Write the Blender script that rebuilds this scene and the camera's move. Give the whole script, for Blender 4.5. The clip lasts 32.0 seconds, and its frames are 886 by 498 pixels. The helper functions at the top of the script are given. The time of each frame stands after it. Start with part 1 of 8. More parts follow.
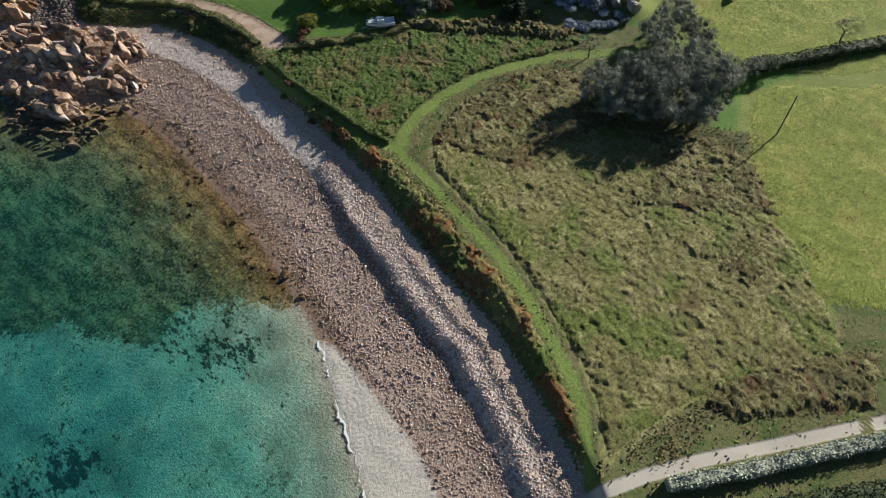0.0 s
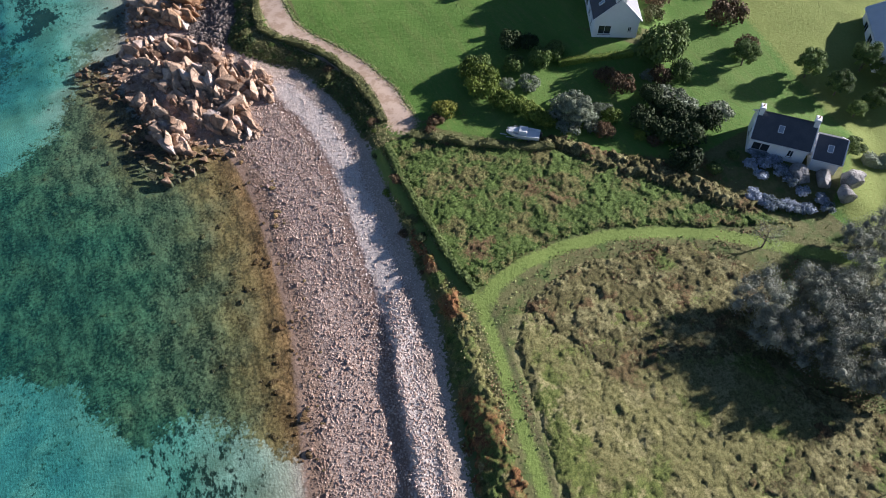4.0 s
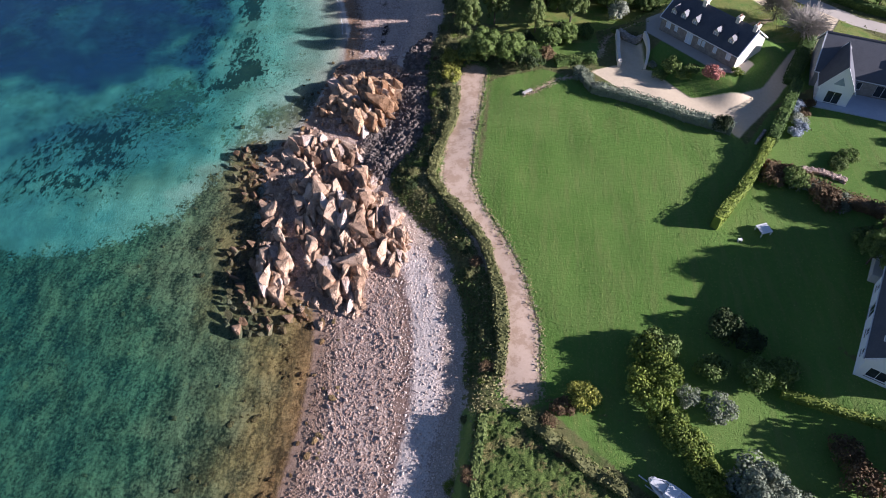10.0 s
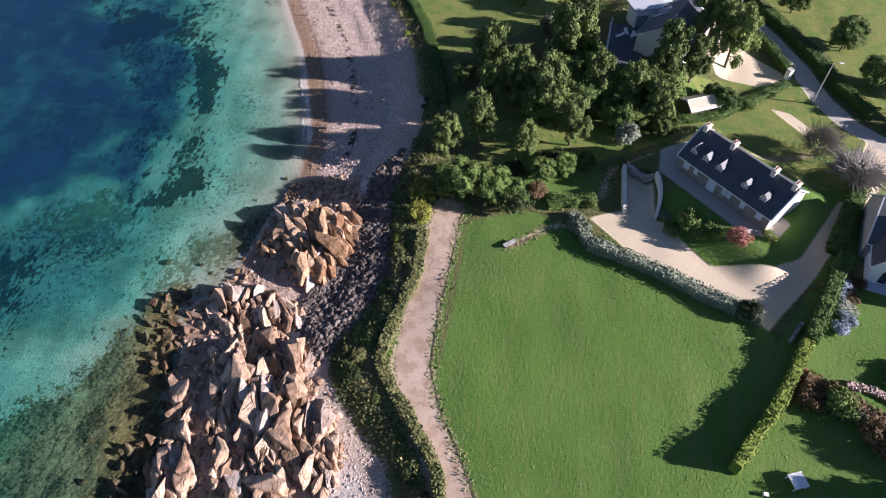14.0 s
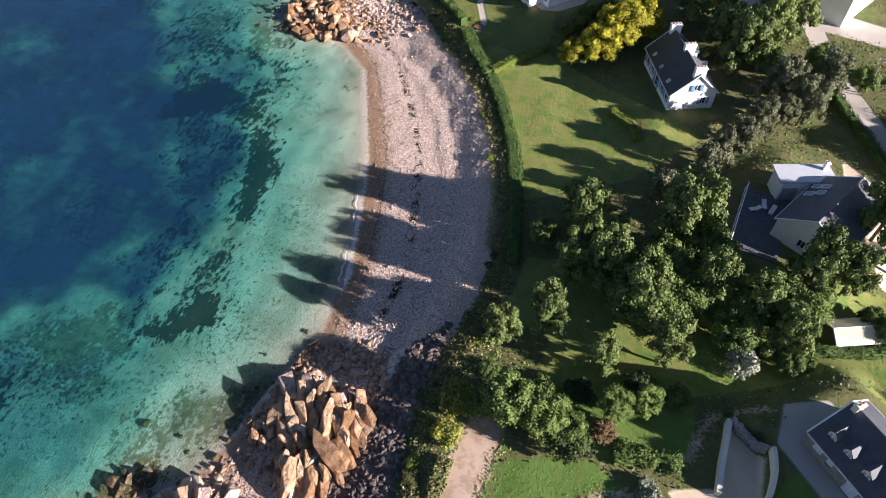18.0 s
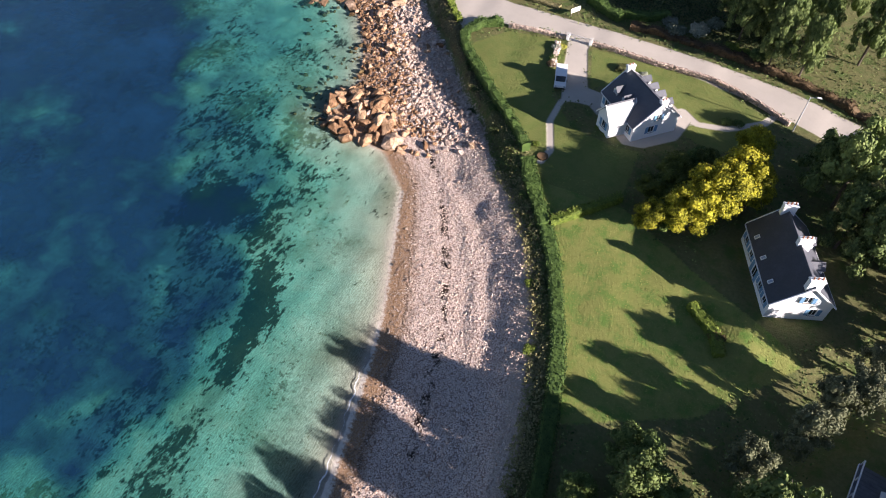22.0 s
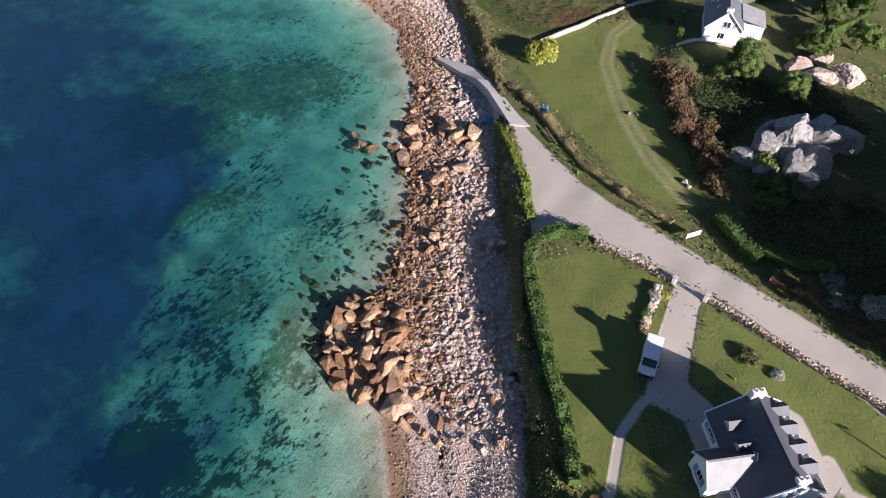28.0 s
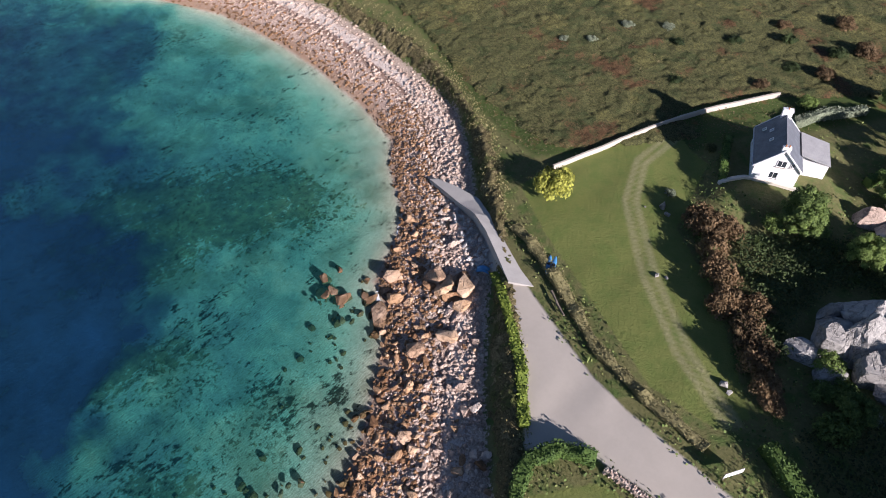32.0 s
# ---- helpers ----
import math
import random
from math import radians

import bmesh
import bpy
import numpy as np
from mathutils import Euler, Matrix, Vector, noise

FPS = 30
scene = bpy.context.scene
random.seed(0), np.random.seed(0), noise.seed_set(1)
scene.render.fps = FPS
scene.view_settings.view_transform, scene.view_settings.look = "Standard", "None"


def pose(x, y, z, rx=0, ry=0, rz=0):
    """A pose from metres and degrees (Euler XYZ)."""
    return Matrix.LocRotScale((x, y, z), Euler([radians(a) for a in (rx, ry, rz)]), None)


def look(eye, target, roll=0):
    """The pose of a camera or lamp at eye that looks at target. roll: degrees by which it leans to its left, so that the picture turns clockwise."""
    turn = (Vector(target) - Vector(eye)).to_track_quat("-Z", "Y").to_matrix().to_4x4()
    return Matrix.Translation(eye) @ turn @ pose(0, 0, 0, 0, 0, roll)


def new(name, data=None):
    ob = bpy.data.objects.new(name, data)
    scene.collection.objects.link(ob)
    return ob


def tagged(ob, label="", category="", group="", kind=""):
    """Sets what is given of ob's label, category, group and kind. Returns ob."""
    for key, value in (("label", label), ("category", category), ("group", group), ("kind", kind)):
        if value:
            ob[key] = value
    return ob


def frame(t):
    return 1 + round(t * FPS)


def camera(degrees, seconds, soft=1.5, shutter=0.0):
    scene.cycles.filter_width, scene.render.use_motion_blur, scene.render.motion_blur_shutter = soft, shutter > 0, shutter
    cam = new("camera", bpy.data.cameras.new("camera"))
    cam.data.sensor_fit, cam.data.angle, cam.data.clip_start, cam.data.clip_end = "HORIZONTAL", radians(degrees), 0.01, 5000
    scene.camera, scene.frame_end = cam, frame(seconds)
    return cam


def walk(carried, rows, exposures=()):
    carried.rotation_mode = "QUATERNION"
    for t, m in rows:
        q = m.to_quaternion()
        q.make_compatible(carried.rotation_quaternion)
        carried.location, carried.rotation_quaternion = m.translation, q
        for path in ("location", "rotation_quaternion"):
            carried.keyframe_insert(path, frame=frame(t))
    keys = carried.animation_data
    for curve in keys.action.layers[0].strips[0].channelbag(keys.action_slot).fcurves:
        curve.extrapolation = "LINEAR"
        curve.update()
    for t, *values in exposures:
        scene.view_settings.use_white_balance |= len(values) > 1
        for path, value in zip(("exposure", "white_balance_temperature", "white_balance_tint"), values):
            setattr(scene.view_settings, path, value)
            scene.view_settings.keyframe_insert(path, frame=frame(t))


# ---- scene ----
# camera and its way: seconds, place, then turns (tilt, lean, heading) in degrees
cam = camera(67.30, 32.0, soft=1.0)
PATH = [
    (0, (-28.50, 22.00, 76.00), (-6.43, 42.61, 36.15), -0.04),
    (0.5, (-25.01, 23.45, 75.94), (-4.16, 45.25, 36.06), 0.02),
    (1, (-21.42, 24.86, 75.91), (-1.85, 47.81, 36.03), -0.15),
    (1.5, (-17.95, 26.61, 75.97), (0.46, 50.43, 36.05), -0.16),
    (2, (-14.80, 28.66, 76.04), (2.59, 53.20, 36.10), -0.11),
    (2.5, (-11.94, 30.89, 76.12), (4.50, 56.08, 36.18), 0.17),
    (3, (-9.15, 33.25, 76.10), (6.28, 59.09, 36.18), 0.35),
    (3.5, (-6.32, 35.72, 75.84), (7.97, 62.29, 35.97), 0.42),
    (5.5, (3.71, 45.90, 74.60), (12.78, 75.29, 35.18), 0.11),
    (6, (6.05, 48.75, 74.39), (13.67, 78.67, 35.06), -0.03),
    (6.5, (8.15, 51.88, 74.12), (14.33, 82.22, 34.86), -0.11),
    (7, (10.18, 55.14, 73.90), (15.18, 85.78, 34.71), -0.16),
    (7.5, (12.09, 58.53, 73.85), (15.94, 89.35, 34.67), -0.20),
    (8, (13.77, 62.08, 73.83), (16.31, 93.03, 34.64), -0.27),
    (8.5, (15.17, 65.58, 73.86), (16.52, 96.63, 34.69), -0.28),
    (9, (16.54, 69.24, 73.81), (16.54, 100.32, 34.65), -0.40),
    (9.5, (17.72, 72.95, 73.72), (15.97, 104.03, 34.60), -0.59),
    (10, (18.95, 76.57, 73.76), (16.22, 107.65, 34.68), -0.67),
    (10.5, (19.92, 80.38, 73.81), (16.76, 111.43, 34.75), -0.61),
    (11, (20.71, 84.31, 73.82), (17.57, 115.38, 34.77), -0.49),
    (11.5, (21.29, 88.22, 73.86), (18.25, 119.30, 34.81), -0.26),
    (12, (21.74, 92.14, 73.79), (18.77, 123.25, 34.76), -0.04),
    (12.5, (22.13, 95.95, 73.69), (19.20, 127.16, 34.74), 0.22),
    (13, (22.54, 99.75, 73.60), (19.56, 131.03, 34.70), 0.36),
    (13.5, (22.86, 103.68, 73.48), (19.66, 134.96, 34.60), 0.52),
    (15.5, (23.72, 119.37, 73.13), (17.39, 150.35, 34.40), 0.32),
    (16, (24.05, 123.51, 72.97), (16.66, 154.37, 34.33), -0.12),
    (16.5, (24.22, 127.54, 72.95), (15.79, 158.22, 34.38), -0.35),
    (17, (23.84, 131.52, 72.84), (14.55, 162.05, 34.35), -0.30),
    (17.5, (23.31, 135.54, 72.73), (13.20, 165.85, 34.27), -0.08),
    (18, (22.72, 139.64, 72.86), (11.79, 169.62, 34.37), 0.07),
    (18.5, (22.06, 143.74, 73.09), (10.48, 173.44, 34.57), 0.17),
    (19, (21.13, 147.72, 73.24), (8.99, 177.17, 34.70), 0.33),
    (19.5, (20.35, 151.73, 73.34), (7.52, 180.87, 34.78), 0.41),
    (20, (19.64, 155.65, 73.43), (6.12, 184.52, 34.92), 0.36),
    (20.5, (18.68, 159.57, 73.57), (4.67, 188.23, 35.06), 0.40),
    (21, (17.54, 163.36, 73.75), (3.09, 191.80, 35.25), 0.50),
    (21.5, (16.26, 167.24, 73.96), (1.36, 195.39, 35.41), 0.59),
    (22, (14.91, 171.08, 74.17), (-0.49, 198.90, 35.57), 0.69),
    (22.5, (13.54, 175.10, 74.38), (-2.34, 202.53, 35.71), 0.69),
    (23, (12.23, 179.15, 74.53), (-4.16, 206.20, 35.81), 0.63),
    (23.5, (10.76, 183.13, 74.60), (-6.10, 209.84, 35.84), 0.60),
    (24, (9.21, 187.04, 74.63), (-8.12, 213.41, 35.84), 0.58),
    (24.5, (7.55, 190.95, 74.58), (-10.20, 216.96, 35.74), 0.72),
    (25, (5.99, 194.80, 74.44), (-12.27, 220.48, 35.62), 0.71),
    (25.5, (4.48, 198.77, 74.19), (-14.36, 224.12, 35.42), 0.44),
    (27.5, (-2.48, 213.25, 73.76), (-23.48, 237.18, 35.21), -0.08),
    (28, (-4.31, 216.83, 73.71), (-25.86, 240.36, 35.21), -0.28),
    (28.5, (-6.21, 220.36, 73.60), (-28.31, 243.49, 35.17), -0.50),
    (29, (-8.10, 223.82, 73.45), (-30.73, 246.57, 35.11), -0.60),
    (29.5, (-9.86, 227.04, 73.38), (-33.02, 249.48, 35.16), -0.75),
    (30, (-11.72, 230.36, 73.29), (-35.11, 252.74, 35.18), -0.92),
    (30.5, (-13.51, 233.23, 73.31), (-36.99, 255.66, 35.28), -0.99),
    (31, (-15.42, 236.17, 73.30), (-38.98, 258.67, 35.37), -0.96),
    (31.5, (-17.31, 239.13, 73.26), (-41.02, 261.70, 35.47), -1.04),
    (32, (-19.09, 242.12, 73.22), (-42.98, 264.69, 35.54), -1.27),
]
walk(cam, [(t, look(eye, target, roll)) for t, eye, target, roll in PATH],
     [(0, 0.71, 6150, 7), (3, 1.12, 5850, 14), (7, 1.26, 5750, 25), (13, 1.24, 5800, 25), (17, 1.37, 6100, 22), (20, 1.54, 6350, 22), (25, 1.23, 6200, 22), (32, 0.99, 6000, 22)])

# ---- daylight: low sun over the land, clear sky ----
SUN_ELEVATION, SUN_HEADING = radians(21.5), radians(95)
world = bpy.data.worlds.new("sky")
scene.world = world
world.use_nodes = True
sky_nodes = world.node_tree.nodes
sky = sky_nodes.new("ShaderNodeTexSky")
sky.sky_type, sky.sun_disc = "NISHITA", False
sky.sun_elevation, sky.sun_rotation = SUN_ELEVATION, SUN_HEADING
sky.air_density, sky.dust_density, sky.ozone_density = 1.0, 0.3, 3.0
world.node_tree.links.new(sky.outputs[0], sky_nodes["Background"].inputs[0])
sky_nodes["Background"].inputs[1].default_value = 0.037
sun = new("sun", bpy.data.lights.new("sun", "SUN"))
sun.data.energy, sun.data.angle, sun.data.color = 5.0, radians(0.55), (1.0, 0.92, 0.82)
SUN_WAY = Vector((math.sin(SUN_HEADING) * math.cos(SUN_ELEVATION), math.cos(SUN_HEADING) * math.cos(SUN_ELEVATION), math.sin(SUN_ELEVATION)))
sun.matrix_world = look(SUN_WAY * 300, (0, 0, 0))

# ---- materials ----
class Nodes:
    """Short hand for a node material."""

    def __init__(self, name):
        self.mat = bpy.data.materials.new(name)
        self.mat.use_nodes = True
        self.tree = self.mat.node_tree
        self.tree.nodes.clear()
        self.out = self.add("ShaderNodeOutputMaterial")

    def add(self, kind, **inputs):
        node = self.tree.nodes.new(kind)
        for key, value in inputs.items():
            self.put(node, key, value)
        return node

    def put(self, node, key, value):
        sock = node.inputs[int(key[1:])] if key[0] == "i" and key[1:].isdigit() else node.inputs[key.replace("_", " ")]
        if isinstance(value, bpy.types.NodeSocket):
            self.tree.links.new(value, sock)
        else:
            sock.default_value = value

    def noise(self, scale, detail=3.0, rough=0.55, vector=None, w=0.0):
        n = self.add("ShaderNodeTexNoise", Scale=scale, Detail=detail, Roughness=rough)
        if vector is not None:
            self.put(n, "Vector", vector)
        return n.outputs["Fac"]

    def ramp(self, fac, stops):
        n = self.add("ShaderNodeValToRGB", i0=fac)
        els = n.color_ramp.elements
        while len(els) < len(stops):
            els.new(0.5)
        for e, (p, c) in zip(els, stops):
            e.position, e.color = p, (*c, 1.0)
        return n.outputs["Color"]

    def math(self, op, a, b=0.0, c=None):
        n = self.add("ShaderNodeMath", i0=a, i1=b)
        n.operation = op
        if c is not None:
            self.put(n, "i2", c)
        return n.outputs[0]

    def step(self, value, low, high):
        n = self.add("ShaderNodeMapRange", Value=value, From_Min=low, From_Max=high)
        n.interpolation_type = "SMOOTHSTEP"
        return n.outputs[0]

    def mix(self, fac, a, b, kind="MIX"):
        n = self.tree.nodes.new("ShaderNodeMix")
        n.data_type, n.blend_type = "RGBA", kind
        for sock, value in ((n.inputs[0], fac), (n.inputs[6], a), (n.inputs[7], b)):
            if isinstance(value, bpy.types.NodeSocket):
                self.tree.links.new(value, sock)
            else:
                sock.default_value = value if sock == n.inputs[0] else (*value, 1.0)
        return n.outputs[2]

    def place(self, object_space=False):
        if object_space:
            return self.add("ShaderNodeTexCoord").outputs["Object"]
        return self.add("ShaderNodeNewGeometry").outputs["Position"]

    def bump(self, height, strength=0.4, distance=0.1):
        return self.add("ShaderNodeBump", Height=height, Strength=strength, Distance=distance).outputs[0]

    def finish(self, color, rough=0.85, normal=None, metallic=0.0, specular=0.3, **more):
        b = self.add("ShaderNodeBsdfPrincipled", Base_Color=color if isinstance(color, bpy.types.NodeSocket) else (*color, 1.0), Roughness=rough, Metallic=metallic, **more)
        b.inputs["Specular IOR Level"].default_value = specular
        if normal is not None:
            self.put(b, "Normal", normal)
        self.tree.links.new(b.outputs[0], self.out.inputs[0])
        return self.mat


def surface(name, dark, light, scale=1.5, fine=12.0, rough=0.85, bump=0.3, spread=0.25, metallic=0.0, specular=0.3, tint=0.0):
    """A mottled surface: two sizes of noise, some bump, and a little difference from object to object."""
    n = Nodes(name)
    p = n.place()
    a, b = n.noise(scale, 4, 0.6, p), n.noise(fine, 3, 0.6, p)
    f = n.math("ADD", n.math("MULTIPLY", a, 0.6), n.math("MULTIPLY", b, 0.4))
    if tint:
        f = n.math("ADD", f, n.math("MULTIPLY", n.math("SUBTRACT", n.add("ShaderNodeObjectInfo").outputs["Random"], 0.5), tint))
    col = n.ramp(f, [(0.5 - spread, dark), (0.5 + spread, light)])
    return n.finish(col, rough, n.bump(b, bump, 0.05), metallic, specular)


def foliage(name, dark, light, tint=0.25, scale=0.9, island=0.3):
    n = Nodes(name)
    p = n.place()
    isl = n.add("ShaderNodeNewGeometry").outputs["Random Per Island"]
    f = n.math("ADD", n.math("MULTIPLY", n.noise(scale, 3, 0.6, p), 1 - island), n.math("MULTIPLY", isl, island))
    f = n.math("ADD", f, n.math("MULTIPLY", n.math("SUBTRACT", n.add("ShaderNodeObjectInfo").outputs["Random"], 0.5), tint))
    dark, light = (tuple(min(1.45 * c, 0.8) for c in k) for k in (dark, light))
    return n.finish(n.ramp(f, [(0.2, dark), (0.8, light)]), 0.75, specular=0.25)


M_WHITE = surface("white_render", (0.8, 0.8, 0.79), (0.91, 0.91, 0.9), 0.7, 9, 0.9, 0.15)
M_SLATE = surface("slate_roof", (0.045, 0.05, 0.062), (0.1, 0.105, 0.12), 0.8, 6, 0.55, 0.3, tint=0.5, specular=0.4)
# truly pale roofs, and sunlight painted onto the sunward slopes of two dark ones
M_PALE_SUNLIT_SLATE = surface("pale_or_sunlit_slate_roof", (0.2, 0.2, 0.21), (0.36, 0.36, 0.36), 0.8, 6, 0.7, 0.3, tint=0.5)
M_BLUESLATE = surface("weathered_slate_roof", (0.11, 0.12, 0.14), (0.26, 0.275, 0.31), 0.9, 5, 0.6, 0.4, tint=0.5, specular=0.4)
M_STONE = surface("granite_wall", (0.2, 0.18, 0.16), (0.46, 0.42, 0.37), 1.6, 5, 0.9, 0.6, tint=0.6)
M_DARKGLASS = surface("window_glass", (0.02, 0.025, 0.03), (0.05, 0.06, 0.07), 0.5, 2, 0.08, 0.0, specular=0.6)
M_SHUTTER = surface("blue_paint", (0.12, 0.26, 0.42), (0.2, 0.36, 0.52), 1, 8, 0.6, 0.1)
M_FRAME = surface("white_paint", (0.7, 0.7, 0.7), (0.84, 0.84, 0.83), 2, 14, 0.5, 0.05)
M_PALEBLUE = surface("pale_blue_shutter", (0.5, 0.58, 0.66), (0.64, 0.71, 0.78), 1, 8, 0.6, 0.1)
M_BARK = surface("bark", (0.05, 0.04, 0.03), (0.16, 0.13, 0.1), 2, 12, 0.95, 0.7)
M_BOX_HEDGE = foliage("hedge_leaves", (0.015, 0.035, 0.008), (0.075, 0.12, 0.025))
M_PINE = foliage("pine_needles", (0.022, 0.04, 0.012), (0.15, 0.19, 0.054))
M_TREE = foliage("tree_leaves", (0.02, 0.04, 0.011), (0.13, 0.18, 0.043))
M_GREYTREE = foliage("grey_willow_leaves", (0.045, 0.058, 0.036), (0.2, 0.225, 0.155))
M_GOLD = foliage("golden_cypress_leaves", (0.024, 0.034, 0.004), (0.34, 0.31, 0.016), 0.15)
M_BROWN = foliage("brown_shrub_leaves", (0.032, 0.022, 0.011), (0.16, 0.105, 0.052))

# ---- lie of the land: three lines along the shore, from south to north ----
def line(text):
    return np.array([[float(v) for v in pair.split(",")] for pair in text.split()])


WATERLINE = line("-330,-260 -120,-110 -55,-15 -34,15 -25,30 -17.6,43.8 -12.6,54.2 -7.5,64.9 -5.1,75.7 -2.7,86 -1.8,97 -1,108 -1.3,117 -2.5,124 -8,127 -11.5,133 -12.5,141 -16,152 -12,157 -10,166 -7.5,176 -8.6,186 -13.1,201 -16.5,211 "
                 "-22.3,223 -26.5,232 -33,237.5 -42,239 -46,242 -47.5,252 -51,258.5 -57.7,267 -62.5,272.5 -68,275 -71,281 -75,286.6 -84,292 -89.5,297 -100,299.5 -116,301 -127,301 -146,299 -180,285 -330,230")
FOOT = line("-300,-300 -100,-130 -35,-15 -12,12 -1.1,26 4.1,38 7.4,47 8.8,56 11,66 14,76 15.5,86 16.9,98 18.3,109 17.5,122 14,133.5 9.9,137 5,144 4.8,148 7.5,151.5 9.3,159 8,168 7.4,176.5 9.5,186 9.8,194 6.8,206.6 3,217.5 "
            "-2.3,227.3 -10,237 -14,240 -21.2,249 -28,255 -35,263 -44,271.5 -52.5,281 -57,286.7 -68,295 -76,302 -84.6,308 -97.3,311 -112.7,313 -127,314 -150,312 -185,298 -330,250")
CLIFF = line("-290,-300 -95,-130 -30,-15 -8,12 0.2,26 6.7,37 10.5,44.3 12.9,52 15.2,63 17.4,76 17.9,87 18.4,99 19.8,110 21.5,116 20.8,124 18,133 13,139.5 9,143.5 8.8,147 11,151.5 11.7,157 11,166 10.2,173.5 12,181 12.2,188 10.8,195 8.6,206 "
             "5.2,215.5 -0.8,227.6 -8.5,239 -16,247 -26,254.8 -33.5,264 -37.5,270 -48,281 -55,287.5 -66,297 -76,305.5 -90,311.5 -103,315.5 -117,318 -150,317 -185,303 -330,256")
FAR_LAND = np.array([[-330, 900], [900, 900], [900, -900], [-300, -900]], float)


def spread(px, py, pts, closed=False):
    """Distance from places to a line of points."""
    pts = np.asarray(pts, float)
    a, b = (pts, np.roll(pts, -1, 0)) if closed else (pts[:-1], pts[1:])
    best = np.full(px.shape, 1e9)
    for (ax, ay), (bx, by) in zip(a, b):
        dx, dy = bx - ax, by - ay
        t = np.clip(((px - ax) * dx + (py - ay) * dy) / (dx * dx + dy * dy + 1e-12), 0, 1)
        best = np.minimum(best, (px - ax - t * dx) ** 2 + (py - ay - t * dy) ** 2)
    return np.sqrt(best)


def inside(px, py, pts):
    pts = np.asarray(pts, float)
    within = np.zeros(px.shape, bool)
    for (ax, ay), (bx, by) in zip(pts, np.roll(pts, -1, 0)):
        if ay != by:
            within ^= ((ay > py) != (by > py)) & (px < (bx - ax) * (py - ay) / (by - ay) + ax)
    return within


def signed(px, py, pts):
    """Distance to the edge of an area, positive inside it."""
    pts = np.asarray(pts, float)
    out = np.full(px.shape, -50.0)
    near = (px > pts[:, 0].min() - 4) & (px < pts[:, 0].max() + 4) & (py > pts[:, 1].min() - 4) & (py < pts[:, 1].max() + 4)
    x, y = px[near], py[near]
    d = spread(x, y, pts, True)
    out[near] = np.where(inside(x, y, pts), d, -d)
    return out


def shore(px, py, pts):
    d = spread(px, py, pts)
    return np.where(inside(px, py, np.vstack([pts, FAR_LAND])), d, -d)


def waves(x, y, size, seed=0.0):
    """A cheap smooth field between about -1 and 1."""
    x, y = x / size + seed * 7.3, y / size - seed * 3.1
    return (np.sin(x * 1.7 + 1.3 * np.sin(y * 1.1 + seed)) + np.sin(y * 1.9 + 1.7 * np.sin(x * 0.9 + 2 * seed)) + np.sin((x + y) * 2.7 + 2.1 * np.sin((x - y) * 1.3))) / 3


PITS = [(42.4, 174.6, 3.6, 1.6, 92, 6.7)]  # the sunken drive
MOUNDS = [(-4, 134, 7, 0.3), (-8, 144, 6, 0.3), (-8, 153, 5, 0.3), (2, 139, 5, 0.3), (-3, 168, 7, 0.5), (-39, 244, 6, 0.3)]
SLOPE_Y = [-200, 30, 80, 100, 120, 160, 200, 230, 260, 290, 330, 420]
SLOPE = [-0.03, -0.03, 0.0, 0.06, 0.1, 0.105, 0.06, 0.085, 0.105, 0.12, 0.115, 0.08]
# level ground under the houses: centre, half length, half width, heading, height
PADS = [(54.8, 175.5, 9.5, 6.0, -45, 8.9), (67.0, 120.0, 9, 5.5, 63.4, 7.8), (74.2, 82.4, 9, 5.5, -45.5, 5.2), (27.6, 237.2, 8.5, 5.5, 115.2, 6.4), (1.6, 258.8, 7, 6.5, 140, 6.6), (46.5, 210.5, 10, 8, 60, 7.2), (-37.5, 324.5, 6.5, 5.5, 120, 8.8), (77.5, 168.5, 9, 7, -25, 7.6), (97.5, 142.5, 10, 6.5, 121, 7.2)]


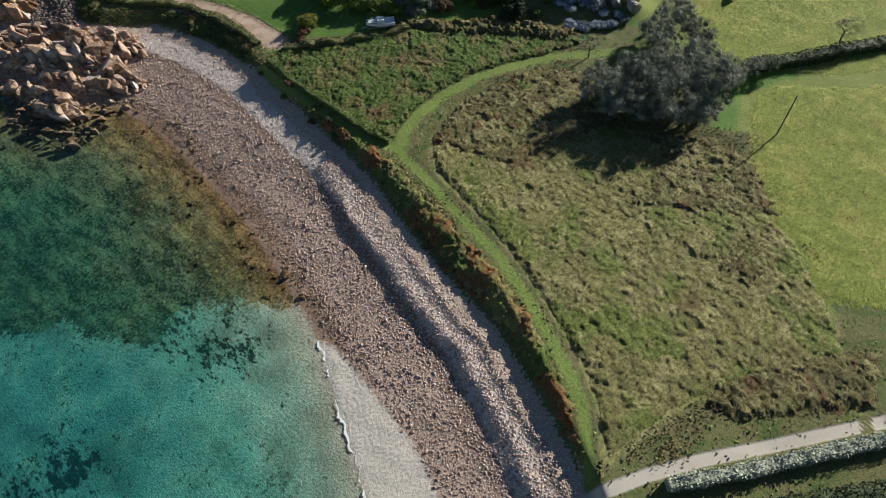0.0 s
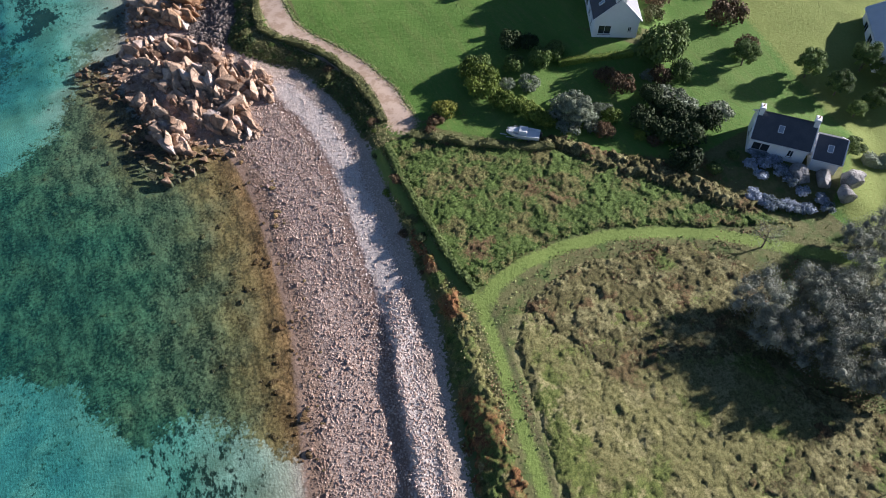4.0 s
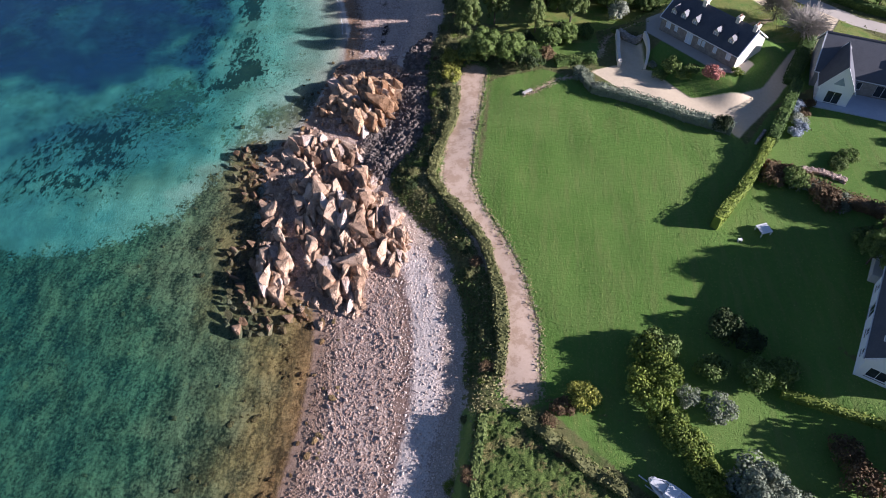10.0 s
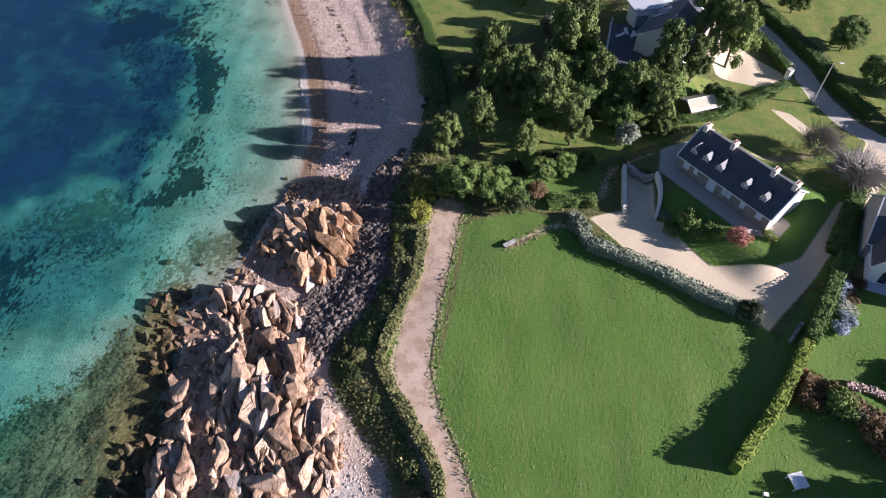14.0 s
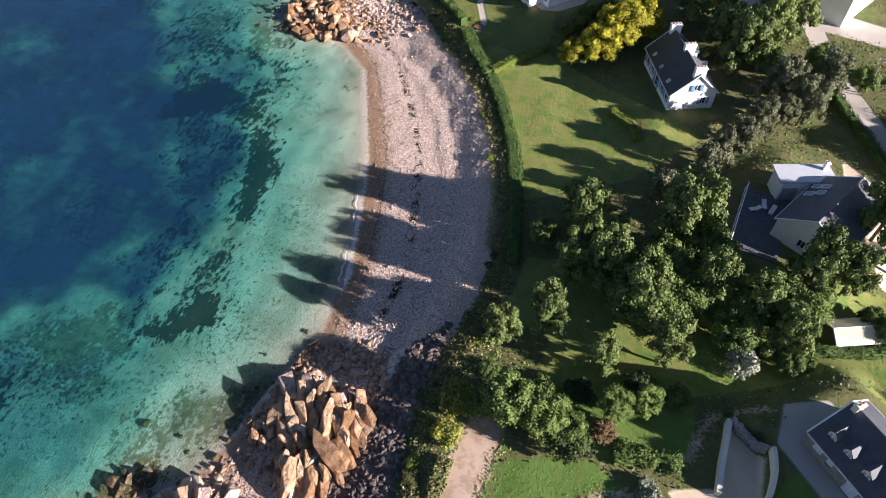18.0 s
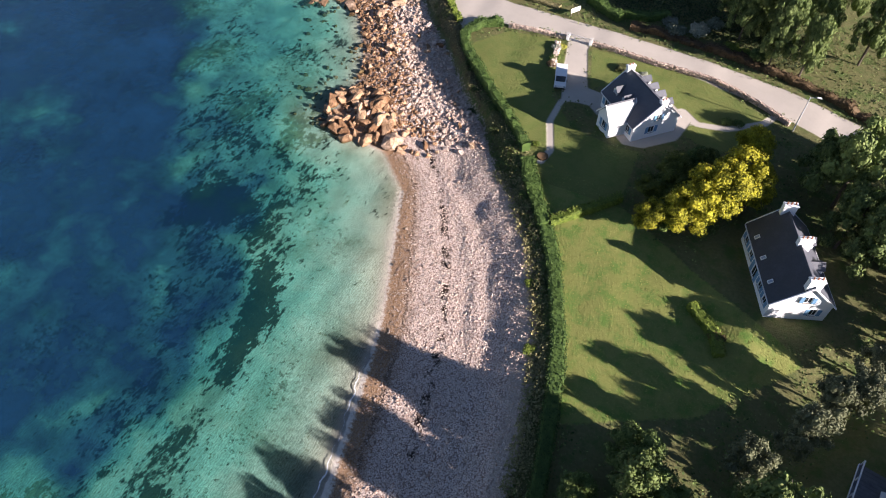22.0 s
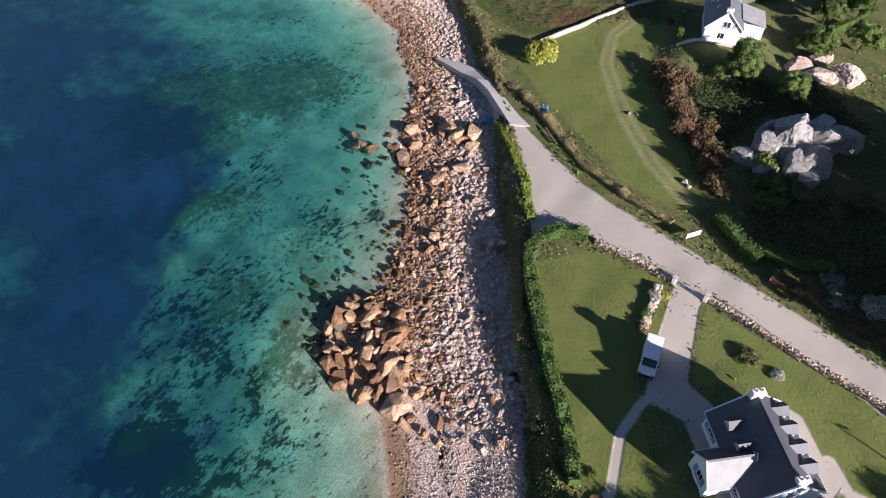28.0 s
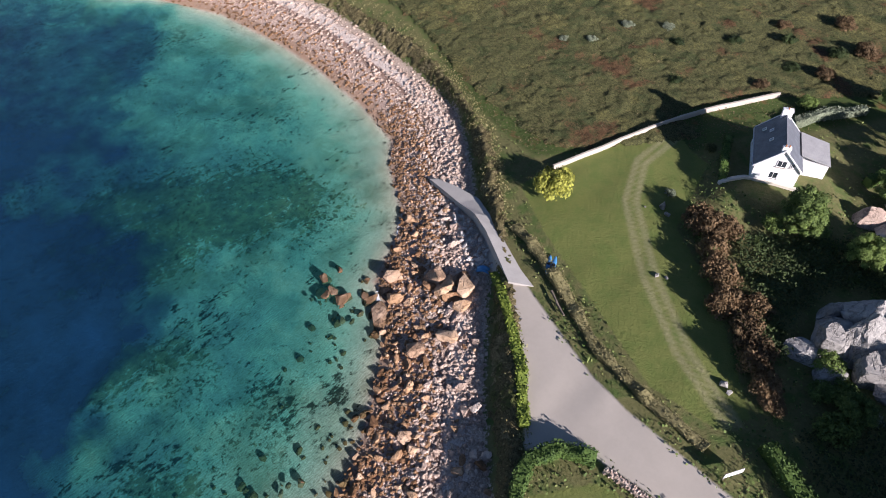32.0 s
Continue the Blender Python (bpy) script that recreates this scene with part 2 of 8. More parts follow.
def lay(px, py):
    """Height of the ground, and the distances to water, cliff foot and cliff top."""
    px, py = np.asarray(px, float), np.asarray(py, float)
    dw, df, dk = (shore(px, py, s) for s in (WATERLINE, FOOT, CLIFF))
    run = np.maximum(dk, 0)
    top = np.interp(py, [180, 195, 228, 242], [4.05, 3.6, 3.6, 4.4]) + np.interp(py, SLOPE_Y, SLOPE) * 45 * (1 - np.exp(-run / 45)) + 0.12 * waves(px, py, 5) * np.clip(run / 3, 0, 1)
    t = np.clip(df / np.maximum(df - dk, 0.3), 0, 1)
    t = t * t * (3 - 2 * t)
    s = np.clip(dw / np.maximum(dw - df, 0.3), 0, 1)
    # the strand: an even slope, and in the south a storm ridge with a steep seaward face some metres below the cliff
    south = np.clip((94 - py) / 20, 0, 1)
    lip = df + 0.45 * waves(px, py, 6, 8) + 0.25 * waves(px, py, 1.9, 5)
    foot_high = np.interp(py, [78, 96, 130, 150, 185, 236, 252], [2.75, 2.95, 2.95, 2.7, 3.2, 3.2, 2.3])
    low = np.interp(py, [78, 100, 120, 190, 236, 252], [2.15, 1.8, 1.7, 1.5, 1.5, 2.0])
    rise = np.clip((lip + 7.6) / (2.3 + 4.7 * (1 - south)), 0, 1)
    ridge = 0.12 * np.exp(-(((lip + 5.0) / 0.7) ** 2)) * south + 0.16 * np.exp(-(((lip + 2.4) / 0.6) ** 2)) * np.clip((66 - py) / 8, 0, 1) + 0.22 * np.exp(-(((lip + 7.5) / 1.1) ** 2)) * (1 - south)
    beach = low * s**0.9 + (foot_high - low) * rise * rise * (3 - 2 * rise) * np.clip(dw / 5, 0, 1) + ridge * np.clip(dw / 4, 0, 1) + 0.06 * waves(px, py, 1.7, 1)
    even = np.clip((py - 82) / 12, 0, 1) * np.clip((148 - py) / 10, 0, 1)
    beach = beach + (foot_high * s**0.95 + 0.06 * waves(px, py, 1.7, 1) - beach) * even
    depth = np.maximum(-dw, 0)
    sea = -(0.12 * depth ** 0.8) - 0.5 * (1 - np.exp(-depth / 6)) + 0.15 * waves(px, py, 4, 2) * np.clip(depth / 5, 0, 1)
    z = np.where(dw < 0, np.maximum(sea, -6), np.where(df < 0, beach, beach + (top - beach) * t))
    for cx, cy, r, up in MOUNDS:
        z = z + up * np.exp(-((px - cx) ** 2 + (py - cy) ** 2) / (r * r))
    for cx, cy, hl, hw, turn, level in PADS:
        c, q = math.cos(radians(turn)), math.sin(radians(turn))
        u, v = (px - cx) * c + (py - cy) * q, (py - cy) * c - (px - cx) * q
        off = np.hypot(np.maximum(np.abs(u) - hl, 0), np.maximum(np.abs(v) - hw, 0))
        k = np.clip(1 - off / 6, 0, 1)
        z = z + (level - z) * k * k * (3 - 2 * k)
    for cx, cy, hl, hw, turn, level in PITS:
        c, q = math.cos(radians(turn)), math.sin(radians(turn))
        u, v = (px - cx) * c + (py - cy) * q, (py - cy) * c - (px - cx) * q
        off = np.hypot(np.maximum(np.abs(u) - hl, 0), np.maximum(np.abs(v) - hw, 0))
        z = z + (np.minimum(level, z) - z) * np.clip(1 - off / 0.5, 0, 1)
    return z, dw, df, dk, s


def height(x, y):
    return float(lay(np.array([float(x)]), np.array([float(y)]))[0][0])


# areas of the ground
LAWNS = [line("45,187.5 52,192.6 60,196.4 68,202 74,196 70,187 62,184 56,186 50,190"), line("60,86 70,95 66,110 72,112 80,128 75,150 62,160 80,163 100,160 105,100 95,80 84,72 74,88"), line("-11.8,272.8 8,272.4 20,267 20,262 14,256 9,262 3,267 -3,266.6 -8,262"), line("26,123 25,130 21.4,137.4 18.2,143.5 18.8,152 19.5,168 27.8,170.6 33.5,167.7 41,162 55.6,155 57,152 49,137 56,128 60,118 50,112 38,108 26,111.5"),
         line("26,111 38,108 60,118 66,110 70,95 60,86 48,94 36,102"), line("57,152 62,160 75,150 80,128 72,112 60,118 56,128 49,137"),
         line("-32.7,265 -27.7,272 -17.3,273 -14,266 -13,258 -7,252 0.8,250 4.3,251 5,241.5 -4,234 -10.2,245 -18.3,251 -27.3,258"),
         line("-2,232.5 4.6,240.7 13.4,236 24,230 33,226 24,214 10.7,206 6,216"), line("12,271 -8,272 -2,264 6,259 14,256 20,262 20,267"),
         line("-63.4,300 -62,305 -54.5,325 -45,320 -41.5,307 -32,300.7 -20.5,288.5 -22,285 -30.4,284.5 -46.3,291.5 -54.5,295"),
         line("44,172 60,186 76,192 86,180 70,166 58,158 48,162"), line("14,186 34,180 46,186 60,196 74,192 70,206 40,200 14,196"),
         line("70,-40 68,30 58,45 72,48 150,5 150,-60"), line("76,50 72,70 86,80 90,130 150,130 150,10"),
         line("36,190 38,174 30,171 20,174 20,186"), line("79,200 77,212 71,224 67,233 80,245 112,235 112,186 92,187")]
MEADOW = [line("2,26 9,35 14,45 18,56 21,70 24,74 34,75 46,66 50,50 52,40 46,24 36,14 20,21 12,24")]
BRACKEN = [line("19.5,84 19.6,109 25,107 35,99.5 48,90 58,79 62,72 48,78 41,81 34,82 26,81 22,79"), line("-48,322 -66,306 -80,309 -105,319 -120,322 -120,380 -20,380 -30,350")]
DIRT = [("24.6,112 24.5,120 22.6,128 20.2,133.4 16.8,139.5 15,145 15,151 15.5,160 16.2,170", 2.25), ("25,163.9 27.5,165.6 30,167.6 33.5,168.6", 0.28), ("35.6,172.6 37.6,174.6 38.2,177.6 39.4,180 44,181.4", 0.35), ("57.5,182.5 60.5,184.2 64,184.8 68,186.2", 0.35)]
DITCH = [("-1.6,25 6.5,31 9.6,35.4 13.9,44.7 16.6,52 18.1,58 19.6,66 21,72.6 21.4,76.6", 0.22)]
TRAIL = [("-53,325 -53.5,315 -49.8,306.8 -40.2,297.3 -30.7,290.2 -21.8,286", 0.35), ("-51.6,325 -52.1,315 -48.5,307.7 -39,298.4 -29.6,291.3 -21,287", 0.35)]
MOWN = [("-3,24 5.4,31.6 8.3,36 12.6,45 15.4,52.3 16.7,58.2 18.1,66 19.6,72.6 20.4,78", 0.75), ("20.4,78 18.9,82 18.7,88 18.5,94 18.5,101 18.7,109", 0.8), ("20.8,76.6 23.5,79.2 28.1,80.5 34.5,80.7 41.4,79.8 48.7,77.1 55.4,73.5 66,65 80,55", 1.0)]
ROAD = [line("-62,291.5 -60.5,288.5 -51.7,284 -44.5,279 -35.8,269.3 -30.5,273.6 -23.8,274.2 -17.3,274.8 -8,274.6 3,273.3 14,271 21,269 40,262 80,252 140,240 141,246 80,258 44,268 20,275.9 10.7,277.2 0.5,278.4 -10,279.1 -20.3,279.7 -30.5,280.4 -36,281.4 -44.2,284.3 -51.9,287 -57,290"),
        line("-75.5,291.5 -72,295 -62,291.5 -60.5,288.5"), line("-6.2,257.2 1.4,251.2 4.4,251.9 8.3,256.2 9,261.3 2.9,266.4 1.3,266.4"), line("44.8,177.2 54.7,167 58.8,166.6 61,169.4 56,176 50,184 45.5,182.4"),
        line("-17,275 -12.6,275 -12.4,272 -8.4,262 -4.5,261 -5,257.5 -11,257 -14.3,266")]
BACK_LANE = [("7.1,263.6 9.9,261.5 14.4,262.4 19.1,266 20.5,269.4", 0.6), ("-8.4,243.5 -8.1,246.4 -10.9,252.5 -11,257 -8.7,260", 0.55), ("47,264 51.5,247 58.5,233 64,223.5 68,216 71,209 73,201 76,194.5 83,186.5 96,179 110,172", 1.7)]
LANE = [("-6,27.4 4.3,22.1 9.4,18.9 18.3,12.6 28.1,5.7 60,-12", 0.75)]
GRAVEL = [line("35.7,170 40.2,164.8 48,159.9 54,157.5 56,153.5 63,162 71.4,174.5 69.2,176 61.5,164.5 58,162.5 50.6,163 45.2,169.7 40.6,171.8"), line("40.6,171 40.5,178.5 44.2,176 44.4,170.4"), line("53,228 57.3,223.5 61,214 68.5,206.5 67.5,204.4 63.3,202.9 57,204.6 54,214"), line("64.5,197.5 67.5,196.5 70.3,192.4 68.3,191.2"), line("70.5,176 74,184 78,192 82,190 76,180 72.5,174")]
REEF = [line("-4,66 1,84 2,100 3,112 1,124 -9,130 -14,140 -18,156 -22,153 -26,139 -35,135 -45,133 -70,130 -75,105 -38,98 -33,94 -29,88 -24,81 -18,80 -12,76")]
WEED = [line("-44,227 -38,224 -37,217 -34,211 -29,204 -28,196 -27,190 -26,186 -26,181 -23,179 -22,175 -24,172 -27,169 -31,169 -34,171 -31,176 -32,179 -32,184 -32,189 -32,193 -34,200 -37,206 -43,211 -48,213 -53,216 -52,219 -46,221"),
        line("-54,161 -40,160 -36,152 -42,142 -60,146"), line("-66.5,234.3 -66,238.7 -62.7,241.3 -61.1,239.2 -60.8,236.2 -62,232.5"), line("-43,221 -45,228 -39,231 -37,226 -39,220"), line("-85.7,252.9 -82.7,257.5 -77.7,254.8 -80.3,249"), line("-46,69 -36,69 -38,75 -46,77"), line("-24,79 -15,77 -13,69 -18,67 -22,72"), line("-60,250 -54,256 -58,262 -66,255")]
DEEP = [line("-60,176 -44,172 -30,166 -24,158 -22,150 -34,146 -60,150"), line("-100,240 -85,248 -78,238 -70,228 -62,223 -60,218 -75,212 -95,222"), line("-192,269 -179,280 -155,284 -139,280 -139,270 -121,258 -129,245"), line("-96,256 -85,249 -82,242 -75,233 -70,226 -62,221 -59,217 -54,218 -51,213 -51,208 -48,202 -44,198 -39,192 -38,186 -41,180 -44,174 -46,168 -50,163 -100,180 -142,233"),
        line("-151,245 -138,257 -126,265 -117,267.5 -111,263 -114,258 -119,247 -128.5,245 -112.5,240 -101,241 -100,232 -108,225 -140,200 -200,190"),
        line("-190,262 -157,294 -136,274 -128,267 -121,251 -122,243 -106,238 -100,229 -160,220"), line("-300,240 -170,250 -125,225 -100,185 -95,150 -85,100 -120,60 -300,60")]
# paler ground that shows through the deep water, with how much shallower it looks
BANKS = [(line("-66,181 -65,185 -66,194 -61,201 -55,205 -53,202 -54,194 -53,188 -52,181 -55,176 -58,173"), 0.25), (line("-122,249 -113,268 -111,264 -115,250"), 0.6), (line("-100,214 -94,222 -84,222 -88,212"), 0.3), (line("-128,228 -118,236 -110,233 -118,226"), 0.3)]
STREWN = [line("-56,216 -51,208 -48,202 -44,198 -39,192 -38,186 -41,180 -33,172 -32,184 -33,194 -35,204 -42,211 -46,224"), line("-70,244 -60,240 -48,232 -40,222 -50,216 -62,221 -70,228")]
# thick beds of weed, and olive carpets of algae
WEED_CORE = [line("-38,214 -34,211 -29,204 -28,196 -28,192 -30,192 -32,197 -35,204 -37,209"), line("-27,180 -24,179 -22,175 -24,173 -28,170 -31,170 -33,171 -28,174 -28,177"), line("-57,217 -52,222 -43,219 -47,213 -56,209")]
ALGAE = [line("-116,249 -116,261 -105,276 -96,283 -83,283 -84,275 -90,264 -90,255 -99,243 -110,242"), line("-95,229 -87,242 -81,253 -75,252 -78,242 -82,231 -84,225"), line("-64,232 -68,239 -60,243 -58,234 -61,230"), line("-52,230 -54,239 -50,240 -45,236 -48,231"), line("-98,277 -95,283 -82,283 -84,278 -92,275"),
         line("-47,166 -43,170 -37,172 -33,171 -31,168 -34,165 -31,162 -35,159 -40,160"), line("-20,150 -17,158 -12,160 -10,166 -13,168 -20,164 -25,156")]
SANDY = [line("-40,20 -19,42 -12,56 -8.6,63.4 -7.6,61 -8.4,54 -9.4,48 -10.6,42 -16,30 -28,10"), line("-9,178 -14,201 -17,211 -23,223 -27,232 -25.8,231.5 -20.8,221 -15.2,209 -12.2,200 -8,187")]
FIELD = [line("69,45.4 57,40 49.7,35.4 40.8,28.1 33.7,19.9 42,10 52,2 150,-60 150,130 92,132 86,80 74,70 72,60 98,32"), line("13,24 34,12 52,40 48,46 38,38 30,31 16,40")]
RUSTY = [line("24,75 35,78 51,74.6 57,66.4 46,47 34,46 39,39 48.6,28 56,35.7 57,44 47,56 29,62"), line("15.6,22.4 21.5,21.9 30.3,16 38,9.5 28.7,6.6 15.5,18.5"), line("40,32 45,30 41,26 37,24 33,26 34,31")]
OUTCROPS = [line("-1,124 -6,126 -12,133 -13.5,141 -15,150 -13,157 -8,158 -3,152 2,148 4,143 8,138 9,134 4,130"), line("-10,161 -9,170 -8,176 -2,178 3,174 4,166 0,160 -5,158"), line("-47,241 -44,238.5 -37,238 -31,238 -28,243 -33,250 -40,250 -46,249")]

xs = np.concatenate([-np.geomspace(2200, 175, 14), np.arange(-165, -95, 1.6), np.arange(-95, 86, 0.55), np.arange(87, 130, 1.6), np.geomspace(140, 2200, 14)])
ys = np.concatenate([-np.geomspace(2200, 60, 14), np.arange(-50, 8, 2.0), np.arange(8, 345, 0.55), np.arange(347, 400, 1.8), np.geomspace(410, 2400, 14)])
gx, gy = np.meshgrid(xs, ys)
gz, dw, df, dk, frac = lay(gx, gy)


def grid_mesh(name, xs, ys, z, keep=None):
    nx, ny = len(xs), len(ys)
    gx, gy = np.meshgrid(xs, ys)
    co = np.stack([gx, gy, z], -1).reshape(-1, 3).astype(np.float32)
    i = (np.arange(ny - 1)[:, None] * nx + np.arange(nx - 1)).ravel()
    quads = np.stack([i, i + 1, i + nx + 1, i + nx], -1)
    if keep is not None:
        quads = quads[keep.ravel()[quads].any(1)]
    me = bpy.data.meshes.new(name)
    me.vertices.add(len(co))
    me.vertices.foreach_set("co", co.ravel())
    me.loops.add(quads.size)
    me.loops.foreach_set("vertex_index", quads.ravel().astype(np.int32))
    me.polygons.add(len(quads))
    me.polygons.foreach_set("loop_start", np.arange(0, quads.size, 4, dtype=np.int32))
    me.update(calc_edges=True)
    me.shade_smooth()
    return me


def masks(me, name, chans):
    """Four distances to an edge as one attribute: 0.5 lies on the edge, and 2 m either way spans 0 to 1."""
    data = np.stack([np.clip(0.5 + c / 4, 0, 1).ravel() for c in chans] + [np.ones(chans[0].size)] * (4 - len(chans)), -1).astype(np.float32)
    at = me.attributes.new(name, "FLOAT_COLOR", "POINT")
    at.data.foreach_set("color", data.ravel())


def union(areas):
    out = np.full(gx.shape, -50.0)
    for a in areas:
        out = np.maximum(out, signed(gx, gy, a))
    return out


def ribbons(items):
    out = np.full(gx.shape, -50.0)
    for text, half in items:
        pts = line(text)
        near = (gx > pts[:, 0].min() - 5) & (gx < pts[:, 0].max() + 5) & (gy > pts[:, 1].min() - 5) & (gy < pts[:, 1].max() + 5)
        out[near] = np.maximum(out[near], half - spread(gx[near], gy[near], pts))
    return out


ground_mesh = grid_mesh("ground", xs, ys, gz)
m_lawn, m_meadow, m_bracken, m_dirt, m_road, m_gravel = union(LAWNS), union(MEADOW), union(BRACKEN), ribbons(DIRT), np.maximum(union(ROAD), ribbons(BACK_LANE + LANE)), union(GRAVEL)
m_trail, m_mown, m_weed, m_reef = ribbons(TRAIL), ribbons(MOWN), union(WEED), union(REEF)
masks(ground_mesh, "m_a", [dw, df - 0.2, m_lawn])
masks(ground_mesh, "m_b", [m_meadow, m_bracken, m_dirt])
masks(ground_mesh, "m_c", [m_road, m_gravel, m_trail])
m_sand = union(SANDY)
masks(ground_mesh, "m_d", [m_mown, m_reef / 2, m_sand])
m_ditch = ribbons(DITCH)
masks(ground_mesh, "m_f", [m_ditch, union(FIELD), union(RUSTY)])
masks(ground_mesh, "m_g", [union(WEED_CORE), union(ALGAE) / 2, np.maximum(m_lawn, ribbons(DIRT[:1]) + 0.7)])
masks(ground_mesh, "m_e", [np.maximum.reduce([np.minimum(union(STREWN) / 3, 0.3), np.clip(m_weed / 3.5, -1.4, 0.8), np.where(gy > 222, -0.8, -1.3)]), np.where(gy > 240, 2.0, -2.0), np.where((gy > 178) & (gy < 245), 2.0, -2.0)])
at = ground_mesh.attributes.new("strand", "FLOAT_COLOR", "POINT")
at.data.foreach_set("color", np.stack([frac.ravel(), np.clip(-dw / 60, 0, 1).ravel(), np.clip(dk / 60, 0, 1).ravel(), np.ones(frac.size)], -1).astype(np.float32).ravel())


def ground_material():
    n = Nodes("ground_cover")
    p = n.place()
    big, mid, small, grit = n.noise(0.07, 4, 0.6, p), n.noise(0.45, 4, 0.6, p), n.noise(2.2, 4, 0.65, p), n.noise(9, 3, 0.6, p)
    jag = n.math("MULTIPLY", n.math("SUBTRACT", small, 0.5), 0.5)

    def chan(attr):
        s = n.add("ShaderNodeSeparateColor", Color=n.add("ShaderNodeAttribute").outputs[0])
        s.inputs[0].links[0].from_node.attribute_name = attr
        return s.outputs

    a, b, c, d, strand = (chan(k) for k in ("m_a", "m_b", "m_c", "m_d", "strand"))

    def cover(value, ragged=1.0, soft=0.05):
        return n.step(n.math("ADD", value, n.math("MULTIPLY", jag, ragged)), 0.5 - soft, 0.5 + soft)

    e, f, g = chan("m_e"), chan("m_f"), chan("m_g")
    vor = n.add("ShaderNodeTexVoronoi", Vector=p, Scale=5.5)
    pebble = n.mix(vor.outputs["Color"], (0.5, 0.385, 0.32), (0.82, 0.69, 0.6))
    pebble = n.mix(n.step(vor.outputs["Distance"], 0.42, 0.75), pebble, (0.25, 0.17, 0.135))
    pebble = n.mix(n.math("MULTIPLY", n.step(mid, 0.5, 0.7), 0.6), pebble, (0.42, 0.3, 0.23))
    s_jag = n.math("ADD", strand[0], n.math("ADD", n.math("MULTIPLY", n.math("SUBTRACT", mid, 0.5), 0.12), n.math("MULTIPLY", n.math("SUBTRACT", small, 0.5), 0.08)))

    def band(centre, half, soft):
        off = n.math("ABSOLUTE", n.math("SUBTRACT", s_jag, centre))
        return n.math("SUBTRACT", 1.0, n.step(off, half, half + soft))

    # stripes that the tides leave: wet weed low down, dark wrack half way, pale sorted stones on the ridge
    south = n.math("SUBTRACT", 1.0, n.math("GREATER_THAN", e[2], 0.5))
    pebble = n.mix(n.math("MULTIPLY", band(0.02, 0.08, 0.16), 0.8), pebble, (0.26, 0.145, 0.06))
    pebble = n.mix(n.math("MULTIPLY", n.math("MULTIPLY", band(0.62, 0.025, 0.04), n.step(small, 0.3, 0.5)), n.math("MULTIPLY", south, 0.9)), pebble, (0.1, 0.048, 0.034))
    pebble = n.mix(n.math("MULTIPLY", n.math("MULTIPLY", band(0.66, 0.012, 0.02), n.step(mid, 0.35, 0.5)), n.math("MULTIPLY", south, 0.8)), pebble, (0.12, 0.06, 0.05))
    pebble = n.mix(n.math("MULTIPLY", band(0.76, 0.06, 0.06), n.math("MULTIPLY", south, 0.6)), pebble, (0.72, 0.64, 0.57))
    pebble = n.mix(n.math("MULTIPLY", n.math("MULTIPLY", band(0.42, 0.016, 0.025), n.step(mid, 0.42, 0.55)), n.math("SUBTRACT", 1.0, south)), pebble, (0.045, 0.03, 0.022))
    pebble = n.mix(n.math("MULTIPLY", n.math("MULTIPLY", band(0.16, 0.004, 0.015), n.step(mid, 0.4, 0.5)), 0.7), pebble, (0.07, 0.045, 0.03))
    pebble = n.mix(n.math("MULTIPLY", band(0.95, 0.05, 0.06), 0.7), pebble, n.mix(small, (0.36, 0.28, 0.21), (0.52, 0.42, 0.33)))
    pebble = n.mix(n.math("MULTIPLY", n.math("MULTIPLY", south, band(0.3, 0.28, 0.16)), 0.5), pebble, n.mix(small, (0.26, 0.17, 0.12), (0.54, 0.39, 0.3)))
    sand = n.mix(small, (0.56, 0.5, 0.42), (0.68, 0.62, 0.53))
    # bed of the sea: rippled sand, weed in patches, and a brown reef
    blot = n.math("ADD", n.math("MULTIPLY", n.noise(0.16, 5, 0.62, p), 0.4), n.math("ADD", n.math("MULTIPLY", n.noise(0.75, 5, 0.72, p), 0.3), n.math("MULTIPLY", n.noise(2.0, 4, 0.72, p), 0.3)))
    weed_col = n.mix(small, (0.004, 0.006, 0.006), (0.028, 0.027, 0.018))
    strewn = n.add("ShaderNodeMapping", Vector=p, Rotation=(0, 0, -0.5), Scale=(1.0, 0.55, 1.0)).outputs[0]
    tufts = n.math("ADD", n.math("MULTIPLY", n.noise(1.15, 4, 0.6, strewn), 0.65), n.math("MULTIPLY", n.noise(3.4, 3, 0.6, strewn), 0.35))
    weedy = n.step(n.math("ADD", n.math("MULTIPLY", n.math("SUBTRACT", tufts, 0.5), 3.4), n.math("ADD", n.math("MULTIPLY", n.math("SUBTRACT", e[0], 0.5), 1.3), n.math("MULTIPLY", n.math("SUBTRACT", n.noise(0.22, 3, 0.6, p), 0.5), 1.6))), 0.02, 0.42)
    weedy = n.math("MAXIMUM", weedy, n.step(n.math("ADD", g[0], n.math("MULTIPLY", n.math("SUBTRACT", tufts, 0.5), 2.6)), 0.4, 0.6))
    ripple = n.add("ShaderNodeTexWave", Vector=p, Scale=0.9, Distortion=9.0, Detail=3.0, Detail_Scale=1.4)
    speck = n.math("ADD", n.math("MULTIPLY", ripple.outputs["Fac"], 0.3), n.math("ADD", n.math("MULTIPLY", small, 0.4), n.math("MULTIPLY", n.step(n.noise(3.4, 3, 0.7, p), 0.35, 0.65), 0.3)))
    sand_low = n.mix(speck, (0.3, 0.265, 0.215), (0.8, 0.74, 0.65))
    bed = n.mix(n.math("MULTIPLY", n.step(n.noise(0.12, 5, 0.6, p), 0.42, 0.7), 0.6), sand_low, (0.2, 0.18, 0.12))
    algae = n.mix(n.step(n.noise(0.8, 5, 0.7, p), 0.35, 0.65), (0.06, 0.062, 0.026), (0.24, 0.2, 0.09))
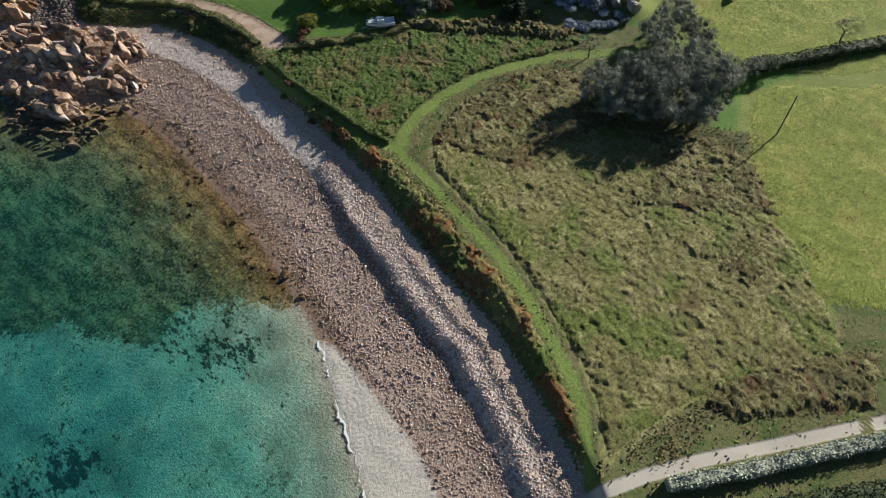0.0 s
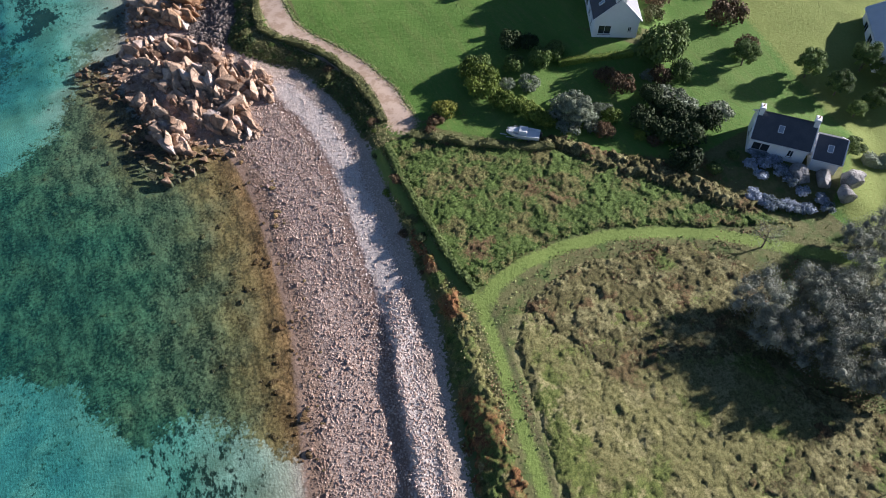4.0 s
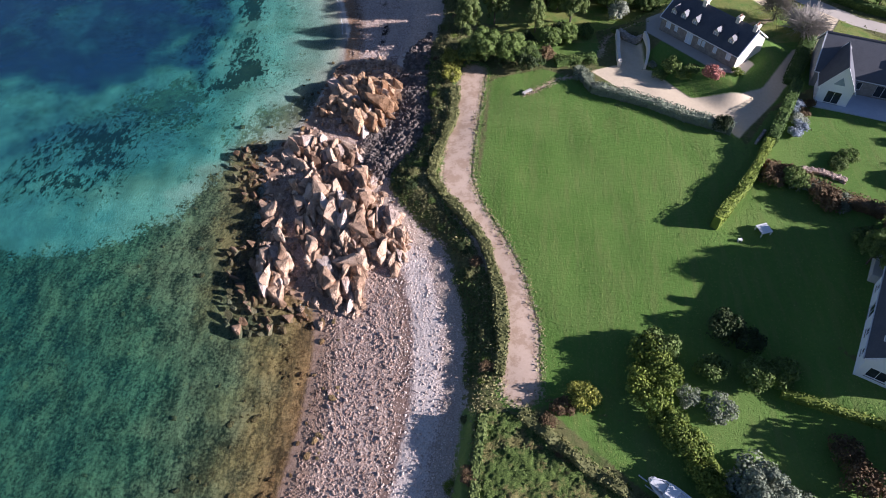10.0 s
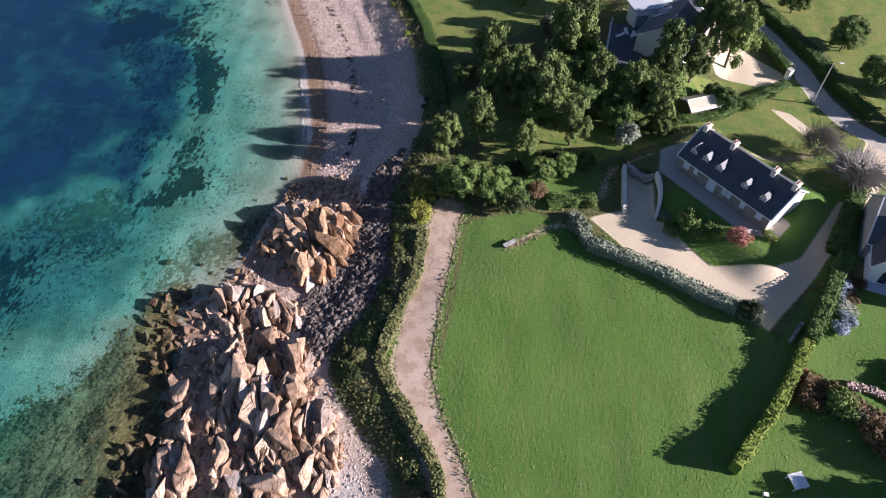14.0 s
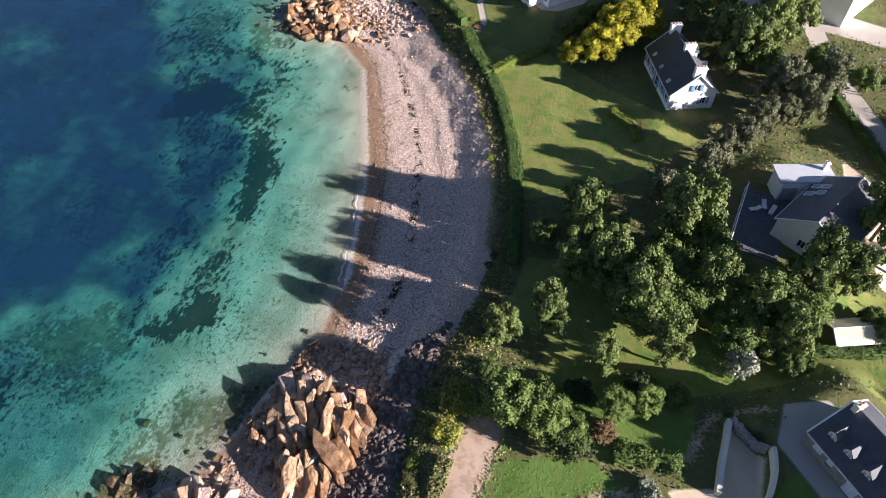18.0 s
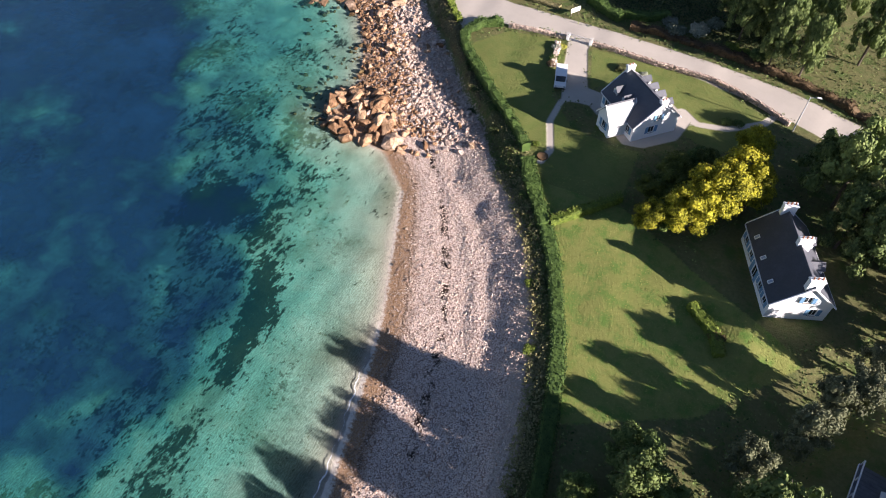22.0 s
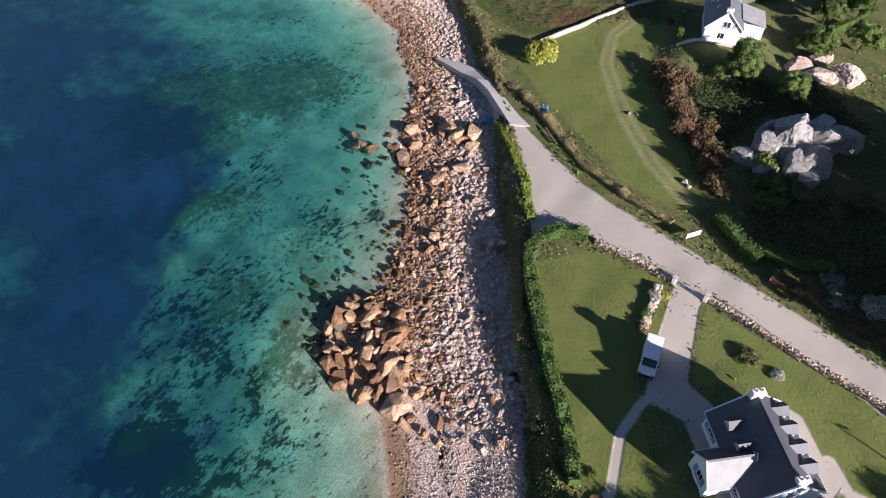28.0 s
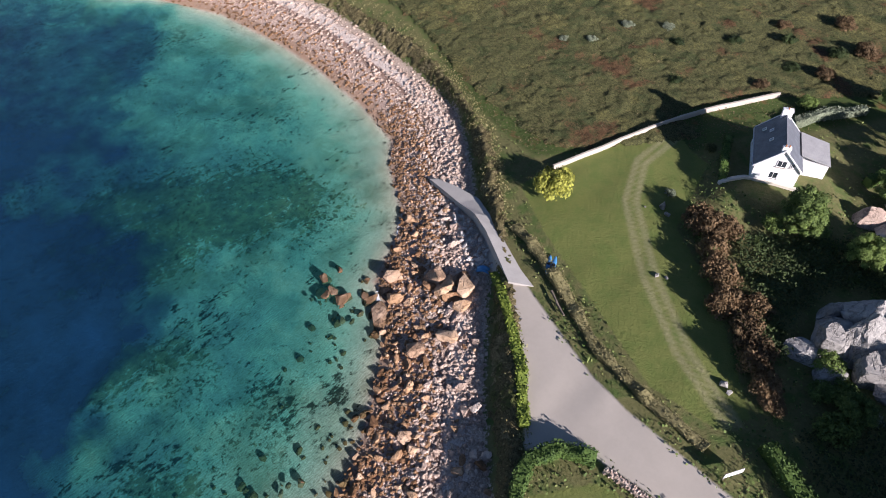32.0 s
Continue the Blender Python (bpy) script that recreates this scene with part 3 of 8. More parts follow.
    bed = n.mix(n.math("MULTIPLY", n.step(n.math("ADD", g[1], n.math("ADD", n.math("MULTIPLY", n.math("SUBTRACT", blot, 0.5), 4.0), n.math("MULTIPLY", n.math("SUBTRACT", tufts, 0.5), 3.0))), 0.4, 0.75), 0.75), bed, algae)
    bed = n.mix(n.math("MULTIPLY", weedy, 0.94), bed, weed_col)
    # loose tufts of weed scattered over the sand, thicker in places
    tuft = n.step(n.math("ADD", n.noise(1.5, 5, 0.72, p), n.math("MULTIPLY", n.math("SUBTRACT", n.noise(0.07, 4, 0.6, p), 0.55), 0.55)), 0.54, 0.66)
    off = n.step(strand[1], 0.03, 0.2)
    bed = n.mix(n.math("MULTIPLY", n.math("MULTIPLY", tuft, off), 0.8), bed, n.mix(mid, (0.02, 0.025, 0.015), (0.12, 0.095, 0.05)))
    # the reef: ledges cut by long joints, brown with wrack inshore and greener further out
    stretch = n.add("ShaderNodeMapping", Vector=p, Rotation=(0, 0, 0.42), Scale=(1.0, 0.4, 1.0)).outputs[0]
    vein = n.math("ABSOLUTE", n.math("SUBTRACT", n.noise(0.42, 3, 0.5, stretch), 0.5))
    cross = n.add("ShaderNodeMapping", Vector=p, Rotation=(0, 0, -0.9), Scale=(1.0, 0.3, 1.0)).outputs[0]
    vein2 = n.math("ABSOLUTE", n.math("SUBTRACT", n.noise(0.5, 3, 0.5, cross), 0.5))
    ledge = n.math("ADD", n.math("MULTIPLY", n.noise(0.5, 5, 0.7, stretch), 0.5), n.math("MULTIPLY", n.noise(2.6, 4, 0.7, p), 0.5))
    outer = n.mix(n.step(ledge, 0.4, 0.6), (0.022, 0.024, 0.014), (0.36, 0.28, 0.155))
    inner = n.mix(n.step(ledge, 0.38, 0.62), (0.1, 0.06, 0.024), (0.48, 0.31, 0.14))
    reef = n.mix(n.step(n.math("ADD", strand[1], n.math("MULTIPLY", n.math("SUBTRACT", n.noise(0.2, 4, 0.6, p), 0.5), 0.5)), 0.03, 0.22), inner, outer)
    reef = n.mix(n.math("MULTIPLY", n.step(n.noise(0.9, 4, 0.7, p), 0.6, 0.72), 0.7), reef, (0.46, 0.29, 0.13))
    reef = n.mix(n.math("MULTIPLY", n.math("SUBTRACT", 1.0, n.step(vein, 0.004, 0.05)), 0.45), reef, (0.04, 0.04, 0.022))
    reef = n.mix(n.math("MULTIPLY", n.math("SUBTRACT", 1.0, n.step(vein2, 0.003, 0.035)), 0.25), reef, (0.045, 0.042, 0.022))
    reef_mask = n.step(n.math("ADD", d[1], n.math("MULTIPLY", n.math("SUBTRACT", blot, 0.5), 3.2)), 0.38, 0.6)
    bed = n.mix(reef_mask, bed, reef)
    rough = n.mix(small, (0.075, 0.08, 0.028), (0.2, 0.19, 0.08))
    rough = n.mix(n.step(mid, 0.45, 0.7), rough, (0.08, 0.12, 0.032))
    meadow = n.mix(small, (0.2, 0.19, 0.075), (0.38, 0.34, 0.16))
    meadow = n.mix(cover(f[1], 1.5, 0.2), meadow, n.mix(small, (0.2, 0.22, 0.06), (0.3, 0.31, 0.1)))
    meadow = n.mix(n.math("MULTIPLY", cover(f[2], 2.5, 0.3), 0.7), meadow, n.mix(small, (0.12, 0.085, 0.045), (0.26, 0.19, 0.1)))
    meadow = n.mix(n.step(mid, 0.42, 0.62), meadow, n.mix(small, (0.14, 0.17, 0.04), (0.26, 0.28, 0.09)))
    bracken = n.mix(small, (0.028, 0.055, 0.014), (0.1, 0.13, 0.035))
    bracken = n.mix(n.step(mid, 0.55, 0.75), bracken, (0.14, 0.09, 0.035))
    stripe = n.add("ShaderNodeMapping", Vector=p, Rotation=(0, 0, 0.6), Scale=(0.9, 0.12, 1.0))
    mow = n.noise(1.2, 3, 0.6, stripe.outputs[0])
    lawn = n.mix(n.math("ADD", n.math("MULTIPLY", small, 0.6), n.math("MULTIPLY", grit, 0.4)), (0.055, 0.125, 0.018), (0.13, 0.235, 0.045))
    lawn = n.mix(n.math("MULTIPLY", n.step(big, 0.38, 0.68), 0.8), lawn, n.mix(small, (0.09, 0.165, 0.034), (0.16, 0.24, 0.058)))
    lawn = n.mix(n.math("MULTIPLY", n.step(mow, 0.45, 0.7), 0.35), lawn, (0.17, 0.19, 0.06))
    # the gardens north of the cove have dry, yellowish grass
    lawn = n.mix(n.math("MULTIPLY", n.math("GREATER_THAN", n.math("MAXIMUM", e[1], e[2]), 0.5), n.math("MULTIPLY", n.step(mid, 0.3, 0.6), 0.8)), lawn, n.mix(small, (0.17, 0.18, 0.05), (0.28, 0.27, 0.085)))
    lawn = n.mix(n.math("MULTIPLY", n.math("GREATER_THAN", e[1], 0.5), 0.75), lawn, n.mix(n.math("ADD", n.math("MULTIPLY", mid, 0.5), n.math("MULTIPLY", grit, 0.5)), (0.085, 0.112, 0.028), (0.18, 0.2, 0.06)))
    lawn = n.mix(n.math("MULTIPLY", cover(f[1], 1.5, 0.2), 0.75), lawn, n.mix(small, (0.16, 0.18, 0.042), (0.26, 0.28, 0.08)))
    mown = n.mix(small, (0.11, 0.165, 0.032), (0.22, 0.28, 0.075))
    dirt = n.mix(small, (0.44, 0.32, 0.235), (0.62, 0.485, 0.375))
    dirt = n.mix(n.math("MULTIPLY", n.step(n.math("ADD", n.math("MULTIPLY", mid, 0.6), n.math("MULTIPLY", small, 0.4)), 0.46, 0.58), 0.8), dirt, n.mix(grit, (0.27, 0.18, 0.115), (0.46, 0.33, 0.23)))
    road = n.mix(n.math("ADD", n.math("MULTIPLY", small, 0.35), n.math("MULTIPLY", mid, 0.65)), (0.4, 0.36, 0.305), (0.53, 0.48, 0.415))
    gravel = n.mix(small, (0.54, 0.44, 0.3), (0.7, 0.59, 0.43))
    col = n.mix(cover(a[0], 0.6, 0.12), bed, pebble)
    col = n.mix(cover(d[2], 1.0, 0.1), col, sand)
    col = n.mix(cover(a[1], 2.0), col, rough)
    col = n.mix(cover(b[1], 1.5, 0.2), col, bracken)
    col = n.mix(cover(b[0], 1.5, 0.2), col, meadow)
    col = n.mix(cover(g[2], 0.5), col, lawn)
    col = n.mix(cover(d[0], 0.9, 0.08), col, mown)
    col = n.mix(n.math("MULTIPLY", cover(f[0], 0.3, 0.1), 0.8), col, (0.07, 0.065, 0.035))
    col = n.mix(n.math("MULTIPLY", cover(c[2], 0.3, 0.12), 0.8), col, n.mix(small, (0.25, 0.23, 0.12), (0.34, 0.31, 0.18)))
    col = n.mix(cover(b[2], 1.7, 0.1), col, dirt)
    col = n.mix(cover(c[1], 0.15), col, gravel)
    col = n.mix(cover(c[0], 0.12), col, road)
    hgt = n.math("ADD", small, n.math("MULTIPLY", grit, 0.5))
    flat = n.math("SUBTRACT", 1.0, n.math("MULTIPLY", n.step(n.math("MAXIMUM", c[0], n.math("MAXIMUM", c[1], b[2])), 0.45, 0.55), 0.92))
    return n.finish(col, 0.92, n.bump(n.math("MULTIPLY", hgt, flat), 0.5, 0.25), specular=0.2)


ground = tagged(new("ground", ground_mesh), "coastal land with lawns, rough grass, shingle beach and sandy sea bed", "ground", kind="structure")
ground_mesh.materials.append(ground_material())

# ---- the sea: a clear sheet that grows greener and bluer over deeper ground ----
wx = np.concatenate([-np.geomspace(2200, 180, 12), np.arange(-170, 20, 1.0), [30.0]])
wy = np.concatenate([-np.geomspace(2200, 60, 12), np.arange(-50, 330, 1.0), np.geomspace(340, 2400, 12)])
wgx, wgy = np.meshgrid(wx, wy)
wz, wdw, *_ = lay(wgx, wgy)
sea_mesh = grid_mesh("water", wx, wy, np.zeros_like(wz), keep=wz < 0.3)
deep = np.zeros_like(wz)
for area, much in zip(DEEP + STREWN, (0.45, 1.7, 0.75, 1.3, 0.9, 0.8, 1.0, 1.2, 0.5)):
    sd = spread(wgx, wgy, area, True)
    sd = np.where(inside(wgx, wgy, area), sd, -sd) + 2.2 * waves(wgx, wgy, 4, 3) + 0.8 * waves(wgx, wgy, 1.6, 5)
    deep = np.maximum(deep, much / (1 + np.exp(-sd / 1.3)))
for area, less in BANKS:
    sd = spread(wgx, wgy, area, True)
    sd = np.where(inside(wgx, wgy, area), sd, -sd) + 1.6 * waves(wgx, wgy, 3, 2)
    deep *= 1 - less / (1 + np.exp(-sd / 1.5))
out_there = np.maximum(-wdw, 0)
on_reef = 1 / (1 + np.exp(-np.where(inside(wgx, wgy, REEF[0]), 1, -1) * spread(wgx, wgy, REEF[0], True) / 2))
at = sea_mesh.attributes.new("deep", "FLOAT", "POINT")
at.data.foreach_set("value", (0.54 * (1 - np.exp(-out_there / np.interp(wgy, [225, 250], [15, 9]))) * (1 - 0.65 * on_reef * np.exp(-out_there / 17)) + 0.37 * deep + 0.06 * np.clip(out_there / 90, 0, 1) + 0.04 * np.clip((wgy - 225) / 25, 0, 1) * np.clip(out_there / 14, 0, 1) + 0.1 * np.clip((wgy - 225) / 25, 0, 1) * np.clip((out_there - 32) / 25, 0, 1)).ravel().astype(np.float32))


def water_material():
    """Clear water: what comes back from the bed is tinted by the depth, and deep water scatters a little blue of its own."""
    n = Nodes("sea_water")
    p = n.place()
    a = n.add("ShaderNodeAttribute")
    a.attribute_name = "deep"
    patch = n.math("ADD", n.math("MULTIPLY", n.math("SUBTRACT", n.noise(0.05, 4, 0.6, p), 0.5), 0.9), n.math("MULTIPLY", n.math("SUBTRACT", n.noise(0.22, 5, 0.68, p), 0.5), 0.9))
    q = n.math("ADD", a.outputs["Fac"], n.math("MULTIPLY", patch, a.outputs["Fac"]))
    tint = n.ramp(q, [(0.0, (0.96, 0.98, 0.97)), (0.05, (0.66, 0.84, 0.78)), (0.15, (0.4, 0.72, 0.68)), (0.32, (0.17, 0.57, 0.54)), (0.5, (0.065, 0.36, 0.38)), (0.75, (0.02, 0.145, 0.215)), (1.0, (0.01, 0.055, 0.122))])
    body = n.ramp(q, [(0.0, (0.1, 0.24, 0.23)), (0.3, (0.03, 0.22, 0.2)), (0.5, (0.012, 0.12, 0.145)), (0.75, (0.008, 0.056, 0.105)), (1.0, (0.007, 0.04, 0.096))])
    swell = n.math("ADD", n.noise(1.1, 3, 0.6, p), n.math("MULTIPLY", n.noise(4.0, 3, 0.6, p), 0.5))
    normal = n.bump(swell, 0.45, 0.2)
    clear = n.add("ShaderNodeBsdfTransparent", Color=tint)
    scatter = n.add("ShaderNodeBsdfDiffuse", Color=body, Normal=normal)
    col = n.add("ShaderNodeMixShader", i0=n.math("MULTIPLY", n.math("POWER", q, 1.8), 0.42), i1=clear.outputs[0], i2=scatter.outputs[0])
    gloss = n.add("ShaderNodeBsdfGlossy", Roughness=0.1, Normal=normal)
    top = n.add("ShaderNodeMixShader", i0=n.add("ShaderNodeFresnel", IOR=1.33, Normal=normal).outputs[0], i1=col.outputs[0], i2=gloss.outputs[0])
    n.tree.links.new(top.outputs[0], n.out.inputs[0])
    return n.mat


sea_mesh.materials.append(water_material())
sea = tagged(new("water", sea_mesh), "clear turquoise sea water turning deep blue offshore", "sea", kind="structure")
sea.visible_shadow = False

# ---- tools for things ----
def empty(name, m, label="", category="", group=""):
    ob = new(name)
    ob.matrix_world = m
    return tagged(ob, label, category, group)


def part(name, bm, material, parent=None, label=""):
    """One mesh object from a bmesh, under a thing or a part."""
    me = bpy.data.meshes.new(name)
    bm.to_mesh(me)
    bm.free()
    me.materials.append(material)
    ob = new(name, me)
    ob.parent = parent
    return tagged(ob, label)


def box(bm, x0, x1, y0, y1, z0, z1, m=None):
    v = [bm.verts.new((x, y, z)) for z in (z0, z1) for x, y in ((x0, y0), (x1, y0), (x1, y1), (x0, y1))]
    for f in ((3, 2, 1, 0), (4, 5, 6, 7), (0, 1, 5, 4), (1, 2, 6, 5), (2, 3, 7, 6), (3, 0, 4, 7)):
        bm.faces.new([v[i] for i in f])
    if m is not None:
        bmesh.ops.transform(bm, matrix=m, verts=v)
    return v


def boxes(*items):
    bm = bmesh.new()
    for it in items:
        box(bm, *it)
    return bm


def prism(profile, y0, y1, axis="x"):
    """A flat outline in one upright plane, drawn out along y (or along x)."""
    bm = bmesh.new()
    put = (lambda a, h, b: (a, b, h)) if axis == "x" else (lambda a, h, b: (b, a, h))
    lo, hi = [bm.verts.new(put(a, h, y0)) for a, h in profile], [bm.verts.new(put(a, h, y1)) for a, h in profile]
    n = len(profile)
    bm.faces.new(lo)
    bm.faces.new(hi[::-1])
    for i in range(n):
        bm.faces.new((lo[i], hi[i], hi[(i + 1) % n], lo[(i + 1) % n]))
    bmesh.ops.recalc_face_normals(bm, faces=bm.faces)
    return bm


def rod(p, q, r0, r1=None, sides=8):
    bm = bmesh.new()
    p, q = Vector(p), Vector(q)
    turn = (q - p).to_track_quat("Z", "Y").to_matrix()
    ends = [[bm.verts.new(c + turn @ Vector((r * math.cos(a), r * math.sin(a), 0))) for a in (2 * math.pi * i / sides for i in range(sides))] for c, r in ((p, r0), (q, r0 if r1 is None else r1))]
    for i in range(sides):
        j = (i + 1) % sides
        bm.faces.new((ends[0][i], ends[0][j], ends[1][j], ends[1][i]))
    bm.faces.new(ends[0][::-1])
    bm.faces.new(ends[1])
    return bm


def merged(*bms):
    out = bmesh.new()
    for b in bms:
        me = bpy.data.meshes.new("tmp")
        b.to_mesh(me)
        b.free()
        out.from_mesh(me)
        bpy.data.meshes.remove(me)
    return out


def soften(bm, width=0.03, segments=1):
    bmesh.ops.bevel(bm, geom=bm.edges[:], offset=width, segments=segments, affect="EDGES", profile=0.6)
    return bm


def raw_mesh(name, co, faces, material, smooth=False):
    """A mesh straight from arrays; all faces have the same number of corners."""
    co, faces = np.asarray(co, np.float32), np.asarray(faces, np.int32)
    me = bpy.data.meshes.new(name)
    me.vertices.add(len(co))
    me.vertices.foreach_set("co", co.ravel())
    me.loops.add(faces.size)
    me.loops.foreach_set("vertex_index", faces.ravel())
    me.polygons.add(len(faces))
    me.polygons.foreach_set("loop_start", np.arange(0, faces.size, faces.shape[1], dtype=np.int32))
    me.update(calc_edges=True)
    me.polygons.foreach_set("use_smooth", np.full(len(faces), smooth))
    me.materials.append(material)
    return me


rng = np.random.default_rng(7)


def leaves(pos, out, size, flat=0.5):
    """Small four-cornered leaf clumps at places, facing roughly outward: corners and faces."""
    n = len(pos)
    normal = out + rng.normal(0, flat, (n, 3))
    normal /= np.linalg.norm(normal, axis=1, keepdims=True) + 1e-9
    side = np.cross(normal, rng.normal(0, 1, (n, 3)))
    side /= np.linalg.norm(side, axis=1, keepdims=True) + 1e-9
    up = np.cross(normal, side)
    s = (np.asarray(size) * rng.uniform(0.6, 1.3, n))[:, None]
    w = rng.uniform(0.35, 0.7, (n, 1))
    co = np.stack([pos - side * s * w, pos - up * s * 0.7, pos + side * s * w + normal * s * 0.15, pos + up * s], 1).reshape(-1, 3)
    return co, np.arange(4 * n).reshape(-1, 4)

# ---- houses ----
def wall_with_holes(L, H, thick, holes):
    """An upright wall along x from 0 to L, outside at y=0, with holes (x0, x1, z0, z1) that go through it."""
    bm = bmesh.new()
    x = 0.0
    for x0, x1, z0, z1 in sorted(holes):
        if x0 > x:
            box(bm, x, x0, 0, thick, 0, H)
        if z0 > 0.02:
            box(bm, x0, x1, 0, thick, 0, z0)
        if z1 < H:
            box(bm, x0, x1, 0, thick, z1, H)
        x = x1
    if x < L:
        box(bm, x, L, 0, thick, 0, H)
    return bm


def window(house, m, w, h, shutters=None, frame=None, glass=None):
    """A window set back in its hole: frame, pane, sill and perhaps shutters; its corner at m, x along the wall, y inward."""
    f = 0.07
    fr = part("window", boxes((0, w, 0.08, 0.14, 0, f), (0, w, 0.08, 0.14, h - f, h), (0, f, 0.08, 0.14, f, h - f), (w - f, w, 0.08, 0.14, f, h - f), (w / 2 - 0.03, w / 2 + 0.03, 0.09, 0.13, f, h - f)), frame or M_FRAME, house)
    fr.matrix_local = m
    part("pane", boxes((f * 0.8, w - f * 0.8, 0.105, 0.118, f * 0.8, h - f * 0.8)), glass or M_DARKGLASS, fr)
    part("sill", boxes((-0.06, w + 0.06, -0.06, 0.1, -0.07, -0.002)), M_STONE, fr)
    if shutters:
        for x in (-w * 0.5 - 0.04, w + 0.04):
            part("shutter", boxes((x, x + w * 0.5, -0.05, -0.004, 0.02, h)), shutters, fr)


def chimney(house, x, y, z0, z1, lx=0.75, ly=1.3, mat=None, pots=3, name="chimney"):
    ch = part(name, merged(boxes((x - lx / 2, x + lx / 2, y - ly / 2, y + ly / 2, z0, z1)), boxes((x - lx / 2 - 0.07, x + lx / 2 + 0.07, y - ly / 2 - 0.07, y + ly / 2 + 0.07, z1 - 0.25, z1 - 0.08))), mat or M_WHITE, house)
    for i in range(pots):
        yy = y + (i - (pots - 1) / 2) * ly / (pots + 0.3)
        part("chimney_pot", rod((x, yy, z1 - 0.02), (x, yy, z1 + 0.32), 0.11, 0.09), M_TERRACOTTA, ch)


def dormer(house, x, side, W, eave, ridge, w=1.1, h=1.25, front=None, roofmat=None, wallmat=None):
    """A gabled dormer on the slope at that side (-1 or 1)."""
    pitch = (ridge - eave) / (W / 2)
    yo = W / 2 - 0.7
    z0 = eave + 0.7 * pitch - 0.1
    run = (h + 0.45) / pitch + 0.1
    d = bpy.data.objects.new("dormer", None)
    scene.collection.objects.link(d)
    d.parent = house
    d.matrix_local = Matrix.Translation((x, side * yo, z0)) @ Matrix.Rotation(0 if side < 0 else math.pi, 4, "Z")
    cheeks = merged(boxes((-w / 2, -w / 2 + 0.1, 0, run, -0.1, h)), boxes((w / 2 - 0.1, w / 2, 0, run, -0.1, h)), boxes((-w / 2 + 0.1, w / 2 - 0.1, 0, 0.12, -0.1, 0.12)), prism([(-w / 2, h), (w / 2, h), (0, h + 0.5)], 0, 0.12))
    part("cheek", cheeks, wallmat or M_WHITE, d)
    for s in (-1, 1):
        o = part("dormer_roof", prism([(s * 0.0, h + 0.58), (s * (w / 2 + 0.18), h - 0.1), (s * (w / 2 + 0.18), h - 0.02), (0, h + 0.66)], -0.15, run + 0.5), roofmat or M_SLATE, d)
    part("pane", boxes((-w / 2 + 0.12, w / 2 - 0.12, 0.04, 0.07, 0.12, h - 0.06)), M_PALEGLASS, d)
    part("window_frame", boxes((-0.04, 0.04, 0.02, 0.035, 0.12, h - 0.06), (-w / 2 + 0.1, w / 2 - 0.1, 0.02, 0.035, h - 0.14, h - 0.06)), M_FRAME, d)


def skylight(house, x, side, W, eave, ridge, up=0.5, w=0.8, h=1.1):
    pitch = math.atan2(ridge - eave, W / 2)
    y = side * W / 2 * (1 - up)
    z = eave + (ridge - eave) * up
    m = Matrix.Translation((x, y, z)) @ Matrix.Rotation(-side * pitch, 4, "X")
    fr = part("skylight", boxes((-w / 2, w / 2, -h / 2, -h / 2 + 0.08, 0.2, 0.3), (-w / 2, w / 2, h / 2 - 0.08, h / 2, 0.2, 0.3), (-w / 2, -w / 2 + 0.08, -h / 2, h / 2, 0.2, 0.3), (w / 2 - 0.08, w / 2, -h / 2, h / 2, 0.2, 0.3)), M_FRAME, house)
    fr.matrix_local = m
    part("pane", boxes((-w / 2 + 0.06, w / 2 - 0.06, -h / 2 + 0.06, h / 2 - 0.06, 0.22, 0.27)), M_PALEGLASS, fr)


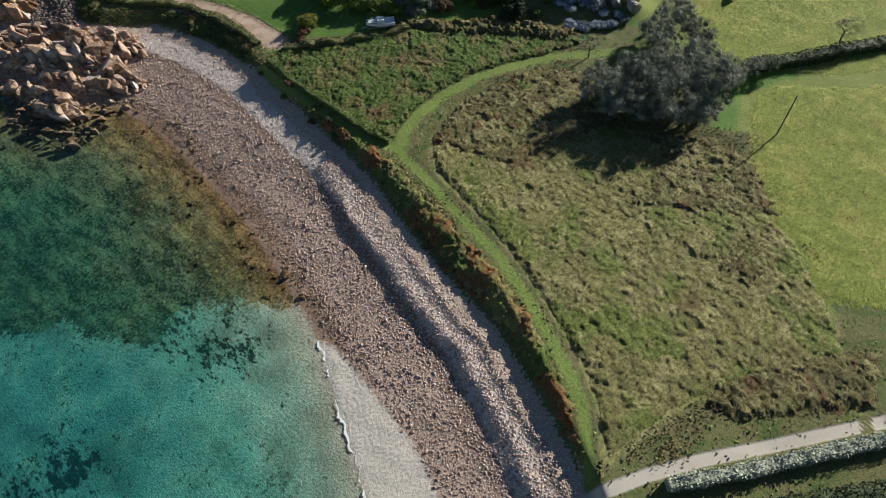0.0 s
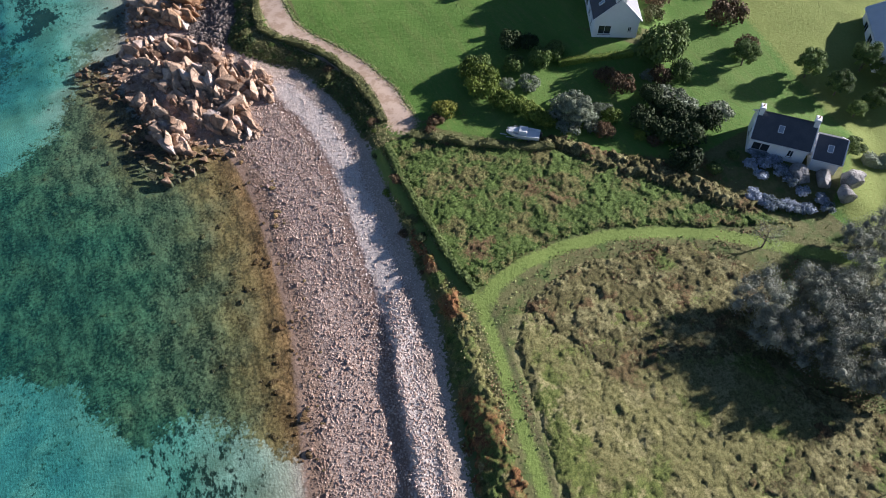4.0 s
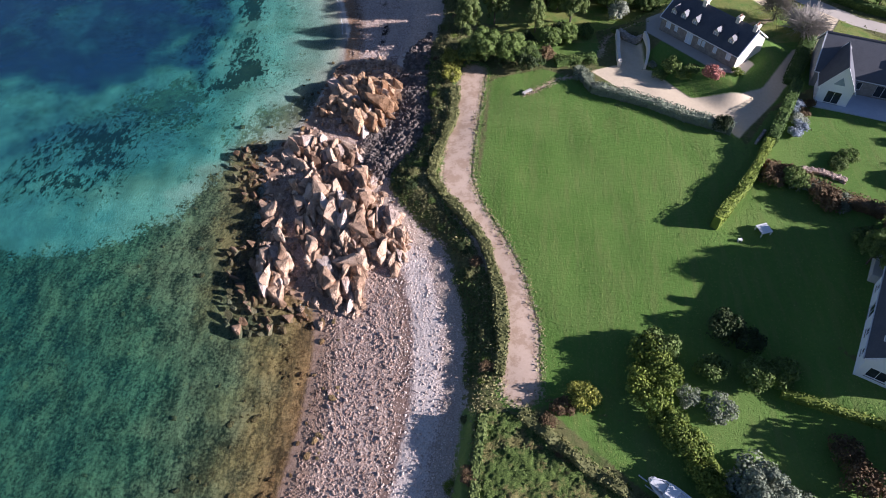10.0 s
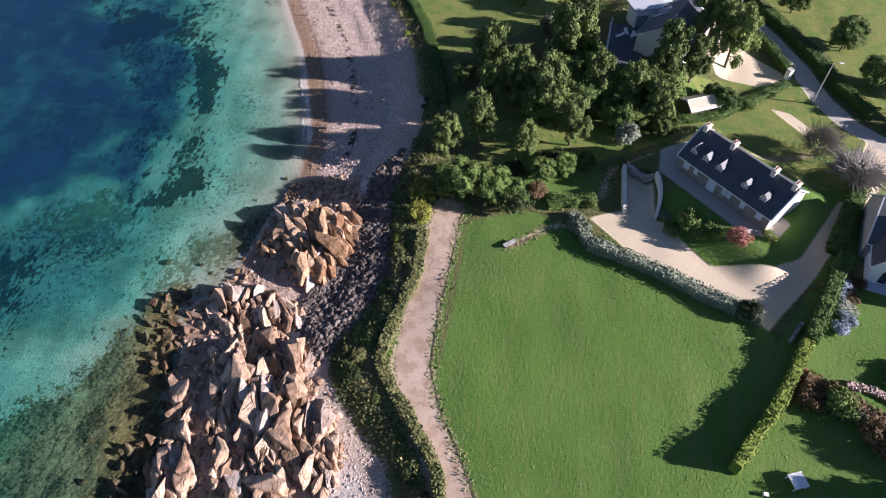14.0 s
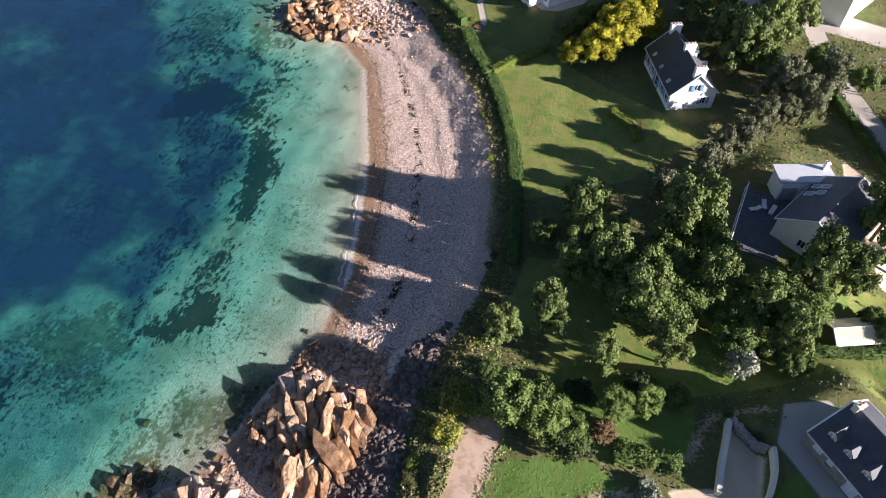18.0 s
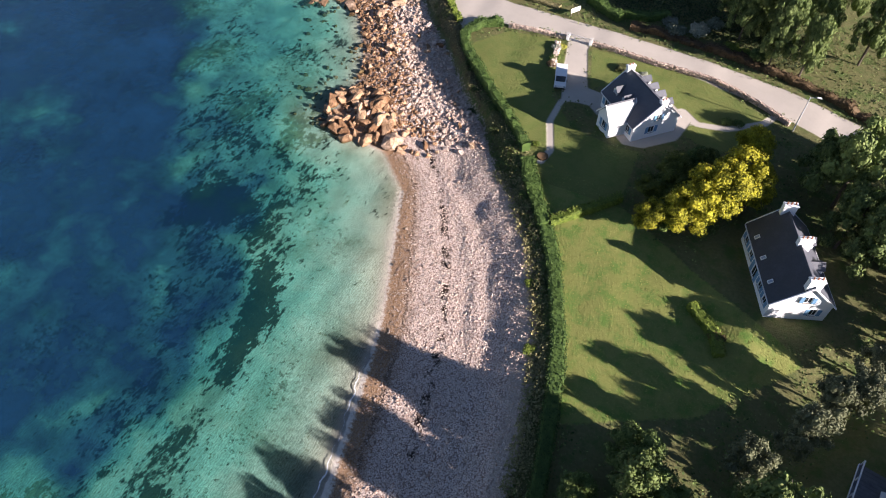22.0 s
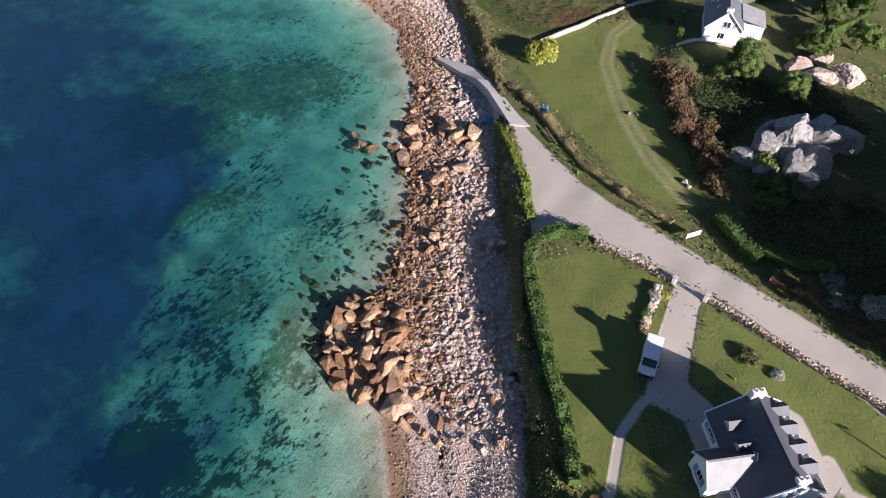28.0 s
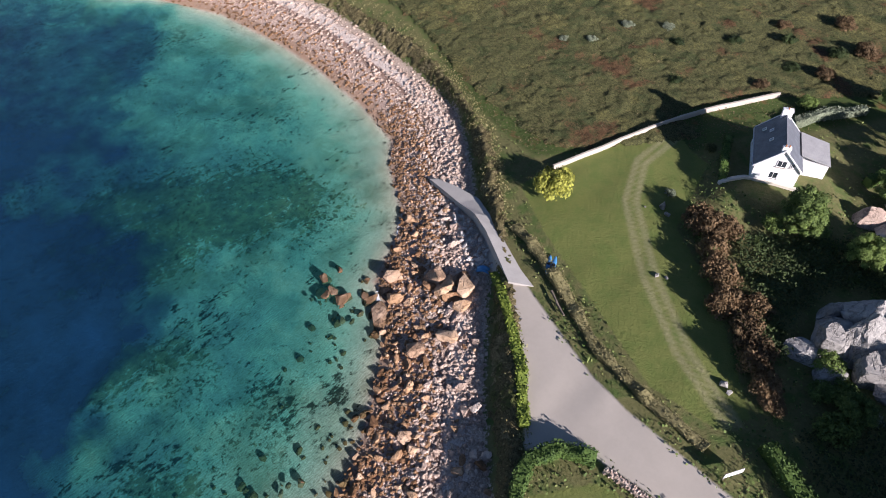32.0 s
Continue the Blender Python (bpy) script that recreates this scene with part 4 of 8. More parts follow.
def gable_house(label, x, y, z, heading, L, W, eave, ridge, wall=None, roof=(None, None), holes=((), (), (), ()), shutters=None, over=0.15, verge=None, glass=None):
    """A house with a ridge along its x; walls in the order front (-y), right (+x), back (+y), left (-x), each with its holes."""
    wall, verge = wall or M_WHITE, verge or M_FRAME
    h = empty("house", pose(x, y, z, 0, 0, heading), label, "house")
    t = 0.35
    runs = [(Matrix.Translation((-L / 2, -W / 2, 0)), L), (Matrix.Translation((L / 2, -W / 2 + t, 0)) @ Matrix.Rotation(math.pi / 2, 4, "Z"), W - 2 * t),
            (Matrix.Translation((L / 2, W / 2, 0)) @ Matrix.Rotation(math.pi, 4, "Z"), L), (Matrix.Translation((-L / 2, W / 2 - t, 0)) @ Matrix.Rotation(-math.pi / 2, 4, "Z"), W - 2 * t)]
    for (m, run), hs in zip(runs, holes):
        o = part("wall", wall_with_holes(run, eave, t, [q for q in hs if q[3] <= eave]), wall, h)
        o.matrix_local = m
        for x0, x1, z0, z1 in hs:
            window(h, m @ Matrix.Translation((x0, 0 if z1 <= eave else -0.16, z0)), x1 - x0, z1 - z0, shutters, glass=glass)
    for s in (-1, 1):
        part("gable", prism([(-W / 2, eave), (W / 2, eave), (0, ridge - 0.02)], s * L / 2, s * (L / 2 - t), "y"), wall, h)
    pitch = (ridge - eave) / (W / 2)
    for s, mat in zip((-1, 1), roof):
        lo = W / 2 + 0.3
        part("roof_slope", prism([(0, ridge + 0.2), (s * lo, eave - 0.3 * pitch + 0.2), (s * lo, eave - 0.3 * pitch + 0.04), (0, ridge + 0.02)], -L / 2 - over, L / 2 + over, "y"), mat or M_SLATE, h)
        part("gutter", boxes((-L / 2 - over, L / 2 + over, s * (lo + 0.07) - 0.06, s * (lo + 0.07) + 0.06, eave - 0.3 * pitch - 0.02, eave - 0.3 * pitch + 0.08)), verge, h)
        for e in (-1, 1):
            part("bargeboard", prism([(0, ridge + 0.24), (s * lo, eave - 0.3 * pitch + 0.24), (s * lo, eave - 0.3 * pitch + 0.02), (0, ridge + 0.02)], e * (L / 2 + over + 0.003), e * (L / 2 + over + 0.16), "y"), verge, h)
    part("ridge_cap", prism([(-0.16, ridge + 0.14), (0.16, ridge + 0.14), (0, ridge + 0.3)], -L / 2 - over, L / 2 + over, "y"), roof[0] or M_SLATE, h)
    return h


M_TERRACOTTA = surface("terracotta", (0.3, 0.13, 0.07), (0.46, 0.22, 0.12), 3, 16, 0.85, 0.2)
M_PALEGLASS = surface("sky_lit_glass", (0.25, 0.3, 0.36), (0.4, 0.46, 0.52), 0.6, 2, 0.06, 0.0, specular=0.8)
M_BEIGE = surface("beige_wall_render", (0.4, 0.36, 0.3), (0.54, 0.49, 0.42), 0.8, 8, 0.9, 0.2)
M_CREAM = surface("cream_render", (0.62, 0.57, 0.48), (0.76, 0.71, 0.61), 0.8, 8, 0.9, 0.2)
M_DECK = surface("dark_timber_deck", (0.07, 0.075, 0.09), (0.16, 0.165, 0.18), 1.5, 14, 0.8, 0.4)
M_CONCRETE = surface("pale_concrete", (0.4, 0.38, 0.35), (0.58, 0.55, 0.5), 0.7, 10, 0.9, 0.3)
M_ZINC = surface("pale_zinc", (0.5, 0.52, 0.55), (0.66, 0.68, 0.7), 0.5, 5, 0.5, 0.1, metallic=0.3)

# long granite house with dormers, above the sunken drive
row = [(0.9, 1.9, 0.9, 2.3), (2.6, 3.3, 1.0, 2.1), (5.0, 6.3, 0.1, 2.2), (7.3, 7.95, 0.9, 2.0), (8.05, 8.7, 0.9, 2.0), (10.2, 10.9, 0.9, 2.0), (12.6, 13.5, 0.9, 2.1)]
house_c = gable_house("long granite house with slate roof, small dormers and chimneys", 54.8, 175.5, 8.9, -45.3, 14.5, 7.4, 2.6, 5.3, M_STONE, holes=(row, (), [(3, 4, 0.9, 2.1), (9, 10, 0.9, 2.1)], ()), glass=M_PALEBLUE)
for dx in (-5.9, -4.0, -1.8, 2.2, 5.0):
    dormer(house_c, dx, -1, 7.4, 2.6, 5.3, 0.9, 0.95, wallmat=M_CREAM)
part("gable_render", prism([(-3.7, 0.0), (3.7, 0.0), (3.7, 2.6), (0, 5.25), (-3.7, 2.6)], 7.252, 7.3, "y"), M_CREAM, house_c, "pale rendered gable wall")
for cx in (-6.8, -2.4, 3.8, 6.9):
    chimney(house_c, cx, 0, 4.6, 6.2, 0.6, 1.0, M_CREAM, 2)

# white house with two chimneys, by the lawn
# east slope in paler slate: sunlight put into the colour
house_a = gable_house("white rendered house with dark slate roof and broad chimneys", 67.0, 119.4, 7.8, 63.4, 14.0, 7.4, 3.5, 7.0, roof=(M_PALE_SUNLIT_SLATE, M_SLATE),
                      holes=([(2, 3, 0.9, 2.1), (7, 8, 0.9, 2.1)], (), [(1, 2, 0.9, 2.2), (4, 6, 0.2, 2.2), (8, 9.2, 0.9, 2.2), (11, 12, 0.9, 2.2)], [(0.5, 2.6, 0.6, 2.2), (5.4, 6.0, 1.2, 2.0)]))
for cx in (-6.6, 3.4):
    chimney(house_a, cx, 0, 6.2, 8.1, 0.75, 1.7, M_WHITE, 0)
for sx in (-4.5, -2.5, 0.5):
    skylight(house_a, sx, 1, 7.4, 3.5, 7.0, 0.35)
part("terrace", boxes((7.15, 11.6, 0.2, 4.6, -0.6, 1.3)), M_CONCRETE, house_a, "beige raised terrace")

# small white house among boulders
house_b = gable_house("small white house with slate roof beside hydrangeas", 73.2, 83.2, 5.2, -45.5, 8.0, 6.0, 3.0, 5.4, holes=([(0.5, 2.9, 0.8, 2.2), (5.5, 6.3, 0.9, 2.1)], (), [(2, 3, 0.9, 2.1)], [(2, 3, 0.9, 2.1)]))
chimney(house_b, -3.8, 0, 4.7, 6.5, 0.6, 1.1, M_WHITE, 1)
chimney(house_b, 3.8, 0, 4.7, 6.5, 0.6, 1.1, M_WHITE, 1)
skylight(house_b, -0.5, -1, 6.0, 3.0, 5.4)
house_x = gable_house("broad white house with dark slate roof and skylights", 97.9, 143.7, 7.2, 121, 15.0, 9.0, 3.0, 7.0, holes=((), [(1.5, 2.5, 0.9, 2.1), (5, 6.2, 0.9, 2.1), (3.4, 4.2, 3.4, 4.4)], [(2, 3, 0.9, 2.1), (6, 7.2, 0.9, 2.1), (11, 12, 0.9, 2.1)], [(1.5, 2.5, 0.9, 2.1), (5, 6.2, 0.9, 2.1)]))
for sx in (-3.5, 0.5, 3.5):
    skylight(house_x, sx, 1, 9.0, 3.0, 7.0, 0.45, 1.1, 1.3)
gable_house("white gabled front of the broad white house", 96.6, 137.6, 7.2, 211, 7.0, 7.0, 3.2, 6.4, holes=((), [(1.2, 2.2, 0.9, 2.1), (4, 5, 0.9, 2.1), (2.6, 3.4, 3.6, 4.5)], (), ()))
wing = gable_house("low white annexe with slate roof joined to the house", 77.3, 77.9, 5.2, -45.5, 3.7, 5.6, 2.4, 4.2, holes=((), (), (), [(2, 3, 0.9, 2.0)]))
skylight(wing, 0, -1, 5.6, 2.4, 4.2)

# white house with blue shutters at the head of the field
row = [(0.8, 1.8, 0.9, 2.2), (3.2, 4.2, 0.9, 2.2), (5.6, 6.8, 0.1, 2.2), (8.2, 9.2, 0.9, 2.2), (10.4, 11.4, 0.9, 2.2)]
house_e = gable_house("white house with steep slate roof and pale blue shutters", 27.6, 237.2, 6.4, 115.2, 12.5, 7.2, 3.0, 6.3, holes=((), (), row, [(3.0, 3.9, 3.5, 4.6), (4.6, 5.5, 0.9, 2.1)]), shutters=M_SHUTTER)
chimney(house_e, -5.9, 0, 5.4, 7.5, 0.7, 1.7, M_WHITE, 3)
chimney(house_e, 0.4, -0.5, 5.4, 7.4, 0.7, 1.7, M_WHITE, 3)
chimney(house_e, 5.9, 0, 5.4, 7.5, 0.7, 1.7, M_WHITE, 3)
for sx in (-3.5, 0.2, 3.6):
    skylight(house_e, sx, 1, 7.2, 3.0, 6.3, 0.12, 0.5, 0.7)
for sx in (-1.5, 2.5):
    dormer(house_e, sx, -1, 7.2, 3.0, 6.3, 1.3, 1.2)

# white house with a front gable, by the slip road
house_f = gable_house("white house with blue shutters, slate roof and front gable", 1.2, 258.3, 6.6, 140, 9.2, 7.8, 2.8, 6.0, holes=([(1.5, 2.5, 0.9, 2.1)], (), [(0.9, 2.0, 0.9, 2.2), (5.0, 6.0, 0.2, 2.2), (7.2, 8.2, 0.9, 2.2)], [(2.4, 3.4, 0.9, 2.1), (3.2, 4.0, 3.2, 4.2)]), shutters=M_SHUTTER)
chimney(house_f, 4.5, 0, 5.2, 6.9, 0.6, 1.3, M_WHITE, 2)
chimney(house_f, -4.4, -0.4, 5.2, 6.6, 0.6, 1.2, M_WHITE, 2)
for sx in (2.6, 0.2):
    dormer(house_f, sx, 1, 7.8, 2.8, 6.0, 1.0, 1.0)
for sx in (3.4, 1.4, -0.6, -2.6):
    dormer(house_f, sx, -1, 7.8, 2.8, 6.0, 1.2, 1.1)
# same slate on both slopes; the south-east one is coloured as if sunlit
porch = gable_house("white gabled wing with blue shuttered window", -0.95, 254.15, 6.6, 230, 4.6, 3.4, 2.8, 4.9, roof=(M_SLATE, M_PALE_SUNLIT_SLATE), holes=((), [(0.9, 1.9, 0.9, 2.2)], (), ()), shutters=M_SHUTTER)

# two-gabled house with blue terrace
house_d = gable_house("grey stone house with steep slate roofs and pale blue terrace", 78.0, 168.0, 7.6, -17, 16, 8.5, 3.0, 6.8, M_STONE, holes=([(5.5, 7, 0.9, 2.2), (9, 11.2, 0.3, 2.3), (13, 14.2, 0.9, 2.2)], (), (), ()))
for gx0, gy0 in ((71.9, 164.8), (83.3, 161.2)):
    g = gable_house("tall gabled front wing with triangular window", gx0, gy0, 7.6, 73, 6.5, 4.6, 3.0, 6.6, M_WHITE, holes=((), (), (), [(0.9, 3.0, 0.2, 2.3)]), over=0.1)
    part("gable_window", prism([(-0.8, 3.6), (0.8, 3.6), (0, 4.9)], -3.33, -3.27, "y"), M_PALEGLASS, g)
skylight(house_d, 1.5, -1, 8.5, 3.0, 6.8)

terrace = tagged(part("terrace", boxes((-7.2, 7.6, -9.4, -4.3, -0.3, 0.2)), surface("pale_blue_paving", (0.42, 0.47, 0.54), (0.55, 0.6, 0.66), 0.8, 6, 0.8, 0.1)), "pale blue paved terrace in front of the gabled house", "terrace")
terrace.matrix_world = pose(78.0, 168.0, 7.55, 0, 0, -17)

# dark roofed house with a deck, among the pines
house_g = gable_house("modern house with dark slate roof beside a timber deck", 49.5, 210.5, 7.2, 62, 11, 8.5, 3.2, 6.0, holes=((), (), [(1, 3, 0.2, 2.3), (4, 6, 0.2, 2.3), (7.5, 9.5, 0.2, 2.3)], [(3, 4, 0.9, 2.1)]))
for sx, up in ((2.8, 0.4), (1.2, 0.4), (2.8, 0.15), (0.8, 0.15)):
    skylight(house_g, sx, 1, 8.5, 3.2, 6.0, up, 1.0, 1.1)
annexe = empty("house_annexe", pose(45.6, 217.2, 7.0, 0, 0, 20), "white flat-roofed annexe beside the dark roofed house", "house")
part("wall", boxes((-2.9, 4.0, -1.9, 1.2, -0.3, 3.6)), M_WHITE, annexe)
part("flat_roof", prism([(-3.4, 3.6), (4.2, 3.6), (4.2, 3.85), (-3.4, 3.85)], -2.1, 1.4), M_ZINC, annexe, "pale flat roof slab")
w_ = part("window", boxes((-2.6, -0.6, -1.96, -1.9, 0.3, 2.6)), M_PALEGLASS, annexe)
part("window_frame", boxes((-2.68, -0.52, -1.99, -1.9, 2.6, 2.7)), M_FRAME, w_)
chimney(annexe, 3.2, 0.4, 3.8, 5.2, 0.5, 0.5, M_WHITE, 1)
deck = empty("deck", pose(42.0, 209.3, 7.2, 0, 0, 83), "dark timber deck with white posts and rail", "deck")
for i in range(28):
    part("board", boxes((-6 + i * 0.43, -5.6 + i * 0.43, -3, 3, 0.02, 0.2)), M_DECK, deck)
for i in range(7):
    part("post", boxes((-6 + i * 1.98, -5.9 + i * 1.98, 2.9, 3.0, 0.2, 1.15)), M_FRAME, deck)
part("rail", boxes((-6, 6, 2.88, 3.02, 1.15, 1.22)), M_FRAME, deck)
part("skirt", boxes((-6.03, 6.05, 3.02, 3.1, -1.3, 0.2)), M_WHITE, deck)

# white house behind the white wall
house_h = gable_house("white cottage with slate roof and lean-to of pale slate", -38.2, 325.0, 8.8, 117, 8.2, 5.8, 2.9, 5.9, roof=(M_BLUESLATE, M_BLUESLATE), holes=((), (), [(1, 1.8, 0.9, 2.0), (5.5, 6.3, 0.9, 2.0)], [(2.2, 3.4, 3.1, 4.2), (3.9, 4.4, 3.3, 4.0), (1.8, 2.9, 0.9, 2.0)]))
chimney(house_h, 3.9, 0, 5.1, 6.9, 0.7, 1.3, M_WHITE, 1)
chimney(house_h, -3.9, 0, 5.4, 6.4, 0.6, 1.0, M_WHITE, 2)
for sx, up in ((1.5, 0.55), (-0.6, 0.55), (2.5, 0.3)):
    skylight(house_h, sx, 1, 5.8, 2.9, 5.9, up, 0.55, 0.6)
lean = part("lean_to_roof", prism([(-2.9, 3.2), (-7.0, 2.2), (-7.0, 2.35), (-2.9, 3.4)], -1.0, 4.2, "y"), M_PALE_SUNLIT_SLATE, house_h, "pale grey lean-to roof")
part("lean_to_wall", boxes((-1.0, 4.1, -6.8, -2.95, -0.3, 2.2)), M_WHITE, house_h)

# white flat-roofed house beyond the pines
house_w = empty("house", pose(51.5, 268.5, height(51, 268), 0, 0, 62), "white modern house with flat roof and grey terrace", "house")
part("wall", wall_with_holes(12, 5.6, 8, []), M_WHITE, house_w).location = (-6, -4, -0.3)
part("roof_slab", boxes((-6.4, 6.4, -4.4, 4.4, 5.305, 5.6)), M_PALE_SUNLIT_SLATE, house_w)
for i in range(4):
    w = part("window", boxes((-5 + i * 2.7, -3.4 + i * 2.7, 4.0, 4.08, 0.6, 2.4)), M_DARKGLASS, house_w)
    part("frame", boxes((-5.08 + i * 2.7, -3.32 + i * 2.7, 4.0, 4.12, 2.4, 2.5)), M_FRAME, w)
part("terrace", boxes((-8, 7, 4.5, 10, -0.6, 0.1)), M_CONCRETE, house_w)

terrace_n = empty("terrace", pose(11.5, 322.5, height(11.5, 322.5), 0, 0, 20), "white paved terrace with low walls behind the pines", "terrace")
part("slab", boxes((-4, 4, -3, 3, -0.4, 0.25)), M_WHITE, terrace_n)
part("parapet", boxes((-4, 4, 3.0, 3.2, -0.4, 1.0), (4.0, 4.2, -3, 3.2, -0.4, 1.0)), M_WHITE, terrace_n)
# long white hall at the edge of the far gardens
hall = gable_house("long white hall with pale roof", 108.0, 92.5, height(104, 90), 52, 14, 9, 3.2, 6, roof=(M_ZINC, M_ZINC), holes=((), (), [(2, 4, 0.8, 2.2), (6, 8, 0.8, 2.2)], ()))

# ---- rocks ----
def rock_material(name, dark, mid, light):
    n = Nodes(name)
    p = n.place()
    geo = n.add("ShaderNodeNewGeometry")
    pick = n.math("ADD", n.math("MULTIPLY", n.add("ShaderNodeObjectInfo").outputs["Random"], 0.5), n.math("MULTIPLY", geo.outputs["Random Per Island"], 0.5))
    f = n.math("ADD", n.math("MULTIPLY", n.noise(0.9, 5, 0.65, p), 0.7), n.math("MULTIPLY", n.math("SUBTRACT", pick, 0.35), 0.6))
    col = n.ramp(f, [(0.25, dark), (0.5, mid), (0.8, light)])
    col = n.mix(n.step(n.noise(7, 3, 0.6, p), 0.55, 0.75), col, tuple(0.6 * c for c in mid))
    lean = n.add("ShaderNodeMapping", Vector=p, Rotation=(0.2, 0.3, 0.35), Scale=(1.0, 0.45, 0.8))
    joint = n.math("ABSOLUTE", n.math("SUBTRACT", n.noise(0.9, 3, 0.55, lean.outputs[0]), 0.5))
    cracks = n.math("SUBTRACT", 1.0, n.step(joint, 0.004, 0.03))
    col = n.mix(n.math("MULTIPLY", cracks, 0.4), col, tuple(0.25 * c for c in mid))
    # rock that the tide wets is darker and browner
    wet = n.math("SUBTRACT", 1.0, n.step(n.math("ADD", n.add("ShaderNodeSeparateXYZ", Vector=p).outputs[2], n.math("MULTIPLY", n.noise(0.8, 3, 0.6, p), 0.8)), 0.45, 1.1))
    col = n.mix(n.math("MULTIPLY", wet, 0.75), col, (0.13, 0.07, 0.028))
    return n.finish(col, 0.85, n.bump(n.math("SUBTRACT", n.noise(2.5, 6, 0.75, p), n.math("MULTIPLY", cracks, 0.5)), 0.9, 0.3), specular=0.3)


M_ROCK = rock_material("tan_granite", (0.17, 0.102, 0.062), (0.5, 0.335, 0.22), (0.71, 0.55, 0.41))
M_PALEROCK = rock_material("pale_granite", (0.32, 0.235, 0.185), (0.58, 0.445, 0.36), (0.78, 0.67, 0.57))
M_GREYROCK = rock_material("grey_granite", (0.15, 0.142, 0.132), (0.33, 0.315, 0.295), (0.5, 0.48, 0.45))
M_PEBBLE = rock_material("shingle", (0.4, 0.285, 0.225), (0.72, 0.57, 0.47), (0.88, 0.76, 0.66))


def ico(sub):
    bm = bmesh.new()
    bmesh.ops.create_icosphere(bm, subdivisions=sub, radius=1.0)
    co = np.array([v.co[:] for v in bm.verts])
    fa = np.array([[v.index for v in f.verts] for f in bm.faces])
    bm.free()
    return co, fa


ICO1, ICO2 = ico(1), ico(2)


def hewn(base, cuts=11, deep=(0.45, 0.85)):
    """A ball cut by random planes: an angular stone."""
    co = base[0].copy()
    for _ in range(cuts):
        nrm = rng.normal(0, 1, 3)
        nrm /= np.linalg.norm(nrm)
        d = rng.uniform(*deep)
        over = np.maximum(co @ nrm - d, 0)
        co = co - over[:, None] * nrm
    return co + rng.normal(0, 0.012, co.shape)


def block_mesh(mat, corners=15):
    """A jointed granite block: the hull of points near the faces of a box, with slightly worn edges."""
    bm = bmesh.new()
    pts = rng.uniform(-1, 1, (corners, 3)) * (1, 0.95, 0.9)
    far = np.argmax(np.abs(pts), 1)
    for k in range(corners):
        pts[k, far[k]] = math.copysign(rng.uniform(0.8, 1.0), pts[k, far[k]])
        bm.verts.new(pts[k])
    bmesh.ops.convex_hull(bm, input=bm.verts[:])
    bmesh.ops.delete(bm, geom=[v for v in bm.verts if not v.link_faces], context="VERTS")
    bmesh.ops.dissolve_limit(bm, angle_limit=0.22, verts=bm.verts[:], edges=bm.edges[:])
    bmesh.ops.bevel(bm, geom=bm.edges[:], offset=0.045, segments=1, affect="EDGES")
    me = bpy.data.meshes.new("boulder")
    bm.to_mesh(me)
    bm.free()
    me.materials.append(mat)
    return me


BLOCKS = {mat: [block_mesh(mat) for _ in range(12)] for mat in (M_ROCK, M_PALEROCK, M_GREYROCK)}


def boulder(parent, mat, x, y, sx, sy, sz, turn, tip=0.0, sink=0.35, name="boulder", z=None):
    ob = new(name, BLOCKS[mat][int(rng.integers(12))])
    ob.parent = parent
    base = height(x, y) if z is None else z
    ob.matrix_world = Matrix.LocRotScale((x, y, base + sz * (1 - 2 * sink) * 0.75), Euler((rng.normal(0, 0.12) + tip, rng.normal(0, 0.15), turn)), (sx, sy, sz))
    return ob


def scatter_in(area, n, gap, tries=40):
    """Places in an area, no two nearer than gap times the larger of their sizes; sizes fall off."""
    area = np.asarray(area)
    got = []
    lo, hi = area.min(0), area.max(0)
    for k in range(n):
        size = 1.0 - 0.72 * (k / n) ** 0.55
        for _ in range(tries):
            p = rng.uniform(lo, hi)
            if inside(np.array([p[0]]), np.array([p[1]]), area)[0] and all((p[0] - q[0]) ** 2 + (p[1] - q[1]) ** 2 > (gap * (size + q[2]) / 2) ** 2 for q in got):
                got.append((p[0], p[1], size))
                break
    return got


def heap_of_stones(name, label, xs_, ys_, size, mat, base, squash=0.7):
    """Many small stones as one object."""
    n = len(xs_)
    zs = lay(xs_, ys_)[0]
    co0, fa0 = base
    shapes = np.stack([hewn(base, 8, (0.5, 0.9)) for _ in range(24)])
    pick = rng.integers(0, 24, n)
    co = shapes[pick]
    a = rng.uniform(0, 6.28, n)
    c, s = np.cos(a)[:, None], np.sin(a)[:, None]
    sx, sy, sz = (size * rng.uniform(lo, hi, n) for lo, hi in ((0.9, 1.4), (0.7, 1.0), (0.5 * squash / 0.7, 0.85 * squash / 0.7)))
    x, y, z = co[..., 0] * sx[:, None], co[..., 1] * sy[:, None], co[..., 2] * sz[:, None]
    out = np.stack([x * c - y * s + xs_[:, None], x * s + y * c + ys_[:, None], z + (zs + sz * 0.35)[:, None]], -1).reshape(-1, 3)
    fa = (fa0[None] + (np.arange(n) * len(co0))[:, None, None]).reshape(-1, 3)
    return tagged(new(name, raw_mesh(name, out, fa, mat)), label, "stones", kind="stuff")


M_ORANGE = rock_material("orange_granite", (0.2, 0.105, 0.05), (0.48, 0.3, 0.17), (0.66, 0.48, 0.33))
BLOCKS[M_ORANGE] = [block_mesh(M_ORANGE) for _ in range(12)]
